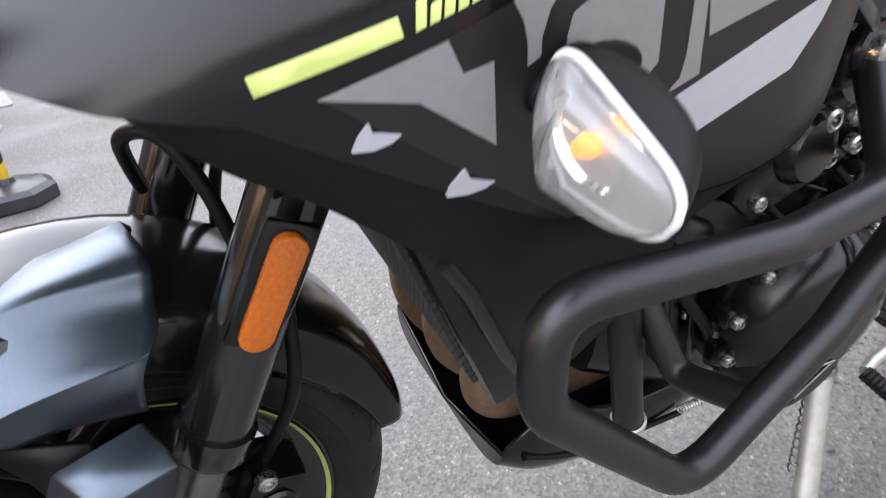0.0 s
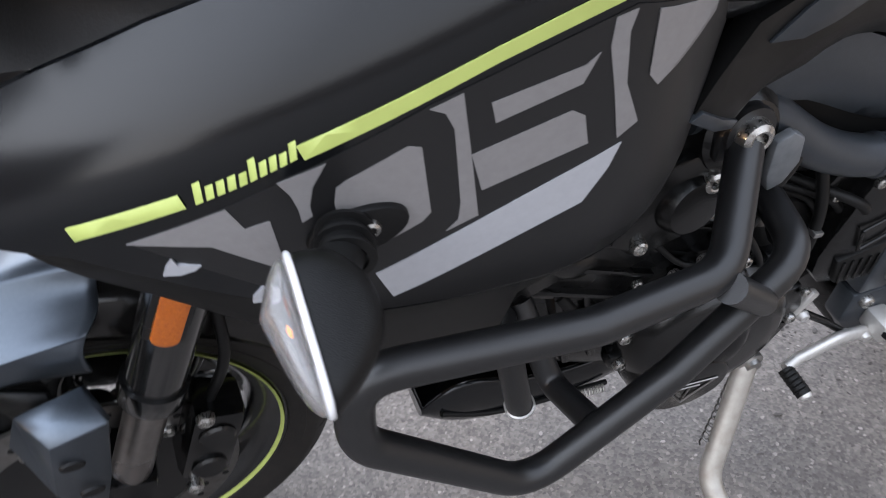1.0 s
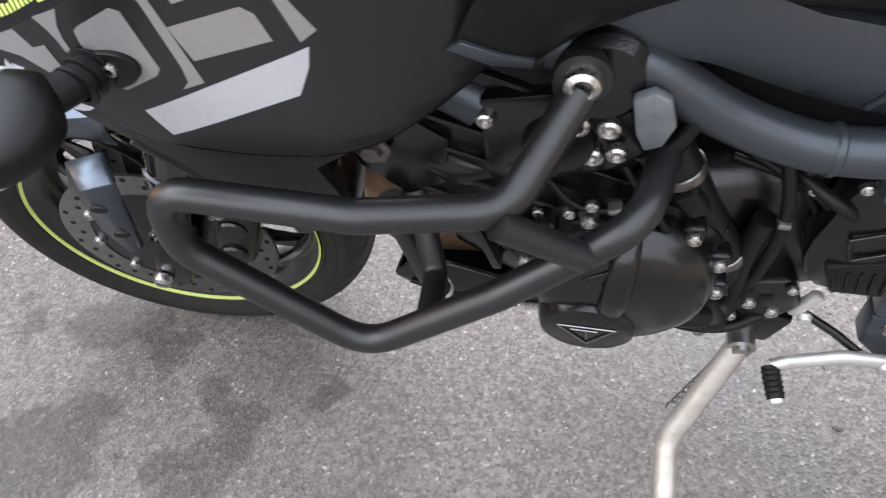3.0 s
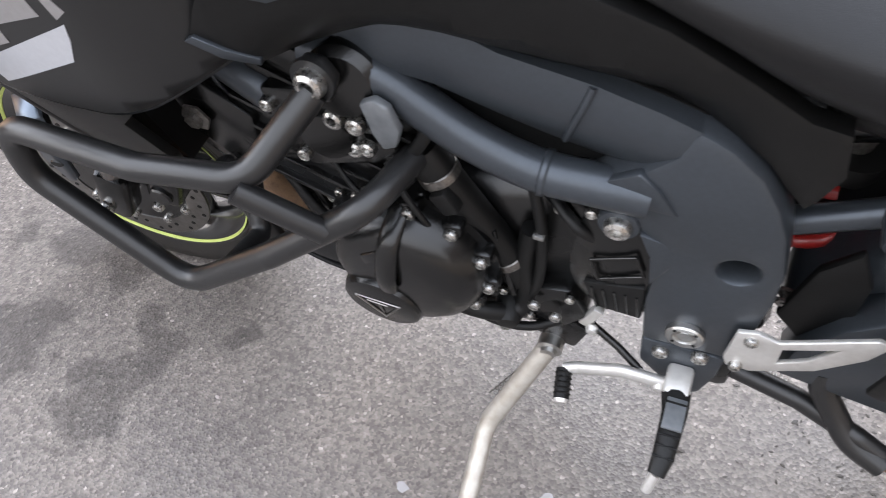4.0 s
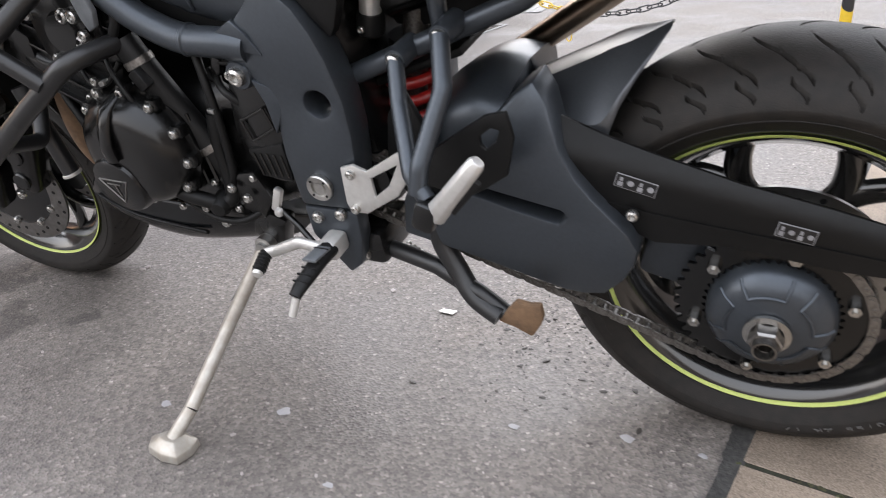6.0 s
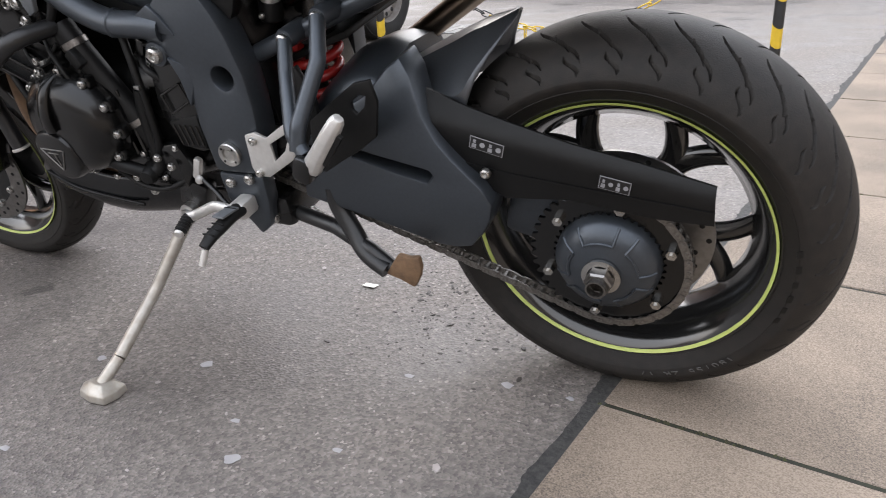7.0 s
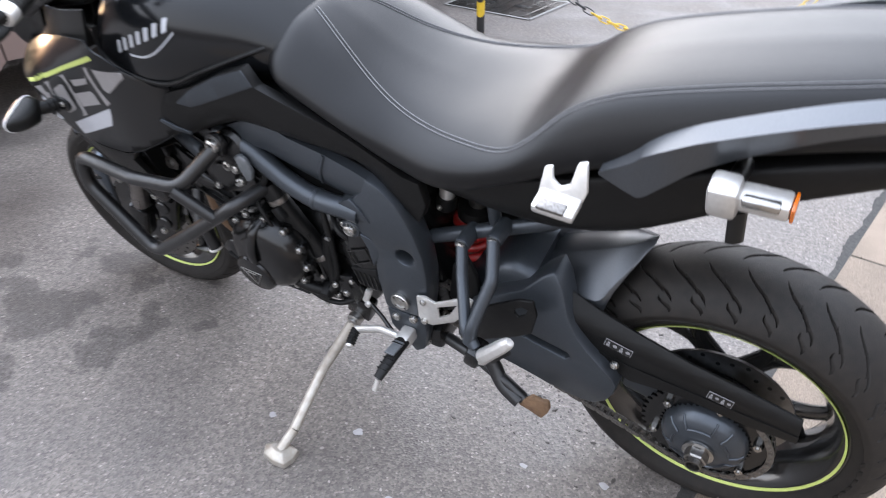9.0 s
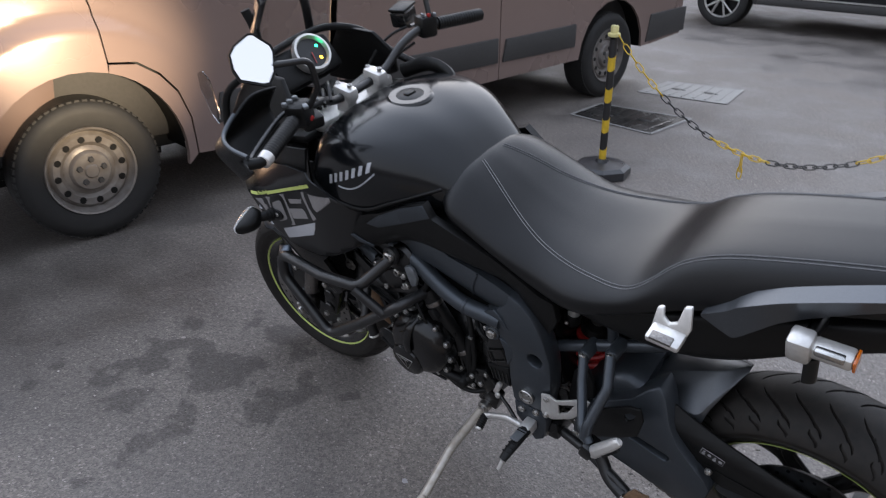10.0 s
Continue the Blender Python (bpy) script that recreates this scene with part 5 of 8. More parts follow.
box("tank_side", (0.04, 0.03, 0.23), RADP @ pose(0.005, -0.185, 0), M_ENGINE, rad, bevel=0.006)
box("tank_side", (0.04, 0.03, 0.23), RADP @ pose(0.005, 0.185, 0), M_ENGINE, rad, bevel=0.006)

# ---- nose fairing, screen, instruments ----
nose = skin("nose_fairing", [
    (-1.66, [(0.02, 0.86), (0.05, 0.87), (0.06, 0.90), (0.04, 0.93), (0, 0.94)]),
    (-1.60, [(0.03, 0.80), (0.11, 0.83), (0.13, 0.90), (0.10, 0.97), (0, 1.0)]),
    (-1.50, [(0.04, 0.79), (0.12, 0.83), (0.135, 0.90), (0.12, 0.98), (0, 1.03)]),
    (-1.43, [(0.04, 0.82), (0.13, 0.84), (0.145, 0.90), (0.13, 0.96), (0.10, 0.99)])], M_DARK, bike, "matt black nose fairing", 5, 5, close=False)
so = nose.modifiers.new("thickness", "SOLIDIFY")
so.thickness = 0.004
for s in (-1, 1):
    lathe("lamp_cup", [(0.058, 0.004), (0.062, 0.0), (0.058, -0.04), (0.03, -0.06), (0, -0.06)], axis_to((-1.635, s * 0.075, 0.90), (-1, s * 0.25, 0.12)), M_DARK, nose, segs=24)
    lathe("headlight", [(0, 0.012), (0.04, 0.008), (0.055, 0), (0.05, -0.03), (0, -0.03)], axis_to((-1.635, s * 0.075, 0.90), (-1, s * 0.25, 0.12)), glow("headlight_glow", (1.0, 0.82, 0.55), 6), nose, "lit headlight", segs=28)
box("inner_panel", (0.30, 0.36, 0.02), pose(-1.33, 0, 0.99, 0, -10, 0), M_DARK, nose, "", 0.006)
for s in (-1, 1):
    panel("inner_wing", [(-1.50, 0.98), (-1.42, 1.10), (-1.36, 1.16), (-1.24, 1.155), (-1.20, 1.10), (-1.22, 1.03), (-1.35, 0.97)], (lambda s: lambda x, z: s * (0.215 - 0.35 * max(0, z - 1.0) - 0.1 * max(0, -1.3 - x)))(s), 0.012, M_PLASTIC, nose, "", 0.04, 0.004)
tube("screen_rim", spline([(-1.47, -0.21, 0.99), (-1.45, -0.19, 1.09), (-1.37, -0.17, 1.15), (-1.35, -0.10, 1.175), (-1.36, 0, 1.18), (-1.35, 0.10, 1.175), (-1.30, 0.17, 1.145), (-1.22, 0.195, 1.085), (-1.10, 0.19, 1.06)], 6), 0.007, M_PLASTIC, nose, segs=10, flat=1.4)
tube("arm_bar", spline([(-1.17, 0.17, 1.05), (-1.09, 0.185, 1.075), (-1.02, 0.18, 1.06), (-0.99, 0.16, 1.02)], 6), 0.013, M_PLASTIC, nose, segs=10, flat=1.5)
bm = bmesh.new()
rows_ = []
for i in range(9):
    v = i / 8
    row = []
    for j in range(17):
        u = -1 + 2 * j / 16
        w = 0.20 - 0.07 * v
        zz = 1.02 + 0.36 * v - 0.05 * abs(u) ** 3 * v
        row.append(bm.verts.new((-1.56 + 0.19 * v + 0.10 * u * u, w * u * (1 - 0.1 * u * u), zz)))
    rows_.append(row)
for a, b in zip(rows_, rows_[1:]):
    for j in range(16):
        bm.faces.new((a[j], a[j + 1], b[j + 1], b[j]))
screen = finish("windscreen", bm, M_SCREEN, bike, "clear windscreen", 80)
so = screen.modifiers.new("thickness", "SOLIDIFY")
so.thickness = 0.003
screen.visible_shadow = False
for s in (-1, 1):
    tube("screen_bracket", spline([(-1.45, s * 0.10, 1.02), (-1.42, s * 0.09, 1.12), (-1.40, s * 0.085, 1.22), (-1.41, s * 0.09, 1.28)], 5), 0.012, M_PLASTIC, nose, segs=10)
    dfl = panel_bm([(-1.53, 1.03), (-1.55, 1.10), (-1.53, 1.145), (-1.49, 1.16), (-1.46, 1.14), (-1.47, 1.05), (-1.50, 1.01)], (lambda s: lambda x, z: s * (0.21 + 0.2 * (x + 1.5)))(s), 0.003, 0.03)
    d_ = finish("wind_deflector", dfl, M_SCREEN, bike, "small clear wind deflector", 60)
    d_.visible_shadow = False
inst = box("instrument_panel", (0.05, 0.20, 0.10), pose(-1.345, -0.01, 1.115, 0, -35, 0), M_PLASTIC, bike, "instrument panel with lit warning lamps", 0.015)
IM = axis_to((-1.315, 0.0, 1.145), (0.78, -0.05, 0.62))
lathe("dial_face", [(0, 0.004), (0.040, 0.004), (0.042, 0)], IM, M_BLACK_DECAL, inst, segs=36)
lathe("dial_ring", [(0.040, 0.004), (0.043, 0.016), (0.049, 0.015), (0.052, 0), (0.046, -0.02)], IM, M_ALLOY, inst, "silver dial ring", segs=40)
for x, y, c_ in ((-0.012, -0.022, (1.0, 0.55, 0.02)), (0.012, 0.024, (0.02, 0.9, 0.35)), (-0.02, 0.018, (1.0, 0.5, 0.02))):
    lathe("warning_lamp", [(0, 0.0055), (0.0035, 0.0055), (0.004, 0.004)], IM @ pose(y, x, 0), glow("lamp_%d" % int(1000 * c_[0]), c_, 5), inst, segs=12)
tube("needle", [IM @ Vector((0.0, 0, 0.007)), IM @ Vector((-0.005, -0.03, 0.007))], 0.0012, M_RED, inst, segs=6)
box("display", (0.045, 0.05, 0.004), axis_to((-1.338, -0.085, 1.130), (0.78, -0.05, 0.62)), material("pale_display", (0.55, 0.50, 0.24), 0.3), inst, "pale yellow display", 0.002)

# ---- front end: fork, fender, brake, bars ----
def fork_at(z, y):
    return Vector((-1.531 + (z - 0.30) * math.tan(RAKE), y, z))
for s in (-1, 1):
    y = s * 0.105
    leg = steered(finish("fork_leg", tube_bm([fork_at(0.505, y), fork_at(1.02, y)], 0.0285, 28), M_RIM, bike, "gloss black upside-down fork leg"))
    lathe("fork_seal", [(0.0285, 0.03), (0.0325, 0.028), (0.0325, 0.004), (0.029, -0.002), (0.022, -0.004)], axis_to(fork_at(0.50, y), FORK), M_RIM, leg, segs=30)
    finish("slider", tube_bm([fork_at(0.34, y), fork_at(0.51, y)], 0.0215, 24), material("dull_slider", (0.33, 0.31, 0.29), 0.35, 0.9, (0.22, 0.2, 0.19), 60), leg, "dull steel fork slider")
    box("fork_foot", (0.055, 0.05, 0.12), Matrix.Translation(fork_at(0.325, y)) @ pose(0, 0, 0, 0, 23, 0), M_ENGINE, leg, bevel=0.012)
    bolt((-1.545, s * 0.136, 0.297), (0, s, 0), 0.014, leg)
    steered(disc("brake_disc", AXLE_F, s * 0.068, 0.160, 0.118, bike, 36))
    car = steered(lathe("disc_carrier", [(0.035, -0.004), (0.07, -0.004), (0.12, -0.002), (0.122, 0.003), (0.07, 0.004), (0.035, 0.004)], Matrix.Translation((AXLE_F.x, s * 0.066, AXLE_F.z)) @ YAX, M_ENGINE, bike, segs=10, closed=True))
    for k in range(10):
        a = 2 * math.pi * k / 10
        bolt((AXLE_F.x + 0.118 * math.cos(a), s * 0.071, AXLE_F.z + 0.118 * math.sin(a)), (0, s, 0), 0.009, car)
    cal = steered(box("brake_caliper", (0.06, 0.06, 0.13), pose(-1.415, s * 0.082, 0.365, 0, 20, 0), M_ENGINE, bike, "black four-piston brake caliper", 0.014))
    for dz in (-0.03, 0.03):
        lathe("piston_cap", [(0, 0.006), (0.017, 0.006), (0.02, 0.003), (0.02, -0.004)], axis_to((-1.415 + dz * 0.35, s * 0.112, 0.365 + dz), (0, s, 0)), M_ENGINE, cal, segs=20)
    for dz in (-0.065, 0.07):
        bolt((-1.43 + dz * 0.3, s * 0.113, 0.365 + dz), (0, s, 0), 0.010, cal)
    steered(tube("brake_hose", spline([(-1.40, s * 0.085, 0.43), (-1.37, s * 0.10, 0.52), (-1.36, s * 0.085, 0.62), (-1.33, s * 0.06, 0.75), (-1.31, s * 0.05, 0.9)], 6), 0.006, M_DARK, bike))
steered(tube("brake_hose", spline([(-1.43, 0.03, 0.66), (-1.44, 0.0, 0.72), (-1.42, -0.03, 0.735), (-1.40, -0.05, 0.70), (-1.385, -0.06, 0.64)], 6), 0.006, M_DARK, bike))
refl = bmesh.new()
rp = []
for k in range(24):
    a = 2 * math.pi * k / 24
    rp.append((0.0120 * math.cos(a), 0.0120 * math.sin(a) + (0.036 if math.sin(a) > 0 else -0.036)))
f0 = [refl.verts.new((x, -0.004, z)) for x, z in rp]
f1 = [refl.verts.new((x, 0.004, z)) for x, z in rp]
refl.faces.new(f0), refl.faces.new(f1[::-1])
for k in range(24):
    refl.faces.new((f0[k], f1[k], f1[(k + 1) % 24], f0[(k + 1) % 24]))
ref = steered(finish("fork_reflector", refl, M_AMBER, bike, "amber side reflector", 30, 0.0015))
ref.matrix_basis = FM @ Matrix.Translation((-1.391, -0.152, 0.672)) @ pose(0, 0, 0, 0, 23, -12)
finish("reflector_base", box_bm((0.036, 0.008, 0.105), pose(0, 0.008, 0)), M_ENGINE, ref, "", 30, 0.004)
for z in (0.72, 1.0):
    steered(box("fork_yoke", (0.09, 0.26, 0.035), Matrix.Translation(fork_at(z, 0) + Vector((0.02, 0, 0))) @ pose(0, 0, 0, 0, 23, 0), M_ENGINE, bike, "black fork yoke", 0.012))


def fender_strip(name, stations, parent, mat, label=""):
    """A mudguard bent round the front wheel: stations of degrees and (half width, radius) from edge to crown."""
    st = []
    cols = []
    for deg, prof in stations:
        cols.append(spline([(w, r, 0) for w, r in prof], 4))
    degs = [d for d, _ in stations]
    m = len(cols[0])
    lines = [spline([(cols[i][j].x, cols[i][j].y, degs[i]) for i in range(len(degs))], 5) for j in range(m)]
    bm = bmesh.new()
    for s in (-1, 1):
        vs = [[bm.verts.new((AXLE_F.x + lines[j][i].y * math.cos(radians(lines[j][i].z)), s * lines[j][i].x, AXLE_F.z + lines[j][i].y * math.sin(radians(lines[j][i].z)))) for j in range(m)] for i in range(len(lines[0]))]
        for a, b in zip(vs, vs[1:]):
            for j in range(m - 1):
                bm.faces.new((a[j], a[j + 1], b[j + 1], b[j]))
    ob = finish(name, bm, mat, parent, label, 45)
    so = ob.modifiers.new("thickness", "SOLIDIFY")
    so.thickness = 0.004
    return steered(ob)


fender = fender_strip("front_mudguard", [
    (14, [(0.066, 0.285), (0.068, 0.306), (0.05, 0.317), (0, 0.322)]),
    (24, [(0.068, 0.280), (0.072, 0.312), (0.052, 0.324), (0, 0.329)]),
    (45, [(0.070, 0.272), (0.075, 0.318), (0.055, 0.330), (0, 0.336)]),
    (70, [(0.072, 0.27), (0.078, 0.322), (0.055, 0.338), (0, 0.342)]),
    (95, [(0.068, 0.29), (0.072, 0.322), (0.050, 0.336), (0, 0.339)]),
    (112, [(0.060, 0.30), (0.062, 0.318), (0.045, 0.328), (0, 0.330)])], bike, M_FENDER, "gloss black rear half of the front mudguard")
# faceted satin shell over the mudguard, and the guards on the fork feet
SHELL = {"ridge": [(-1.455, 0, 0.654), (-1.545, 0, 0.633), (-1.640, 0, 0.600), (-1.765, 0, 0.522)],
         "strip_top": [(-1.447, -0.036, 0.650), (-1.540, -0.034, 0.643), (-1.634, -0.028, 0.611), (-1.765, -0.002, 0.521)],
         "strip_low": [(-1.448, -0.056, 0.647), (-1.539, -0.050, 0.645), (-1.632, -0.044, 0.608), (-1.765, -0.004, 0.520)],
         "side": [(-1.452, -0.067, 0.628), (-1.542, -0.063, 0.633), (-1.638, -0.054, 0.592), (-1.765, -0.006, 0.519)],
         "flank": [(-1.456, -0.087, 0.620), (-1.547, -0.085, 0.617), (-1.642, -0.074, 0.577), (-1.764, -0.007, 0.518)],
         "crease": [(-1.468, -0.107, 0.616), (-1.553, -0.102, 0.605), (-1.645, -0.079, 0.565), (-1.763, -0.008, 0.516)],
         "step": [(-1.469, -0.1072, 0.615), (-1.554, -0.095, 0.600), (-1.645, -0.071, 0.560), (-1.763, -0.007, 0.515)],
         "under": [(-1.477, -0.112, 0.598), (-1.546, -0.095, 0.588), (-1.625, -0.072, 0.555), (-1.760, -0.007, 0.514)],
         "hem": [(-1.479, -0.108, 0.567), (-1.535, -0.096, 0.566), (-1.605, -0.075, 0.546), (-1.758, -0.006, 0.512)]}
bm = bmesh.new()
for s in (-1, 1):
    for patch in ("ridge strip_top", "strip_top strip_low", "strip_low side flank crease", "crease step", "step under hem"):
        lines = [spline([(x, y if s < 0 else -0.45 * y, z if s < 0 else z + 0.4 * y) for x, y, z in SHELL[q]], 6) for q in patch.split()]
        cross = [spline(list(c), 4) if len(lines) > 2 else list(c) for c in zip(*lines)]
        grid = [[bm.verts.new(p) for p in c] for c in cross]
        for a, b in zip(grid, grid[1:]):
            for k in range(len(a) - 1):
                bm.faces.new((a[k], a[k + 1], b[k + 1], b[k]) if s < 0 else (a[k], b[k], b[k + 1], a[k + 1]))
shell = finish("mudguard_shell", bm, M_GUARD, bike, "satin blue-black faceted mudguard", 60)
so = shell.modifiers.new("thickness", "SOLIDIFY")
so.thickness, so.offset = 0.003, 0
steered(shell)
FG = {"f": (-1.549, -0.124, 0.557), "g": (-1.489, -0.130, 0.580), "h": (-1.475, -0.162, 0.561), "p": (-1.528, -0.155, 0.540), "r": (-1.498, -0.160, 0.470), "t": (-1.520, -0.153, 0.405), "u": (-1.540, -0.150, 0.395), "w": (-1.552, -0.150, 0.450), "x": (-1.566, -0.126, 0.520)}
for s in (-1, 1):
    bm = bmesh.new()
    v = {q: bm.verts.new((x, -s * y, z)) for q, (x, y, z) in FG.items()}
    for f in ("fghp", "phrw", "wrtu", "fpwx"):
        bm.faces.new([v[q] for q in f])
    fg = steered(finish("fork_guard", bm, M_GUARD, bike, "satin blue-black fork guard", 12, 0.002))
    so = fg.modifiers.new("thickness", "SOLIDIFY")
    so.thickness = 0.01
    for x, z in ((-1.520, 0.507), (-1.520, 0.452)):
        lathe("guard_hole", [(0, 0.0028), (0.007, 0.0028), (0.008, 0)], axis_to((x, s * 0.157, z), (0, s, 0)) @ Matrix.Diagonal((1.5, 0.8, 1, 1)), M_DARK, fg, segs=18)
    # bracket between shell and fork guard
    br = bmesh.new()
    vs = [br.verts.new((x, s * y, z)) for x, y, z in ((-1.585, 0.080, 0.560), (-1.565, 0.086, 0.520), (-1.540, 0.112, 0.470), (-1.525, 0.118, 0.50), (-1.520, 0.105, 0.555))]
    br.faces.new(vs)
    bo = finish("shell_bracket", br, M_PLASTIC, fg, "", 30)
    so = bo.modifiers.new("thickness", "SOLIDIFY")
    so.thickness = 0.006

# handlebar assembly
BAR = [(-1.024, -0.398, 1.114), (-1.075, -0.26, 1.135), (-1.105, -0.18, 1.128), (-1.145, -0.09, 1.088), (-1.15, 0.0, 1.082), (-1.155, 0.09, 1.088), (-1.150, 0.17, 1.13), (-1.135, 0.26, 1.145), (-1.09, 0.405, 1.125)]
bar = tube("handlebar", spline(BAR, 6), 0.011, M_BAR, bike, "black tubular handlebar")
for s, a, b in ((-1, BAR[0], BAR[1]), (1, BAR[8], BAR[7])):
    a, b = Vector(a), Vector(b)
    d = (b - a).normalized()
    g_ = tube("grip", [a + d * 0.012, a + d * 0.13], 0.0165, M_DARK, bar, "ribbed rubber grip", segs=20)
    for k in range(14):
        lathe("grip_rib", [(0.0163, -0.0025), (0.0171, -0.0015), (0.0171, 0.0015), (0.0163, 0.0025)], axis_to(a + d * (0.02 + 0.0078 * k), d), M_DARK, g_, segs=18)
    lathe("bar_end", [(0, 0.014), (0.008, 0.014), (0.0155, 0.008), (0.0165, -0.004), (0.0165, -0.012)], axis_to(a, -d), M_ALLOY if s < 0 else M_DARK, bar, "metal bar end weight", segs=24)
    sw = box("switch_housing", (0.05, 0.055, 0.048), axis_to(a + d * 0.165, d), M_PLASTIC, bar, "black switch housing", 0.01)
    for k in range(3):
        box("switch", (0.012, 0.010, 0.008), axis_to(a + d * (0.15 + 0.014 * k), d) @ pose(0.02 - 0.006 * k, 0.012, 0) @ pose(0, 0.018, 0), M_RED if s > 0 and k == 1 else M_PLATEGREY, sw, bevel=0.002)
    lever_pts = [a + d * 0.19 + Vector((-0.03, 0, 0.0)), a + d * 0.13 + Vector((-0.055, 0, -0.004)), a + d * 0.03 + Vector((-0.06, 0, -0.012)), a - d * 0.0 + Vector((-0.055, 0, -0.012))]
    tube("lever", spline(lever_pts, 5), 0.007, M_ENGINE, bar, segs=10, flat=0.7)
for s in (-1, 1):
    cl = box("bar_clamp", (0.062, 0.036, 0.04), pose(-1.150, s * 0.052, 1.088, 0, 10, 0), M_ALLOY, bar, "silver bar clamp", 0.012)
    box("riser", (0.045, 0.034, 0.08), pose(-1.160, s * 0.052, 1.045, 0, 15, 0), M_ALLOY, bar, bevel=0.01)
    for dx in (-0.018, 0.018):
        bolt((-1.150 + dx * 1.1, s * 0.052, 1.110), (0.15, 0, 1), 0.0065, cl)
res_ = box("brake_reservoir", (0.05, 0.06, 0.045), pose(-1.235, 0.27, 1.155, 5, 0, 10), M_RIM, bike, "black brake fluid reservoir", 0.008)
box("reservoir_cap", (0.052, 0.062, 0.008), pose(-1.235, 0.27, 1.181, 5, 0, 10), M_PLASTIC, res_, bevel=0.003)
# mirror
MIRM = axis_to((-1.073, -0.332, 1.296), (0.848, -0.349, 0.399))
U_, N_ = Vector((0.381, 0.925, 0)), Vector((0.848, -0.349, 0.399))
V_ = N_.cross(U_)
MIRM = Matrix(((U_.x, V_.x, N_.x, -1.073), (U_.y, V_.y, N_.y, -0.332), (U_.z, V_.z, N_.z, 1.296), (0, 0, 0, 1)))
mir = [(-0.0336, 0.0186), (-0.0189, 0.0322), (0.0145, 0.046), (0.0243, 0.0442), (0.0502, 0.0137), (0.0517, -0.0006), (0.0392, -0.0385), (0.022, -0.0576), (0.0106, -0.0563), (-0.0317, -0.0346), (-0.0374, -0.011)]
bm = bmesh.new()
levels = [[bm.verts.new(MIRM @ Vector((x * s, y * s, h))) for x, y in mir] for s, h in ((1.0, 0.0015), (1.03, 0.002), (1.06, -0.006), (1.0, -0.022), (0.6, -0.034))]
for a, b in zip(levels, levels[1:]):
    for k in range(11):
        bm.faces.new((a[k], a[(k + 1) % 11], b[(k + 1) % 11], b[k]))
bm.faces.new(levels[-1]), bm.faces.new(levels[0])
mirror = finish("mirror_housing", bm, M_PLASTIC, bike, "black mirror reflecting the pale sky", 50)
bm = bmesh.new()
bm.faces.new([bm.verts.new(MIRM @ Vector((x * 0.93, y * 0.93, 0.003))) for x, y in mir])
finish("mirror_glass", bm, M_MIRROR, mirror, "bright mirror glass", 20)
tube("mirror_stem", rounded([(-1.07, -0.32, 1.275), (-1.03, -0.27, 1.27), (-1.01, -0.235, 1.265), (-1.02, -0.225, 1.20), (-1.06, -0.23, 1.15)], 0.03), 0.007, M_BAR, mirror, segs=10)
tube("mirror_stem", rounded([(-1.12, 0.25, 1.16), (-1.15, 0.27, 1.25), (-1.2, 0.30, 1.33)], 0.03), 0.007, M_BAR, bike, segs=10)
# wind shield round the left grip: a deep shell, open towards the rider
SHIELD = [(-0.430, (-1.030, 1.134), (-1.062, 1.116), (-1.030, 1.096)), (-0.426, (-1.095, 1.138), (-1.135, 1.110), (-1.075, 1.068)), (-0.400, (-1.150, 1.142), (-1.205, 1.095), (-1.135, 1.040)), (-0.345, (-1.176, 1.160), (-1.235, 1.09), (-1.17, 1.03)), (-0.285, (-1.182, 1.182), (-1.24, 1.10), (-1.195, 1.045)), (-0.225, (-1.172, 1.178), (-1.222, 1.12), (-1.20, 1.075))]
lines_ = [spline([(st[k][0], st[0], st[k][1]) for st in SHIELD], 5) for k in (1, 2, 3)]
bm = bmesh.new()
vs = [[bm.verts.new(p) for p in spline([lines_[k][i] for k in range(3)], 4)] for i in range(len(lines_[0]))]
for a, b in zip(vs, vs[1:]):
    for j in range(len(a) - 1):
        bm.faces.new((a[j], a[j + 1], b[j + 1], b[j]))
hg = finish("grip_shield", bm, M_PLASTIC, bike, "black plastic wind shield round the grip", 50)
so = hg.modifiers.new("thickness", "SOLIDIFY")
so.thickness = 0.005
# light caught along the shield's top edge, put in as a paler tube
tube("rim_highlight", [p + Vector((0.002, -0.001, 0.002)) for p in lines_[0][:16]], 0.005, M_FRAME, hg, "paler strip put in as light caught on the rim", segs=8)
tube("shield_arm", [(-1.035, -0.43, 1.117), (-1.022, -0.415, 1.116), (-1.02, -0.395, 1.115)], 0.012, M_PLASTIC, hg, segs=12)
tube("throttle_cable", spline([(-1.14, 0.2, 1.12), (-1.18, 0.14, 1.09), (-1.24, 0.08, 1.04), (-1.25, 0.04, 0.98)], 6), 0.004, M_DARK, bike, segs=8)
tube("clutch_cable", spline([(-1.08, -0.23, 1.13), (-1.15, -0.18, 1.10), (-1.22, -0.12, 1.04), (-1.22, -0.1, 0.97)], 6), 0.004, M_DARK, bike, segs=8)

# left indicator on its stalk
IND = Matrix.Translation((-1.293, -0.344, 0.848)) @ Vector((0.04, -0.95, -0.31)).to_track_quat("Z", "Y").to_matrix().to_4x4()
def ind_edge(t, side):
    """Half width of the lamp at t from -1 (stalk end) to 1 (tip): kite-shaped below, nearly straight above."""
    end = math.sqrt(max(0.0, 1 - abs(t) ** 6))
    if side < 0:
        return (0.012 + 0.021 * (1 - abs(t + 0.25) / (1.25 if t > -0.25 else 0.75)) ** 0.85) * end + 0.001
    return (0.013 + 0.004 * (1 - t) / 2) * end + 0.001
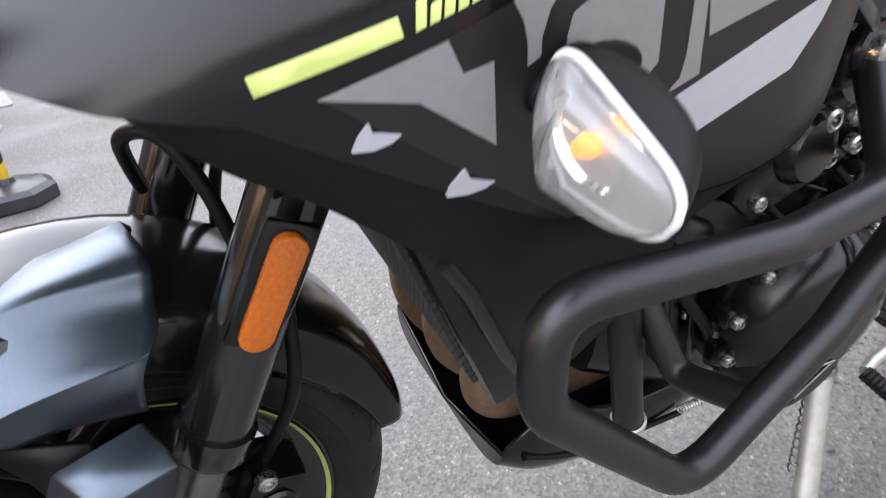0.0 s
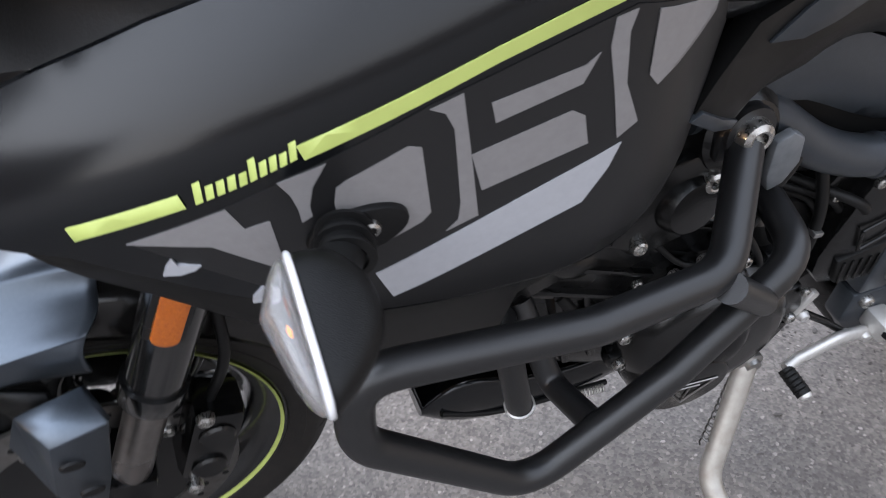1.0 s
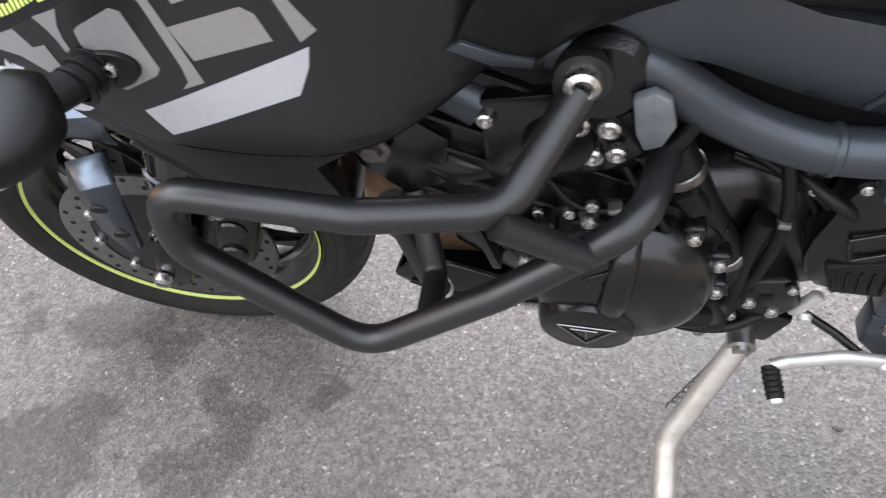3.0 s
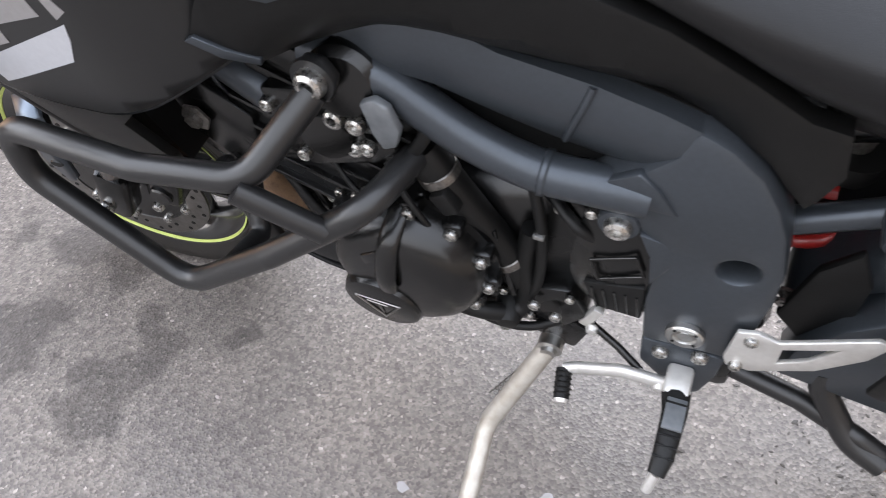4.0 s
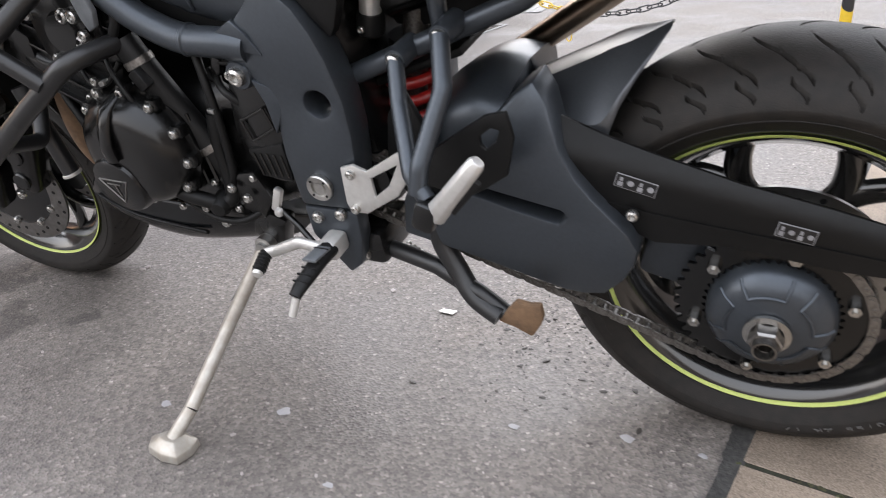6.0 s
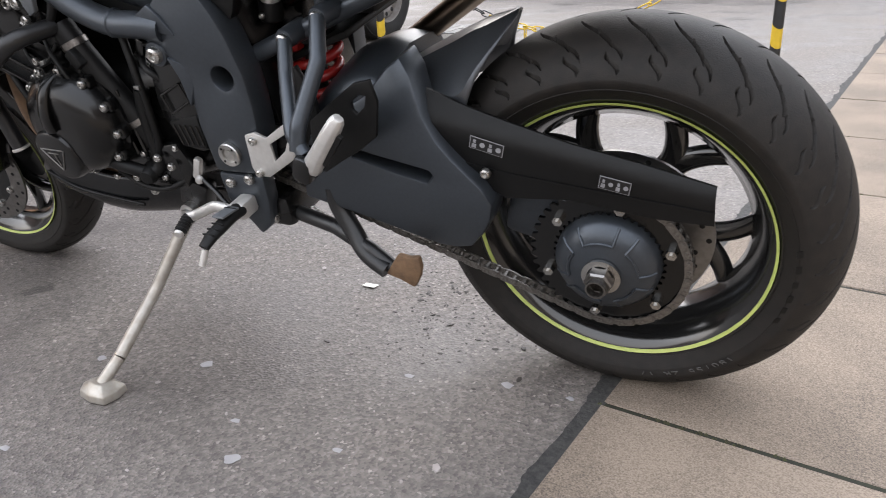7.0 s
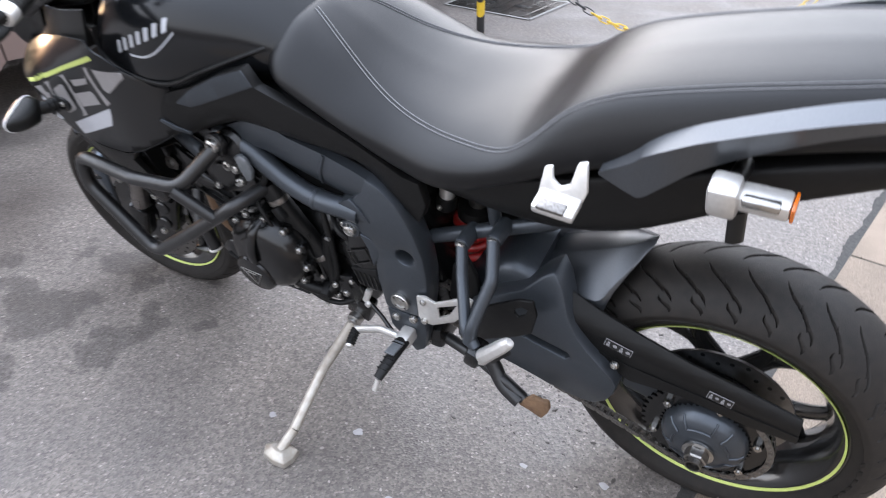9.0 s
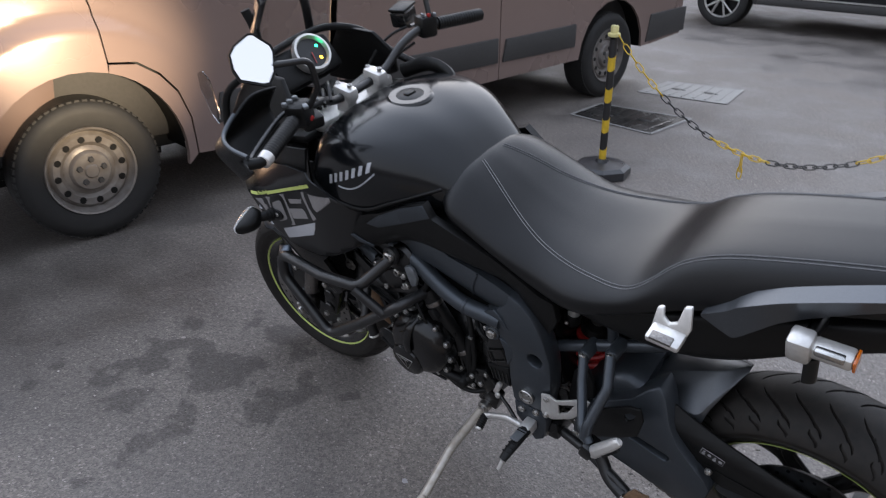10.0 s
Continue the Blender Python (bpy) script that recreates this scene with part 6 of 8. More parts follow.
def ind_y(t, a):
    """Place across the lamp at t and the angle a, 0 on the upper edge and pi on the lower."""
    return ind_edge(t, 1) * math.cos(a) if math.cos(a) > 0 else ind_edge(t, -1) * math.cos(a)
def indicator(m, parent):
    bm = bmesh.new()
    rings = []
    for k in range(33):
        t = -math.cos(math.pi * k / 32)
        deep = 0.034 * (1 - abs(t + 0.15) ** 2.2 / 1.37) if abs(t) < 1 else 0
        rings.append([bm.verts.new(m @ Vector((0.004 + max(0.001, deep) * math.sin(math.pi * j / 16) ** 0.8, ind_y(t, math.pi * j / 16), 0.0395 * t))) for j in range(17)])
    for a, b in zip(rings, rings[1:]):
        for j in range(16):
            bm.faces.new((a[j], a[j + 1], b[j + 1], b[j]))
    bmesh.ops.holes_fill(bm, edges=[e for e in bm.edges if len(e.link_faces) == 1], sides=100)
    ob = finish("indicator", bm, M_PLASTIC, parent, "black indicator with a clear lens", 50)
    bm = bmesh.new()
    rings = []
    for k in range(61):
        t = -math.cos(math.pi * k / 60)
        dome = (0.005 + 0.012 * (1 - abs(t + 0.3) / (1.3 if t > -0.3 else 0.7)) ** 0.8) * math.sqrt(max(0, 1 - t ** 6))
        rings.append([bm.verts.new(m @ Vector((-0.001 - dome * math.sin(math.pi * j / 20) ** 0.5, 0.985 * ind_y(t, math.pi * j / 20), 0.0385 * t))) for j in range(21)])
    for a, b in zip(rings, rings[1:]):
        for j in range(20):
            bm.faces.new((a[j], a[j + 1], b[j + 1], b[j]))
    ln = finish("lens", bm, M_LENS, ob, "clear lens", 60)
    so = ln.modifiers.new("thickness", "SOLIDIFY")
    so.thickness = 0.0015
    ln.visible_shadow = False
    rimline = [m @ Vector((0.0015, sg * ind_edge(t, sg), 0.0395 * t)) for sg, ts in ((1, range(-20, 21)), (-1, range(19, -21, -1))) for t in (q / 20 for q in ts)]
    finish("lens_flange", tube_bm(rimline, 0.0019, 8), M_FLANGE, ob, "frosted white lens edge", 60)
    bmi = bmesh.new()
    bmi.faces.new([bmi.verts.new(m @ Vector((0.0022, sg * 0.95 * ind_edge(t, sg), 0.041 * t))) for sg, ts in ((1, range(-9, 10)), (-1, range(9, -10, -1))) for t in (q / 10 for q in ts)])
    finish("inner_reflector", bmi, M_ALLOY, ob, "silvered inner reflector", 60)
    bowl = lathe_bm([(0.0, 0.008), (0.009, 0.007), (0.014, 0.003), (0.017, -0.002)], m @ pose(0.0012, -0.006, -0.008, 0, 90, 0) @ Matrix.Diagonal((1.3, 0.95, 1, 1)), 32)
    finish("reflector_bowl", bowl, M_MIRROR, ob, "silvered bowl", 60)
    lathe("bulb", [(0, -0.008), (0.003, -0.007), (0.0050, -0.001), (0.003, 0.008)], m @ pose(0.0005, -0.006, -0.006, 0, 90, 0), glow("amber_bulb", (1.0, 0.25, 0.012), 0.30), ob, "lit amber bulb", segs=16)
    return ob
ind = indicator(IND, bike)
tube("stalk", [(-1.257, -0.262, 0.84), (-1.262, -0.29, 0.842), (-1.275, -0.315, 0.846)], 0.013, M_DARK, ind, segs=16)
for k in range(3):
    lathe("boot_rib", [(0.012, -0.002), (0.0165, -0.001), (0.0165, 0.001), (0.012, 0.002)], axis_to((-1.2595 - 0.002 * k, -0.280 - 0.009 * k, 0.8415), (-0.2, -1, 0)), M_DARK, ind, segs=20)
bp_ = []
for k in range(24):
    a = 2 * math.pi * k / 24
    bp_.append((-1.252 + 0.028 * math.cos(a), 0.838 + 0.016 * math.sin(a) + 0.2 * 0.028 * math.cos(a)))
panel("indicator_base", bp_, lambda x, z: fa_y(x, z) - 0.006, 0.008, M_PLASTIC, ind, "", 0.1, 0.002)
bolt((-1.254 + 0.008, -0.281, 0.842), (0, -1, 0), 0.006, ind)

# ---- crash bars ----
crash = tube("crash_bar", [(-0.938, -0.212, 0.765), (-0.985, -0.285, 0.715), (-1.10, -0.30, 0.716), (-1.268, -0.292, 0.722), (-1.272, -0.302, 0.655), (-1.132, -0.309, 0.511), (-1.0, -0.292, 0.60), (-0.885, -0.262, 0.678), (-0.868, -0.188, 0.675)], 0.0143, M_BAR, bike, "matt black tubular crash bar", bend=0.045, segs=22)
tube("cross_tube", [(-0.99, -0.298, 0.715), (-0.926, -0.28, 0.652)], 0.0125, M_BAR, crash, segs=18)
tube("brace", rounded([(-1.067, -0.292, 0.552), (-1.075, -0.23, 0.525), (-1.095, -0.18, 0.60)], 0.02), 0.0125, M_BAR, crash, segs=18)
tube("brace", [(-1.118, -0.195, 0.60), (-1.088, -0.203, 0.445)], 0.014, M_BAR, crash, segs=18)
lathe("brace_collar", [(0.0145, -0.003), (0.0165, -0.002), (0.0165, 0.002), (0.0145, 0.003)], axis_to((-1.088, -0.203, 0.447), (0.2, 0, -1)), M_ALLOY, crash, segs=24)
plate("bar_lug", [(-0.958, 0.772), (-0.945, 0.795), (-0.925, 0.795), (-0.915, 0.775), (-0.93, 0.745), (-0.955, 0.745)], -0.206, 0.012, M_BAR, crash, "", 0.004)
lathe("lug_washer", [(0.012, 0.004), (0.021, 0.004), (0.022, 0)], axis_to((-0.936, -0.207, 0.776), (0, -1, 0.1)), M_BAR, crash, segs=28)
bolt((-0.936, -0.213, 0.776), (0, -1, 0.1), 0.015, crash)

# ---- engine ----
engine = skin("crankcase", [
    (-1.08, [(0.05, 0.42), (0.12, 0.43), (0.135, 0.50), (0.12, 0.60), (0, 0.62)]),
    (-0.98, [(0.06, 0.385), (0.15, 0.40), (0.17, 0.50), (0.15, 0.62), (0, 0.64)]),
    (-0.86, [(0.06, 0.37), (0.15, 0.385), (0.168, 0.49), (0.135, 0.59), (0, 0.61)]),
    (-0.74, [(0.06, 0.37), (0.13, 0.385), (0.145, 0.48), (0.12, 0.59), (0, 0.61)]),
    (-0.62, [(0.06, 0.41), (0.12, 0.43), (0.14, 0.50), (0.12, 0.58), (0, 0.60)])], M_ENGINE, bike, "black three-cylinder engine casting", 4, 4)
box("cylinder_block", (0.20, 0.36, 0.22), pose(-0.985, 0, 0.66, 0, 24, 0), M_ENGINE, engine, bevel=0.02)
box("cylinder_head", (0.22, 0.31, 0.10), pose(-0.945, 0, 0.775, 0, 24, 0), M_ENGINE, engine, bevel=0.02)
for k in range(6):
    box("cooling_rib", (0.19, 0.375, 0.006), pose(-0.985, 0, 0.66, 0, 24, 0) @ pose(0, 0, -0.085 + 0.032 * k), M_ENGINE, engine, bevel=0.002)
plate("mount_plate", [(-1.02, 0.735), (-0.95, 0.745), (-0.885, 0.735), (-0.88, 0.68), (-0.91, 0.655), (-0.99, 0.63), (-1.02, 0.655)], -0.193, 0.03, M_ENGINE, engine, "", 0.006)
for x, y, z, r in ((-0.94, -0.195, 0.715, 0.011), (-0.915, -0.199, 0.716, 0.010), (-0.927, -0.195, 0.678, 0.010), (-0.908, -0.201, 0.689, 0.009), (-1.014, -0.195, 0.716, 0.008), (-0.993, -0.195, 0.651, 0.008)):
    bolt((x, y, z), (0, -1, 0.15), r, engine)
lathe("head_plug", [(0, 0.03), (0.026, 0.028), (0.032, 0.018), (0.034, 0), (0.034, -0.02)], axis_to((-0.955, -0.175, 0.69), (0.1, -1, 0.1)), M_ENGINE, engine, segs=28)
lathe("cam_housing", [(0, 0.034), (0.03, 0.032), (0.038, 0.024), (0.04, 0), (0.04, -0.05)], axis_to((-0.925, -0.165, 0.752), (0.1, -1, 0.2)), M_ENGINE, engine, segs=28)
panel("breather_cover", [(-0.900, 0.752), (-0.885, 0.760), (-0.872, 0.752), (-0.866, 0.725), (-0.874, 0.703), (-0.888, 0.697), (-0.895, 0.715)], lambda x, z: -0.206, 0.01, M_PLATEGREY, engine, "pale grey cover", 0.03, 0.003)
tube("breather_hose", spline([(-0.868, -0.18, 0.75), (-0.85, -0.185, 0.72), (-0.862, -0.19, 0.69), (-0.885, -0.19, 0.668)], 5), 0.007, M_DARK, engine, segs=10)
lathe("horn_bolt", [(0, 0.01), (0.01, 0.01), (0.011, 0.004), (0.018, 0.003), (0.018, 0)], axis_to((-1.119, -0.194, 0.673), (0, -1, 0)), M_CHAIN, engine, segs=6)
tube("downtube", [(-1.10, -0.165, 0.76), (-1.02, -0.175, 0.715)], 0.022, M_FRAME, engine, segs=18)
tube("downtube", spline([(-1.12, -0.15, 0.70), (-1.09, -0.165, 0.66), (-1.05, -0.17, 0.63), (-1.02, -0.16, 0.62)], 5), 0.02, M_ENGINE, engine, segs=18)
plate("head_bracket", [(-1.15, 0.70), (-1.10, 0.72), (-1.05, 0.68), (-1.06, 0.62), (-1.10, 0.60), (-1.14, 0.64)], -0.188, 0.012, M_ENGINE, engine, "", 0.004)
# alternator cover with its badge
COV = Matrix.Translation((-0.895, -0.185, 0.515)) @ pose(0, 0, 0, 90) @ pose(0, 0, 0, 0, 0, 20)
cover = lathe("alternator_cover", [(0, 0.062), (0.045, 0.061), (0.066, 0.056), (0.08, 0.046), (0.090, 0.03), (0.092, 0.006), (0.10, 0.004), (0.10, -0.03)], COV, M_ENGINE, engine, "black alternator cover with a badge", segs=56)
lathe("badge_disc", [(0, 0.006), (0.042, 0.006), (0.047, 0.003), (0.050, -0.004), (0.054, -0.03), (0.056, -0.06)], axis_to((-0.923, -0.244, 0.468), (-0.03, -1, -0.10)), M_ENGINE, cover, segs=40)
BADGE = axis_to((-0.923, -0.2502, 0.4673), (-0.03, -1, -0.10))
for a, b in (((-0.029, 0.016), (0.029, 0.016)), ((0.029, 0.016), (0.0, -0.027)), ((0.0, -0.027), (-0.029, 0.016)), ((-0.011, 0.008), (0.016, 0.008)), ((0.0, 0.008), (0.0, -0.016))):
    tube("badge_line", [BADGE @ Vector((-a[0], a[1], 0.001)), BADGE @ Vector((-b[0], b[1], 0.0006))], 0.0011, M_DISC, cover, segs=6)
tube("strap", spline([(-0.89, -0.20, 0.605), (-0.893, -0.235, 0.59), (-0.898, -0.252, 0.55), (-0.902, -0.25, 0.52)], 5), 0.013, M_ENGINE, cover, segs=12, flat=0.6)
for k in range(11):
    a = radians(-40 + 30 * k)
    p = Vector((-0.895 + 0.094 * math.cos(a), -0.196, 0.515 + 0.094 * math.sin(a)))
    box("boss", (0.022, 0.022, 0.022), axis_to(p, (0, -1, 0)), M_ENGINE, cover, bevel=0.006)
    bolt(p + Vector((0, -0.013, 0)), (0, -1, 0), 0.0075, cover)
panel("cover_rib", [(-0.93, 0.562), (-0.905, 0.578), (-0.905, 0.545), (-0.925, 0.535)], lambda x, z: -0.246, 0.01, M_ENGINE, cover, "", 0.1, 0.003)
lathe("oil_plug", [(0, 0.012), (0.010, 0.012), (0.012, 0.004), (0.016, 0.003), (0.016, -0.01)], axis_to((-0.862, -0.200, 0.575), (0.2, -1, 0.3)), M_BRONZE, engine, "bronze oil plug", segs=8)
box("plug_bracket", (0.030, 0.010, 0.034), pose(-0.864, -0.192, 0.572, 0, 20, 0), M_BRONZE, engine, "bronze bracket", 0.003)
spc = panel("sprocket_cover", [(-0.722, 0.515), (-0.716, 0.575), (-0.70, 0.628), (-0.66, 0.648), (-0.635, 0.61), (-0.62, 0.50), (-0.63, 0.465), (-0.70, 0.465)], lambda x, z: -0.168 - 0.012 * max(0, 1 - ((x + 0.67) / 0.06) ** 2 - ((z - 0.55) / 0.1) ** 2), 0.03, M_ENGINE, engine, "", 0.015, 0.006, curve=2)
for k, ring_ in enumerate(([(-0.697, 0.563), (-0.652, 0.584), (-0.643, 0.554), (-0.688, 0.531)],)):
    for a, b in zip(ring_, ring_[1:] + ring_[:1]):
        tube("cover_ridge", [(a[0], -0.1822, a[1]), (b[0], -0.1822, b[1])], 0.0022, M_ENGINE, spc, segs=8)
panel("cover_facet", [(-0.705, 0.515), (-0.640, 0.530), (-0.640, 0.468), (-0.690, 0.472)], lambda x, z: -0.1815, 0.01, M_DARK, spc, "", 0.1, 0.003)
for k in range(5):
    tube("cover_ridge", [(-0.695 + 0.012 * k, -0.1826, 0.512), (-0.688 + 0.011 * k, -0.1826, 0.476)], 0.0016, M_ENGINE, spc, segs=6)
hose = tube("water_hose", spline([(-0.868, -0.175, 0.675), (-0.852, -0.175, 0.640), (-0.824, -0.168, 0.570), (-0.793, -0.162, 0.500), (-0.785, -0.158, 0.46)], 6), 0.0205, M_DARK, engine, "black rubber water hose", segs=18)
for p, d in (((-0.853, -0.1752, 0.643), (0.37, 0, -1)), ((-0.794, -0.1622, 0.503), (0.4, 0.08, -1))):
    lathe("hose_clip", [(0.0208, -0.006), (0.0222, -0.005), (0.0222, 0.005), (0.0208, 0.006)], axis_to(p, d), M_CHAIN, hose, segs=24)
tube("water_pipe", spline([(-0.855, -0.205, 0.445), (-0.82, -0.2, 0.43), (-0.79, -0.185, 0.415), (-0.775, -0.17, 0.43), (-0.775, -0.165, 0.50), (-0.765, -0.16, 0.56)], 5), 0.012, M_DARK, engine, segs=14)
lathe("hose_end", [(0, 0.018), (0.012, 0.016), (0.017, 0.006), (0.017, -0.02)], axis_to((-0.793, -0.185, 0.412), (0.2, -1, -0.1)), M_DARK, engine, segs=18)
for x, z in ((-0.897, 0.544), (-0.853, 0.491), (-0.846, 0.449), (-0.76, 0.445), (-0.735, 0.43), (-0.83, 0.40), (-0.80, 0.375)):
    bolt((x, -0.185 if x > -0.84 else -0.213, z), (0, -1, 0), 0.0075, engine)
plate("lower_case", [(-0.86, 0.44), (-0.72, 0.47), (-0.70, 0.42), (-0.73, 0.38), (-0.82, 0.37), (-0.88, 0.40)], -0.172, 0.05, M_ENGINE, engine, "", 0.008)
for k in range(9):
    a, b = Vector((-0.80 + 0.014 * k, -0.12, 0.60 + 0.006 * k)), Vector((-0.70 + 0.012 * k, -0.15, 0.52 + 0.016 * k))
    tube("loom_cable", spline([a, (a + b) / 2 + Vector((0.01, -0.02 * (k % 3), 0.02)), b], 5), 0.004 + 0.001 * (k % 3), M_DARK, engine, segs=8)
for k in range(3):
    tube("exhaust_header", spline([(-1.08, -0.10 + 0.1 * k, 0.64), (-1.135, -0.10 + 0.1 * k, 0.58), (-1.172, -0.09 + 0.09 * k, 0.46), (-1.150, -0.075 + 0.07 * k, 0.385), (-1.05, -0.04 + 0.04 * k, 0.33), (-0.9, -0.02 + 0.02 * k, 0.31)], 6), 0.025, M_RUST, engine, "heat-browned exhaust header", segs=16)
belly = skin("belly_pan", [
    (-1.172, [(0, 0.316), (0.08, 0.318), (0.116, 0.330), (0.128, 0.346), (0.129, 0.358)]),
    (-1.12, [(0, 0.266), (0.08, 0.270), (0.125, 0.302), (0.139, 0.345), (0.135, 0.40)]),
    (-1.02, [(0, 0.238), (0.075, 0.243), (0.115, 0.268), (0.132, 0.31), (0.13, 0.36)]),
    (-0.92, [(0, 0.245), (0.07, 0.25), (0.108, 0.27), (0.125, 0.315), (0.122, 0.35)]),
    (-0.78, [(0, 0.26), (0.05, 0.263), (0.08, 0.28), (0.10, 0.31), (0.10, 0.34)])], M_PAINT, bike, "black belly pan scoop", 5, 4, close=False)
so = belly.modifiers.new("thickness", "SOLIDIFY")
so.thickness = 0.005
tube("belly_crease", spline([(-1.150, -0.137, 0.352), (-1.07, -0.137, 0.318), (-0.92, -0.128, 0.295)], 5), 0.004, M_PLASTIC, belly, segs=8)

# ---- stand, lever, footrests ----
stand = tube("side_stand", rounded([(-0.746, -0.172, 0.332), (-0.816, -0.255, 0.203), (-0.812, -0.385, 0.148)], 0.05), 0.0145, M_STAND, bike, "dull cast alloy side stand resting on the asphalt", segs=16, flat=0.75)
lathe("stand_pivot", [(0, 0.012), (0.010, 0.012), (0.011, 0.006), (0.017, 0.005), (0.017, -0.012)], axis_to((-0.746, -0.175, 0.331), (0, -1, 0)), M_STEEL, stand, segs=20)
WU = Vector((0, math.sin(LEAN), math.cos(LEAN)))
foot_c = Vector((-0.822, -0.435, 0.0)) 
foot_c.z = (0.006 - foot_c.y * math.sin(LEAN)) / math.cos(LEAN)
FT = Matrix.Translation(foot_c) @ Matrix.Rotation(-LEAN, 4, "X")
bm = bmesh.new()
ring0 = [(-0.05, 0.0), (-0.035, -0.022), (0.0, -0.03), (0.03, -0.026), (0.036, 0.0), (0.03, 0.026), (0.0, 0.03), (-0.035, 0.022)]
lo_, mid_, hi_ = ([bm.verts.new(FT @ Vector((x * k, y * k, z))) for x, y in ring0] for k, z in ((1.0, -0.006), (0.95, 0.008), (0.45, 0.022)))
for a, b in ((lo_, mid_), (mid_, hi_)):
    for i in range(8):
        bm.faces.new((a[i], a[(i + 1) % 8], b[(i + 1) % 8], b[i]))
bm.faces.new(lo_[::-1]), bm.faces.new(hi_)
finish("stand_foot", bm, M_STAND, stand, "", 30, 0.002)
tube("stand_shank", [(-0.812, -0.385, 0.148), tuple(foot_c + WU * 0.016)], 0.0125, M_STAND, stand, segs=14, flat=0.8)
tube("stand_spring", [(-0.738 - 0.0007 * k + 0.0055 * math.cos(k * 0.78), -0.158 - 0.0006 * k + 0.0055 * math.sin(k * 0.78), 0.325 - 0.0008 * k) for k in range(110)], 0.0013, M_CHAIN, stand, segs=6)
box("stand_bracket", (0.06, 0.03, 0.06), pose(-0.735, -0.15, 0.36, 0, 20, 0), M_ENGINE, engine, bevel=0.006)
lever = tube("gear_lever", rounded([(-0.60, -0.196, 0.362), (-0.65, -0.20, 0.372), (-0.70, -0.20, 0.348), (-0.718, -0.205, 0.343)], 0.02), 0.0075, M_ALLOY, bike, "alloy gear lever with a rubber toe piece", segs=12, flat=1.3)
tube("toe_rubber", [(-0.7185, -0.205, 0.343), (-0.712, -0.241, 0.334)], 0.0098, M_DARK, lever, segs=14)
for k in range(5):
    lathe("rubber_rib", [(0.0096, -0.0015), (0.0112, 0), (0.0096, 0.0015)], axis_to((-0.7175 + 0.0011 * k, -0.2105 - 0.006 * k, 0.3415 - 0.0015 * k), (0.17, -0.97, -0.23)), M_DARK, lever, segs=14)
lathe("toe_cap", [(0, 0.004), (0.007, 0.003), (0.009, 0), (0.009, -0.003)], axis_to((-0.7117, -0.243, 0.3335), (0.17, -0.97, -0.23)), M_ALLOY, lever, segs=14)
tube("shift_rod", [(-0.695, -0.168, 0.405), (-0.66, -0.178, 0.385), (-0.63, -0.19, 0.365)], 0.005, M_ENGINE, lever, segs=8)
box("shift_arm", (0.014, 0.012, 0.045), pose(-0.697, -0.165, 0.42, 0, 25, 0), M_ALLOY, lever, bevel=0.004)
for p in ((-0.694, -0.172, 0.402), (-0.63, -0.196, 0.366), (-0.605, -0.202, 0.362)):
    lathe("joint", [(0, 0.008), (0.006, 0.006), (0.008, 0), (0.006, -0.006), (0, -0.008)], axis_to(p, (0, -1, 0)), M_ALLOY, lever, segs=14)
peg = finish("footrest", tube_bm([(-0.585, -0.215, 0.382), (-0.582, -0.24, 0.384), (-0.583, -0.29, 0.378), (-0.586, -0.308, 0.370)], 0.0165, 14, flat=0.7, taper=0.010), M_DARK, bike, "footrest with a rubber tread", 50)
box("rubber_top", (0.022, 0.040, 0.004), pose(-0.582, -0.245, 0.396, -8, 0, 0), M_PLATEGREY, peg, bevel=0.001)
for k in range(6):
    box("tread_bar", (0.024, 0.003, 0.003), pose(-0.583, -0.232 - 0.012 * k, 0.3955 - 0.0022 * k, -8, 0, 0), M_DARK, peg, bevel=0.001)
tube("hero_bob", [(-0.586, -0.305, 0.366), (-0.592, -0.318, 0.342)], 0.006, M_ALLOY, peg, segs=12)
box("footrest_hinge", (0.03, 0.04, 0.03), pose(-0.586, -0.20, 0.378), M_ALLOY, peg, bevel=0.006)
heel = plate("heel_guard", [(-0.545, 0.507), (-0.525, 0.513), (-0.505, 0.505), (-0.43, 0.552), (-0.418, 0.547), (-0.43, 0.515), (-0.465, 0.47), (-0.52, 0.435), (-0.545, 0.435), (-0.55, 0.45)], -0.19, 0.006, M_ALLOY, bike, "brushed alloy heel guard", 0.0015, holes=[[(-0.50, 0.495), (-0.455, 0.52), (-0.475, 0.485), (-0.50, 0.465)]])
for x, z in ((-0.530, 0.499), (-0.536, 0.442)):
    bolt((x, -0.192, z), (0, -1, 0), 0.007, heel)
hang = tube("footrest_hanger", rounded([(-0.447, -0.155, 0.648), (-0.432, -0.19, 0.61), (-0.395, -0.255, 0.555), (-0.372, -0.268, 0.53)], 0.03), 0.0108, M_FRAME, bike, "graphite tubular passenger footrest hanger", segs=16)
tube("hanger_tube", rounded([(-0.382, -0.155, 0.679), (-0.365, -0.20, 0.635), (-0.382, -0.255, 0.565), (-0.385, -0.265, 0.535)], 0.03), 0.0115, M_FRAME, hang, segs=16)
box("hanger_foot", (0.03, 0.045, 0.04), pose(-0.372, -0.266, 0.515, 0, 20, 0), M_ENGINE, hang, bevel=0.008)
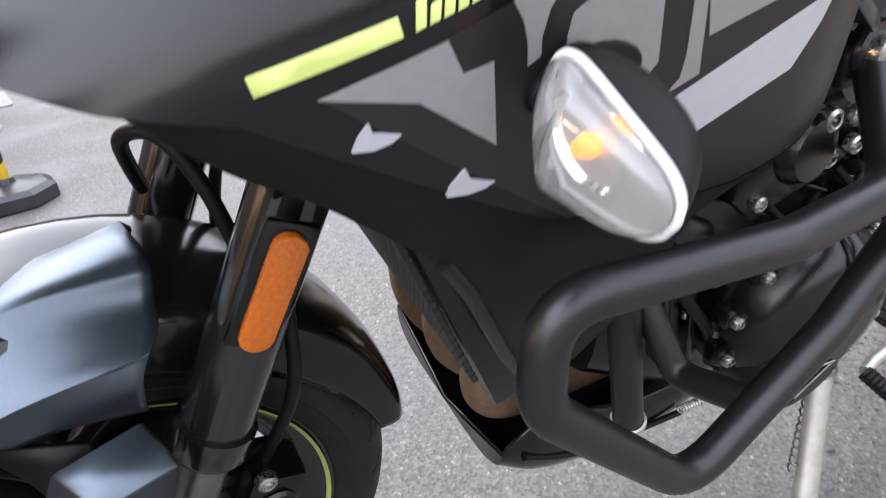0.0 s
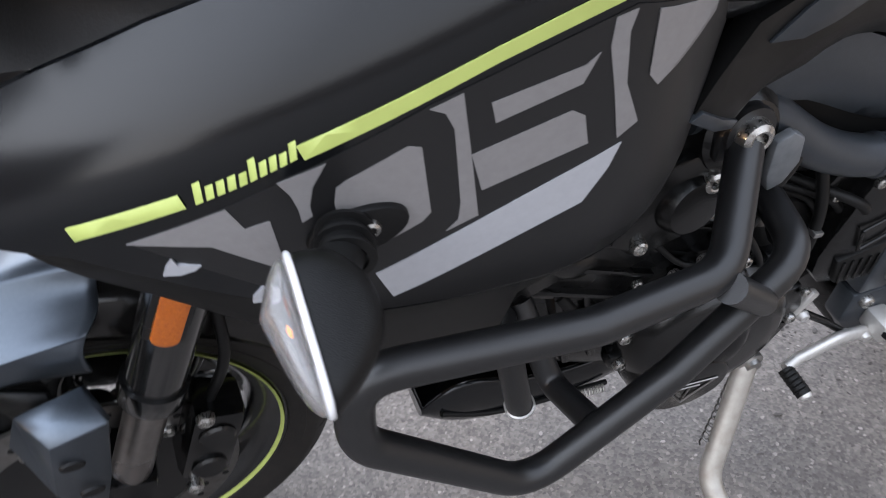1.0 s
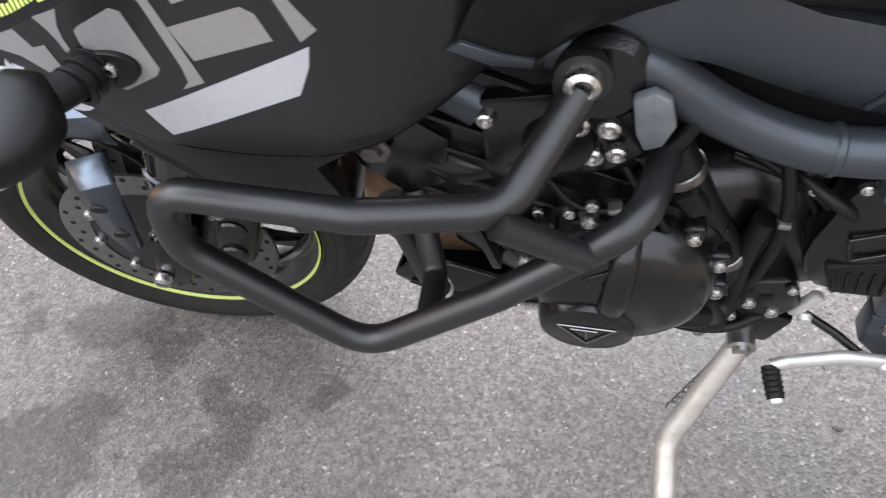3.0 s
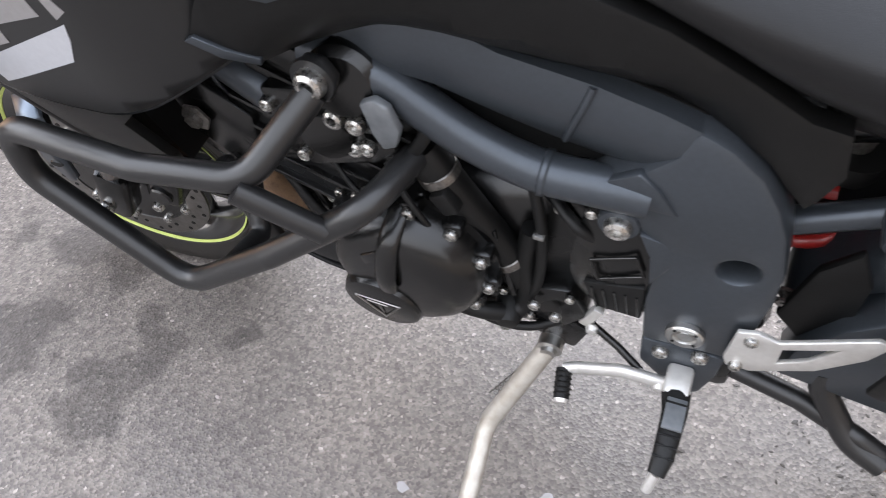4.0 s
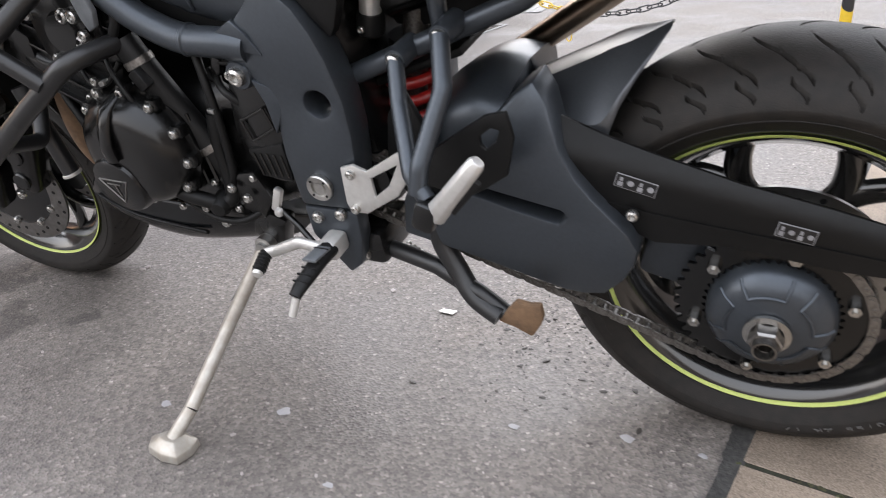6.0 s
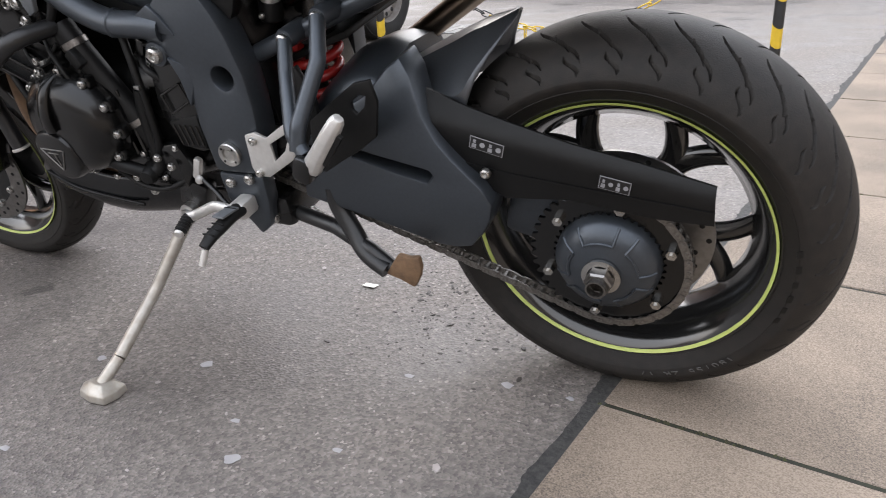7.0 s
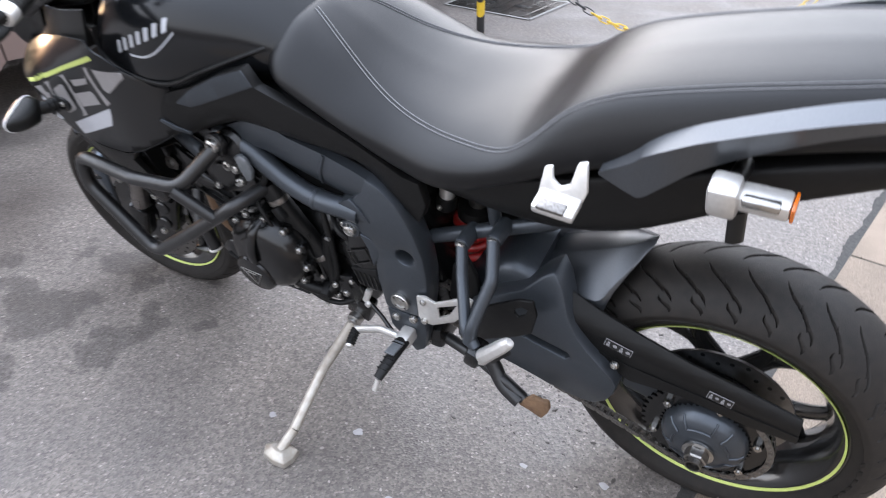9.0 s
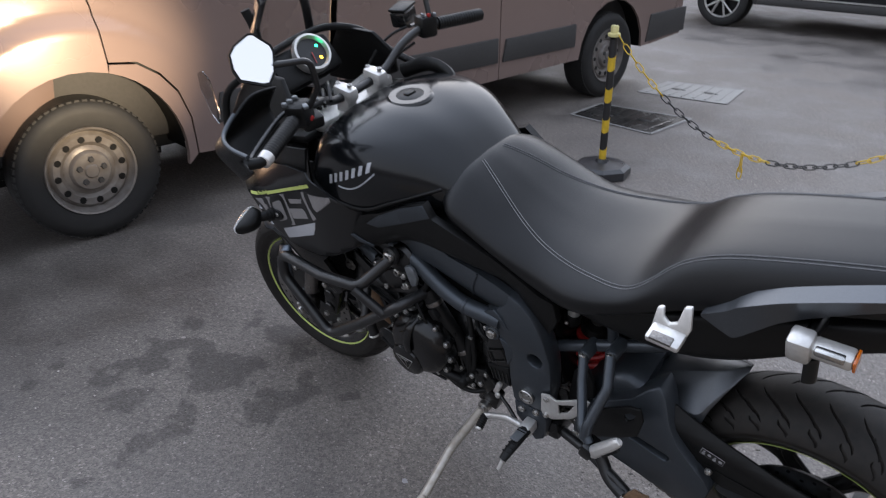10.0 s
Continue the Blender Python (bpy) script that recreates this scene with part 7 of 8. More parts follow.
plate("hanger_web", [(-0.405, 0.545), (-0.367, 0.573), (-0.318, 0.606), (-0.292, 0.612), (-0.286, 0.58), (-0.299, 0.528), (-0.333, 0.503), (-0.367, 0.483), (-0.400, 0.462), (-0.418, 0.47)], -0.200, 0.007, M_PLASTIC, hang, "black web plate behind the footrest", 0.002, holes=[[(-0.328, 0.578), (-0.313, 0.590), (-0.303, 0.588), (-0.308, 0.573), (-0.322, 0.561), (-0.328, 0.567)]])
for p in ((-0.447, -0.147, 0.648), (-0.382, -0.146, 0.679)):
    lathe("hanger_lug", [(0.0, 0.010), (0.013, 0.010), (0.015, 0.006), (0.015, -0.04)], axis_to(p, (0, -1, 0)), M_FRAME, hang, segs=24)
    bolt(Vector(p) + Vector((0, -0.011, 0)), (0, -1, 0), 0.010, hang)
pegA, pegB = Vector((-0.361, -0.275, 0.516)), Vector((-0.294, -0.279, 0.597))
PEG = axis_to((pegA + pegB) / 2, pegB - pegA)
bm = bmesh.new()
rings = [[bm.verts.new(PEG @ Vector((sx * a, sy * b, z))) for sx, sy in ((-1, -0.5), (-0.5, -1), (0.5, -1), (1, -0.5), (1, 0.5), (0.5, 1), (-0.5, 1), (-1, 0.5))] for z, a, b in ((-0.056, 0.009, 0.012), (-0.05, 0.011, 0.014), (-0.02, 0.013, 0.012), (0.025, 0.013, 0.011), (0.045, 0.009, 0.010), (0.052, 0.006, 0.007))]
for a, b in zip(rings, rings[1:]):
    for k in range(8):
        bm.faces.new((a[k], a[(k + 1) % 8], b[(k + 1) % 8], b[k]))
bm.faces.new(rings[0][::-1])
bm.faces.new(rings[-1])
ppeg = finish("passenger_footrest", bm, M_ALLOY, bike, "folded alloy passenger footrest", 25, 0.0015)
box("peg_rubber", (0.008, 0.0215, 0.06), axis_to((pegA + pegB) / 2 + Vector((0.006, -0.002, -0.004)), pegB - pegA), M_DARK, ppeg, bevel=0.002)
tube("subframe_tube", [(-0.53, -0.122, 0.612), (-0.40, -0.108, 0.662), (-0.30, -0.095, 0.70), (-0.2, -0.08, 0.77)], 0.014, M_FRAME, bike, "graphite subframe tube", bend=0.05)
tube("subframe_tube", [(-0.405, -0.103, 0.66), (-0.408, -0.103, 0.76)], 0.012, M_FRAME, bike)
tube("subframe_tube", [(-0.53, 0.122, 0.612), (-0.30, 0.095, 0.70), (-0.2, 0.08, 0.77)], 0.014, M_FRAME, bike, bend=0.05)
shock = tube("rear_shock", [(-0.515, -0.03, 0.48), (-0.47, -0.02, 0.72)], 0.018, M_CHAIN, bike, "rear shock absorber with a red spring", segs=18)
tube("spring", [(-0.51 + 0.02 * t + 0.038 * math.cos(t * 2 * math.pi * 3.75), -0.03 + 0.038 * math.sin(t * 2 * math.pi * 3.75), 0.495 + 0.105 * t) for t in (k / 120 for k in range(121))], 0.0085, M_RED, shock, segs=8)
lathe("spring_seat", [(0, 0.01), (0.036, 0.01), (0.038, 0), (0.038, -0.012), (0, -0.012)], axis_to((-0.488, -0.028, 0.618), (0.15, 0, 1)), M_DARK, shock, segs=24)
lathe("reservoir", [(0, 0.05), (0.024, 0.048), (0.026, 0.04), (0.026, -0.05), (0, -0.052)], axis_to((-0.455, -0.05, 0.70), (1, 0.0, 0.3)), M_ENGINE, shock, segs=24)
box("linkage_guard", (0.16, 0.20, 0.012), pose(-0.47, 0.02, 0.60, 0, -20, 0), M_DARK, bike, bevel=0.004)
box("battery_case", (0.15, 0.17, 0.12), pose(-0.44, 0.05, 0.70), M_DARK, bike, bevel=0.01)
plate("chain_bracket", [(-0.51, 0.47), (-0.49, 0.56), (-0.46, 0.60), (-0.44, 0.55), (-0.44, 0.45), (-0.47, 0.42)], -0.135, 0.012, M_DARK, bike, "", 0.004)
# centre stand folded under, with its worn foot
ped = tube("centre_stand", rounded([(-0.56, -0.13, 0.335), (-0.45, -0.15, 0.325), (-0.38, -0.165, 0.30), (-0.335, -0.172, 0.272), (-0.305, -0.17, 0.280)], 0.03), 0.013, M_BAR, bike, "folded black centre stand with a rusty foot", segs=14)
plate("stand_shoe", [(-0.348, 0.270), (-0.318, 0.312), (-0.298, 0.309), (-0.281, 0.313), (-0.279, 0.292), (-0.284, 0.275), (-0.298, 0.250), (-0.322, 0.262)], -0.185, 0.012, M_RUST, ped, "rusty worn foot", 0.004)
tube("stand_coil", [(-0.507 + 0.0008 * k, -0.130 + 0.009 * math.sin(k * 0.75), 0.334 - 0.0005 * k + 0.009 * math.cos(k * 0.75)) for k in range(84)], 0.0022, M_ALLOY, ped, "pale return coil", segs=6)
tube("tread_arm", spline([(-0.440, -0.142, 0.400), (-0.436, -0.145, 0.365), (-0.412, -0.155, 0.325), (-0.385, -0.170, 0.295), (-0.345, -0.180, 0.276)], 5), 0.0125, M_BAR, ped, segs=14, flat=1.25)
box("stand_hinge", (0.07, 0.10, 0.06), pose(-0.565, -0.11, 0.345), M_ENGINE, ped, bevel=0.012)
bolt((-0.565, -0.163, 0.335), (0, -1, 0), 0.010, ped)

# ---- side panels under tank and seat ----
def sp_y(x, z):
    edge = 0.826 - 0.27 * max(0, x + 0.84) - 1.1 * max(0, -0.87 - x) ** 1.5
    tuck = 0.9 * max(0, min(1, (-0.57 - x) / 0.08)) * max(0, min(1, (x + 0.985) / 0.05)) * max(0, edge + 0.03 - z)
    return -0.172 - 0.05 * max(0, min(1, (-0.62 - x) / 0.3)) - 0.016 * max(0, min(1, (-0.95 - x) / 0.07)) + 0.12 * max(0, x + 0.62) + tuck
side = panel("side_panel", [(-1.020, 0.829), (-1.006, 0.856), (-0.985, 0.888), (-0.93, 0.905), (-0.85, 0.94), (-0.80, 0.955), (-0.785, 0.92), (-0.72, 0.885), (-0.65, 0.85), (-0.585, 0.805), (-0.545, 0.775), (-0.515, 0.765), (-0.508, 0.72), (-0.520, 0.690), (-0.528, 0.678), (-0.545, 0.700), (-0.563, 0.728), (-0.59, 0.744), (-0.62, 0.758), (-0.703, 0.785), (-0.78, 0.806), (-0.821, 0.824), (-0.866, 0.834), (-0.904, 0.820), (-0.935, 0.806), (-0.970, 0.800), (-0.995, 0.814)], sp_y, 0.02, M_PLASTIC, bike, "matt black side panel below the tank", 0.025, 0.003)
panel("grey_inlay", [(-0.97, 0.87), (-0.93, 0.90), (-0.86, 0.935), (-0.80, 0.953), (-0.788, 0.923), (-0.86, 0.895), (-0.94, 0.865)], lambda x, z: sp_y(x, z) - 0.0025, 0.004, M_FRAME, side, "satin graphite inlay", 0.03, 0.001)
panel("panel_edge", [(-1.024, 0.829), (-1.014, 0.834), (-0.992, 0.820), (-0.968, 0.806), (-0.970, 0.798), (-0.998, 0.812)], lambda x, z: sp_y(x, z) - 0.004, 0.006, M_FRAME, side, "", 0.05, 0.001)
panel("side_panel", [(-1.012, 0.862), (-0.93, 0.905), (-0.80, 0.955), (-0.65, 0.85), (-0.515, 0.765), (-0.525, 0.665), (-0.625, 0.75), (-0.84, 0.815), (-0.95, 0.79)], lambda x, z: -sp_y(x, z), 0.02, M_PLASTIC, bike, step=0.08)
skin("under_tank", [(-1.10, [(0.10, 0.80), (0.16, 0.82), (0.17, 0.88), (0, 0.93)]), (-0.90, [(0.10, 0.80), (0.17, 0.82), (0.17, 0.88), (0, 0.93)]), (-0.70, [(0.08, 0.76), (0.13, 0.78), (0.13, 0.82), (0, 0.86)]), (-0.52, [(0.06, 0.74), (0.11, 0.75), (0.11, 0.77), (0, 0.80)])], M_DARK, bike, "dark inner bodywork", 3, 3)
# shadow of the gap under the tank, drawn as a thin black tube
tube("tank_gap_shade", spline([(-1.121, -0.2235, 0.995), (-1.122, -0.227, 0.965), (-1.110, -0.2335, 0.944), (-1.046, -0.2435, 0.925), (-0.965, -0.2315, 0.912), (-0.892, -0.2105, 0.937), (-0.832, -0.178, 0.955), (-0.79, -0.146, 0.965)], 6), 0.0042, M_DARK, tank, "black tube drawn as the shadow gap below the tank", segs=8)
# tank badge as plain bars
def beside(ob, x, z):
    """The left surface of ob at x, z."""
    best = 0
    me = ob.data
    for p in me.polygons:
        if p.normal.y >= -0.05 or abs(p.center.x - x) > 0.05 or abs(p.center.z - z) > 0.05:
            continue
        q = [me.vertices[i].co for i in p.vertices]
        if len({((b.x - a.x) * (z - a.z) - (b.z - a.z) * (x - a.x)) >= 0 for a, b in zip(q, q[1:] + q[:1])}) == 1:
            n_ = p.normal
            best = min(best, p.center.y - (n_.x * (x - p.center.x) + n_.z * (z - p.center.z)) / n_.y)
    return best
def tk_y(x, z):
    return beside(tank, x, z) - 0.0012
for k in range(7):
    x = -1.052 + 0.0185 * k
    z = 0.962 + 0.39 * (x + 1.052)
    outl = [(x, z), (x + 0.002, z + 0.022), (x + 0.0105, z + 0.0235), (x + 0.009, z + 0.0040)]
    panel("tank_badge_bar", outl, lambda x, z: tk_y(x, z), 0.004, M_SILVER_LIGHT, tank, "plain silver bar of the tank badge", 0.006, 0)
arc_ = [(-1.02 + 0.1 * t, 0.966 + 0.042 * t - 0.016 * math.sin(math.pi * t)) for t in (k / 12 for k in range(13))]
panel("badge_arc", arc_ + [(x, z - 0.0035) for x, z in reversed(arc_)], lambda x, z: tk_y(x, z), 0.004, M_SILVER_LIGHT, tank, "plain silver arc below the badge", 0.02, 0)
# stitching laid on the seat
def lie_on(ob, x, y):
    """Height of ob's upper surface at x, y."""
    best = -1
    me = ob.data
    for p in me.polygons:
        if p.normal.z <= 0.05 or abs(p.center.x - x) > 0.05 or abs(p.center.y - y) > 0.06:
            continue
        q = [me.vertices[i].co for i in p.vertices]
        inside = {((b.x - a.x) * (y - a.y) - (b.y - a.y) * (x - a.x)) >= 0 for a, b in zip(q, q[1:] + q[:1])}
        if len(inside) == 1:
            n_ = p.normal
            best = max(best, p.center.z - (n_.x * (x - p.center.x) + n_.y * (y - p.center.y)) / n_.z)
    return best
SEAM = [(-0.755, 0.035), (-0.70, 0.060), (-0.651, 0.080), (-0.59, 0.104), (-0.534, 0.122), (-0.47, 0.138), (-0.422, 0.147), (-0.37, 0.156), (-0.335, 0.156), (-0.30, 0.142), (-0.27, 0.126), (-0.24, 0.116), (-0.19, 0.109), (-0.144, 0.106), (-0.05, 0.102), (0.06, 0.096), (0.16, 0.082)]
for s in (-1, 1):
    for off in (0.0, 0.007):
        pts = spline([(x, s * (y + off), 0) for x, y in SEAM], 8)
        pts = [Vector((p.x, p.y, lie_on(seat, p.x, p.y))) for p in pts]
        pts = [p + Vector((0, 0, 0.0006)) for p in pts if p.z > 0.8]
        tube("seat_stitching", pts, 0.0011, M_STITCH, seat, "double stitched seam", segs=6)
# tail rail and luggage mounts
for s in (-1, 1):
    rail = skin_bm([(-0.192, [(0.150, 0.888), (0.176, 0.890), (0.177, 0.895), (0.150, 0.898)]), (-0.150, [(0.145, 0.868), (0.178, 0.872), (0.180, 0.922), (0.150, 0.928)]), (-0.132, [(0.142, 0.866), (0.176, 0.868), (0.180, 0.937), (0.148, 0.944)]), (-0.10, [(0.140, 0.892), (0.174, 0.896), (0.180, 0.956), (0.146, 0.964)]), (-0.05, [(0.135, 0.932), (0.168, 0.936), (0.177, 0.980), (0.142, 0.988)]), (0.07, [(0.125, 0.990), (0.155, 0.995), (0.165, 1.022), (0.13, 1.030)]), (0.20, [(0.10, 1.025), (0.13, 1.030), (0.14, 1.050), (0.105, 1.056)]), (0.29, [(0.06, 1.04), (0.09, 1.045), (0.095, 1.06), (0.06, 1.065)])], 4, 1, mirror=False)
    for v in rail.verts:
        v.co.y *= -s
    bmesh.ops.holes_fill(rail, edges=[e for e in rail.edges if len(e.link_faces) == 1], sides=100)
    finish("grab_rail", rail, M_HUGGER, bike, "satin black grab rail", 35)
hook = plate("luggage_hook", [(-0.262, 0.872), (-0.258, 0.905), (-0.246, 0.908), (-0.243, 0.892), (-0.232, 0.884), (-0.218, 0.89), (-0.212, 0.918), (-0.198, 0.922), (-0.192, 0.885), (-0.198, 0.868), (-0.256, 0.864)], -0.222, 0.009, M_ALLOY, bike, "satin alloy luggage hook under the seat", 0.003, tilt=lambda x, z: 0.45 * (z - 0.87))
box("hook_foot", (0.062, 0.038, 0.015), pose(-0.228, -0.234, 0.870, 10, 4, 0), M_ALLOY, hook, bevel=0.005)
box("hook_slot", (0.040, 0.018, 0.007), pose(-0.230, -0.246, 0.876, 10, 4, 0), M_CHAIN, hook, bevel=0.002)
pm = box("luggage_mount", (0.038, 0.04, 0.05), pose(-0.024, -0.195, 0.920, 12, 0, 0), M_ALLOY, bike, "satin alloy luggage mount with a reflector", 0.008)
box("mount_arm", (0.062, 0.032, 0.026), pose(0.022, -0.192, 0.922, 12, 0, 0), M_ALLOY, pm, bevel=0.006)
box("arm_slot", (0.045, 0.014, 0.014), pose(0.020, -0.2045, 0.927, 12, 0, 0), M_STEEL, pm, bevel=0.004)
box("mount_reflector", (0.005, 0.030, 0.024), pose(0.055, -0.192, 0.922, 12, 0, 0), M_AMBER, pm, bevel=0.002)
tube("mount_stay", [(-0.005, -0.195, 0.90), (-0.002, -0.205, 0.86)], 0.008, M_DARK, pm, segs=10, flat=1.6)
tube("mount_post", [(-0.02, -0.17, 0.92), (-0.02, -0.10, 0.90)], 0.012, M_BAR, pm)
# exhaust on the far side
exh = finish("silencer", tube_bm(spline([(-0.15, 0.105, 0.70), (-0.05, 0.11, 0.765), (0.08, 0.12, 0.83), (0.20, 0.13, 0.89)], 5), 0.052, 28, flat=0.9), M_STEEL, bike, "steel silencer", 50)
tube("link_pipe", spline([(-0.62, 0.12, 0.40), (-0.50, 0.11, 0.475), (-0.39, 0.10, 0.547), (-0.23, 0.10, 0.650), (-0.14, 0.105, 0.705)], 5), 0.020, material("browned_steel", (0.36, 0.28, 0.21), 0.3, 1.0, (0.25, 0.19, 0.14), 60), exh, "heat-browned link pipe", segs=18)
lathe("pipe_collar", [(0.02, -0.012), (0.026, -0.010), (0.045, 0.01), (0.052, 0.02)], axis_to((-0.16, 0.105, 0.693), (0.83, 0.04, 0.55)), M_STEEL, exh, segs=24)
lathe("silencer_tip", [(0.045, 0), (0.05, 0.01), (0.03, 0.03), (0.024, 0.02)], axis_to((0.20, 0.13, 0.89), (0.88, 0.05, 0.47)), M_ENGINE, exh, segs=28)


# ---- lettering on the rear tyre ----
def letter(ch, size, m, mat, parent, deep=0.0006):
    cu = bpy.data.curves.new("letter", "FONT")
    cu.body, cu.size, cu.extrude, cu.align_x, cu.align_y = ch, size, deep, "CENTER", "CENTER"
    tmp = bpy.data.objects.new("letter", cu)
    me = bpy.data.meshes.new_from_object(tmp)
    bpy.data.objects.remove(tmp)
    me.materials.clear()
    me.materials.append(mat)
    ob = new("letter", me)
    ob.parent, ob.matrix_basis = parent, m
    return ob
rear_tyre = [o for o in rear_wheel.children if o.name.startswith("tyre")][0]
M_MARK = material("raised_rubber_mark", (0.10, 0.098, 0.096), 0.5, 0, (0.07, 0.069, 0.068), 200)
WORDS = "180/55 ZR 17"
def on_wall(deg, r, lift=0.0):
    """A pose on the tyre's left wall: its y axis outwards, its z axis to the left."""
    a = radians(deg)
    rad = Vector((math.cos(a), 0, math.sin(a)))
    slope = 0.42
    nrm = (Vector((0, -1, 0)) + rad * slope).normalized()
    up = (rad - nrm * rad.dot(nrm)).normalized()
    side = up.cross(nrm)
    yy = -0.0925 + max(0, 0.257 - r) * 0.52 + max(0, r - 0.262) * 0.30
    p = Vector((0, yy, 0.315)) + rad * r + nrm * lift
    return Matrix(((side.x, up.x, nrm.x, p.x), (side.y, up.y, nrm.y, p.y), (side.z, up.z, nrm.z, p.z), (0, 0, 0, 1)))
for k, ch in enumerate(WORDS):
    if ch != " ":
        letter(ch, 0.019, on_wall(-63 - 3.05 * (k - 5.5), 0.250, 0.0042), M_MARK, rear_tyre)
for deg, w in ((-22, 0.010), (-17, 0.010), (-12, 0.012), (-6, 0.010), (0, 0.012), (6, 0.010)):
    box("lettering_bar", (w, 0.014, 0.001), on_wall(deg, 0.250, 0.0012), M_DARK, rear_tyre, bevel=0)


# ---- small fittings on the engine ----
plate("peg_bracket", [(-0.322, 0.535), (-0.318, 0.515), (-0.333, 0.49), (-0.352, 0.455), (-0.381, 0.433), (-0.412, 0.430), (-0.400, 0.47), (-0.385, 0.504), (-0.352, 0.53)], -0.132, 0.010, M_DARK, hang, "", 0.003)
M_CLIP = material("zinc_clip", (0.42, 0.42, 0.41), 0.3, 0.9, (0.25, 0.25, 0.24), 200)
for x, y, z, r in ((-0.945, -0.198, 0.60, 0.0065), (-0.925, -0.205, 0.622, 0.0065), (-0.975, -0.188, 0.585, 0.006), (-0.995, -0.18, 0.56, 0.006), (-0.80, -0.176, 0.445, 0.0065), (-0.77, -0.176, 0.40, 0.0065), (-0.842, -0.19, 0.585, 0.0065), (-0.72, -0.176, 0.462, 0.006), (-0.735, -0.16, 0.605, 0.006), (-0.70, -0.172, 0.625, 0.0065), (-0.64, -0.172, 0.545, 0.006), (-0.645, -0.172, 0.485, 0.006), (-1.01, -0.17, 0.52, 0.006), (-1.03, -0.16, 0.48, 0.006), (-0.875, -0.19, 0.40, 0.006), (-0.94, -0.18, 0.40, 0.006)):
    bolt((x, y, z), (0, -1, 0.1), r, engine)
for pts, r in (([(-0.90, -0.19, 0.66), (-0.88, -0.205, 0.635), (-0.86, -0.21, 0.60), (-0.85, -0.20, 0.56)], 0.0035),
               ([(-0.97, -0.185, 0.64), (-0.94, -0.20, 0.615), (-0.90, -0.205, 0.62), (-0.87, -0.195, 0.65)], 0.003),
               ([(-0.77, -0.15, 0.66), (-0.755, -0.165, 0.60), (-0.752, -0.17, 0.54), (-0.76, -0.17, 0.47), (-0.775, -0.175, 0.43)], 0.0065),
               ([(-0.74, -0.14, 0.67), (-0.71, -0.155, 0.655), (-0.67, -0.16, 0.66), (-0.64, -0.16, 0.67)], 0.005),
               ([(-0.76, -0.14, 0.645), (-0.72, -0.155, 0.635), (-0.68, -0.155, 0.645)], 0.004),
               ([(-1.05, -0.175, 0.58), (-1.02, -0.185, 0.54), (-0.99, -0.185, 0.50), (-0.97, -0.18, 0.45)], 0.006),
               ([(-0.88, -0.175, 0.405), (-0.82, -0.185, 0.385), (-0.77, -0.18, 0.38), (-0.73, -0.165, 0.395)], 0.006)):
    tube("cable", spline(pts, 6), r, M_DARK, engine, segs=10)
for x, y, z, turn in ((-0.852, -0.203, 0.575, 20), (-0.905, -0.206, 0.622, -15), (-0.753, -0.172, 0.57, 5), (-0.69, -0.158, 0.652, 70), (-0.985, -0.187, 0.50, 30)):
    box("cable_clip", (0.012, 0.012, 0.007), pose(x, y, z, 0, turn, 0), M_CLIP, engine, "zinc cable clip", 0.0015)
box("connector", (0.016, 0.014, 0.028), pose(-0.735, -0.15, 0.63, 0, 25, 0), M_ENGINE, engine, "", 0.003)
box("connector", (0.02, 0.016, 0.03), pose(-0.84, -0.195, 0.625, 0, -30, 0), M_DARK, engine, "", 0.003)
for k in range(5):
    tube("cover_vein", [(-0.875 + 0.018 * k, -0.176, 0.58 - 0.004 * k), (-0.865 + 0.020 * k, -0.182, 0.43 + 0.006 * k)], 0.0035, M_ENGINE, engine, segs=8)
for k in range(4):
    panel("front_rib", [(-1.06 + 0.03 * k, 0.60), (-1.053 + 0.03 * k, 0.60), (-1.02 + 0.03 * k, 0.46), (-1.03 + 0.03 * k, 0.46)], lambda x, z: -0.178, 0.03, M_ENGINE, engine, "", 0.2, 0.002)
tube("hook_spring", [(-1.005 + 0.0005 * k, -0.19 + 0.004 * math.sin(k * 0.9), 0.405 + 0.004 * math.cos(k * 0.9)) for k in range(60)], 0.0012, M_ALLOY, engine, segs=6)


# ---- small fittings in the cockpit ----
for s in (-1, 1):
    cap_ = steered(lathe("fork_cap", [(0, 0.012), (0.008, 0.012), (0.009, 0.006), (0.017, 0.005), (0.021, 0.0), (0.026, -0.002), (0.0285, -0.012), (0.0285, -0.02)], axis_to(fork_at(1.035, s * 0.105), FORK), M_ALLOY, bike, "bright fork cap", segs=24))
    lathe("adjuster", [(0, 0.02), (0.005, 0.02), (0.006, 0.012)], axis_to(fork_at(1.035, s * 0.105), FORK), M_RED, cap_, segs=12)
lathe("stem_nut", [(0.0, 0.012), (0.010, 0.012), (0.013, 0.016), (0.018, 0.014), (0.019, 0.0)], axis_to((-1.205, 0.0, 1.035), FORK), M_STEEL, bike, "bright steering stem nut", segs=6)
box("ignition_lock", (0.045, 0.05, 0.05), pose(-1.27, 0, 1.045, 0, 20, 0), M_PLASTIC, bike, "", 0.008)
box("horn_button", (0.012, 0.012, 0.008), pose(-1.06, -0.235, 1.125, 20, 0, 0), M_RED, bar, "red button", 0.002)
box("switch_lower", (0.045, 0.05, 0.03), pose(-1.075, -0.225, 1.112, 0, 10, -18), M_PLASTIC, bar, "", 0.008)
for k in range(3):
    box("key", (0.016, 0.012, 0.007), pose(-1.055 - 0.004 * k, -0.245 + 0.018 * k, 1.158, 0, 12, -18), M_PLATEGREY, bar, "grey switch key", 0.002)
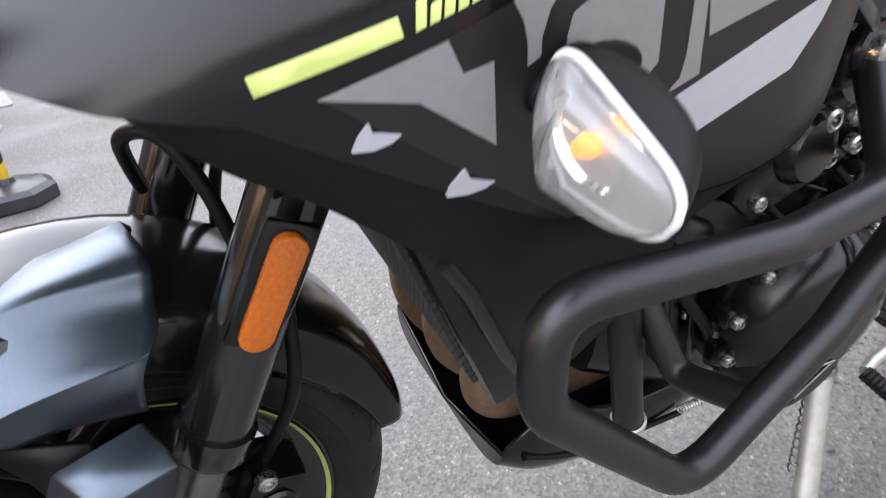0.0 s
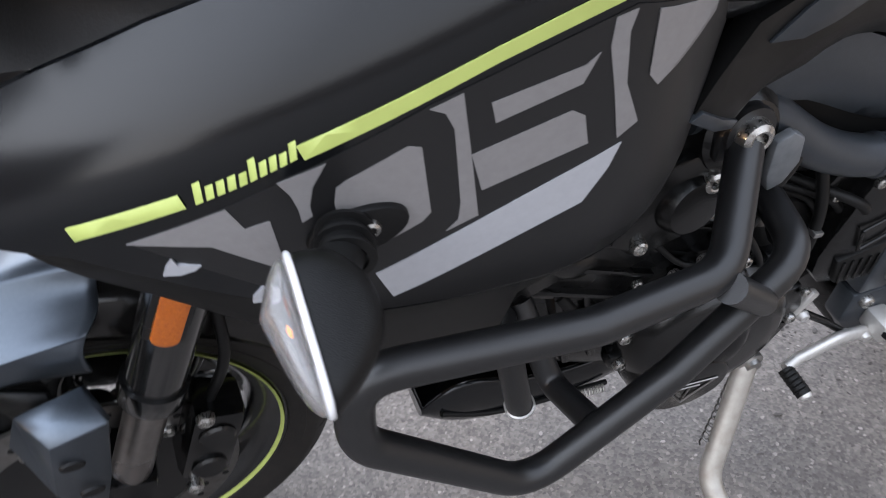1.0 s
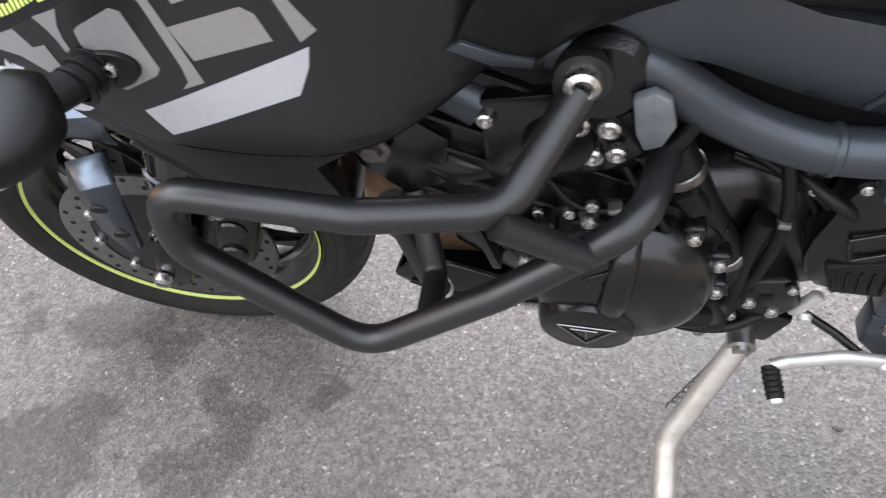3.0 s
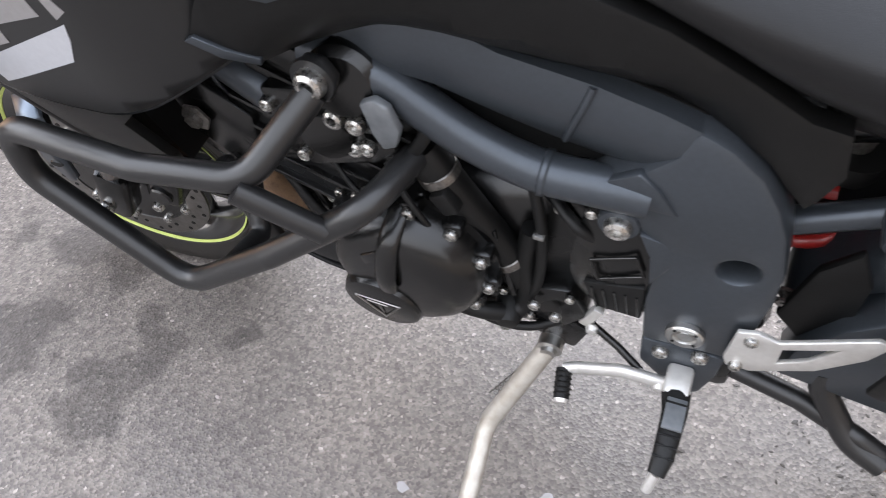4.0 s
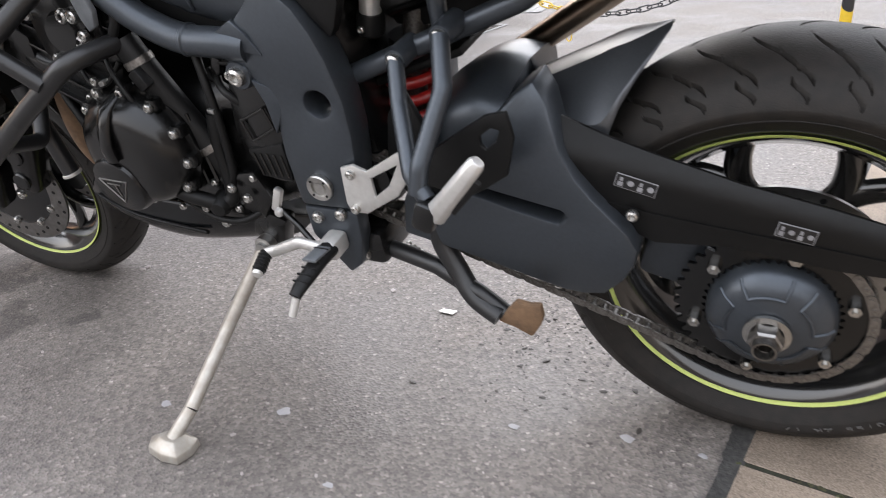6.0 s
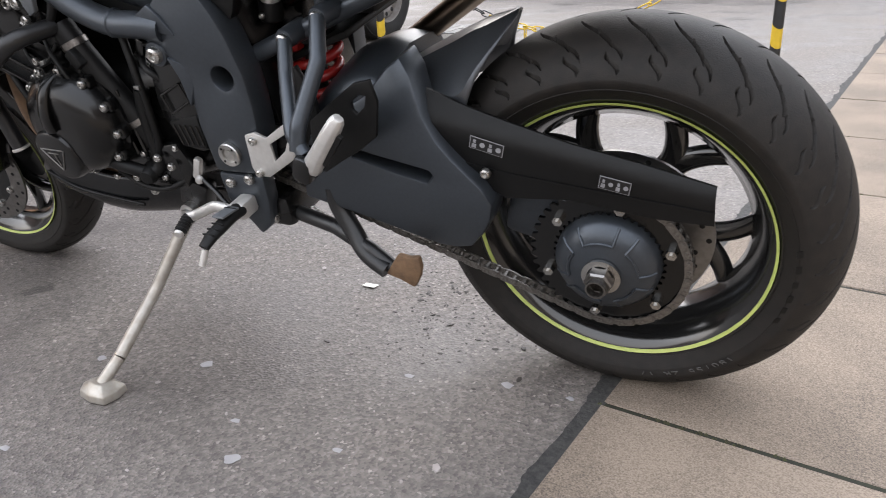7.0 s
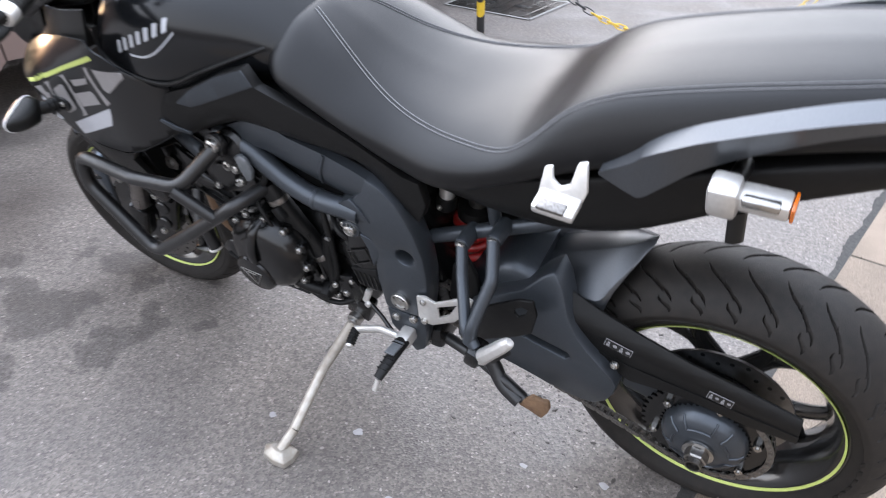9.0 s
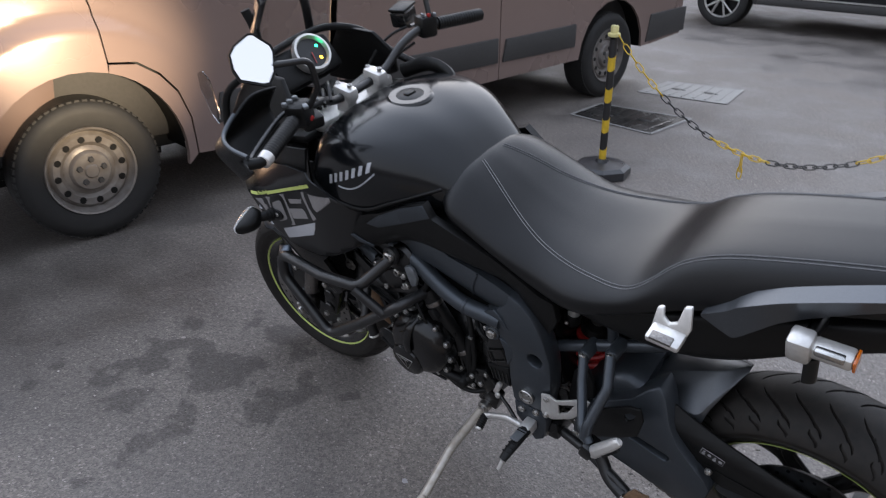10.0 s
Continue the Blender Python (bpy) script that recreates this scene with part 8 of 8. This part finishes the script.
for k in range(4):
    tube("control_cable", spline([(-1.10, -0.20 + 0.02 * k, 1.115), (-1.16, -0.15 + 0.02 * k, 1.10 + 0.01 * k), (-1.22, -0.10 + 0.015 * k, 1.05), (-1.24, -0.08, 0.97)], 5), 0.0042, M_DARK, bike, segs=8)
tube("brake_line", spline([(-1.20, 0.25, 1.14), (-1.24, 0.20, 1.12), (-1.27, 0.14, 1.06), (-1.26, 0.08, 0.96)], 5), 0.004, M_DARK, bike, segs=8)
plate("top_yoke", [(-1.265, -0.14), (-1.175, -0.14), (-1.15, -0.06), (-1.15, 0.06), (-1.175, 0.14), (-1.265, 0.14), (-1.255, 0.05), (-1.255, -0.05)], 0, 0.026, M_ALLOY, bike, "satin alloy top yoke", 0.006).matrix_basis = FM @ pose(0, 0, 1.022, 90, 0, 0) @ Matrix.Diagonal((1, 1, 1, 1))

# preload adjuster beside the shock
adj = lathe("preload_adjuster", [(0, 0.05), (0.013, 0.05), (0.0145, 0.047), (0.0145, 0.0), (0.0, 0.0)], axis_to((-0.519, -0.075, 0.676), (0.2, 0.0, 0.95)), M_ALLOY, bike, "silver preload adjuster with a black knob", segs=24)
lathe("knob", [(0, 0.002), (0.018, 0.001), (0.019, -0.004), (0.019, -0.026), (0.016, -0.030), (0, -0.030)], axis_to((-0.519, -0.075, 0.676), (0.2, 0.0, 0.95)), M_DARK, adj, segs=24)
bolt((-0.526, -0.095, 0.660), (0, -1, 0.1), 0.005, adj)
# pale flake lying on the asphalt
flake = panel("paper_scrap", [(-0.62, -0.006), (-0.588, -0.008), (-0.584, 0.009), (-0.616, 0.008)], lambda x, z: 0.0, 0.0015, M_CREAM, None, "", 0.1, 0.0004)
flake.matrix_world = pose(0, 0.098, 0.0025, -90, 0, 0)
tagged(flake, "small white paper scrap lying on the asphalt", "litter")

# chain grease and road dirt dropped under the swingarm
M_GREASE = material("dropped_chain_grease", (0.035, 0.031, 0.028), 0.6, 0, (0.06, 0.05, 0.042), 80, 0.3, 400)
rng = random.Random(41)
bm = bmesh.new()
for k in range(260):
    x, y = rng.gauss(-0.33, 0.11), rng.gauss(0.09, 0.12)
    if x > -0.10 + 0.14 * y:
        continue
    r = rng.uniform(0.0012, 0.003) if k % 9 else rng.uniform(0.003, 0.006)
    bmesh.ops.create_icosphere(bm, subdivisions=1, radius=r, matrix=pose(x, y, r * 0.2, rng.uniform(0, 25), 0, rng.uniform(0, 360)) @ Matrix.Diagonal((1.8, 0.9, 0.35, 1)))
tagged(finish("dirt_crumbs", bm, M_GREASE), "dark crumbs of greasy dirt on the asphalt", "dirt", kind="stuff")
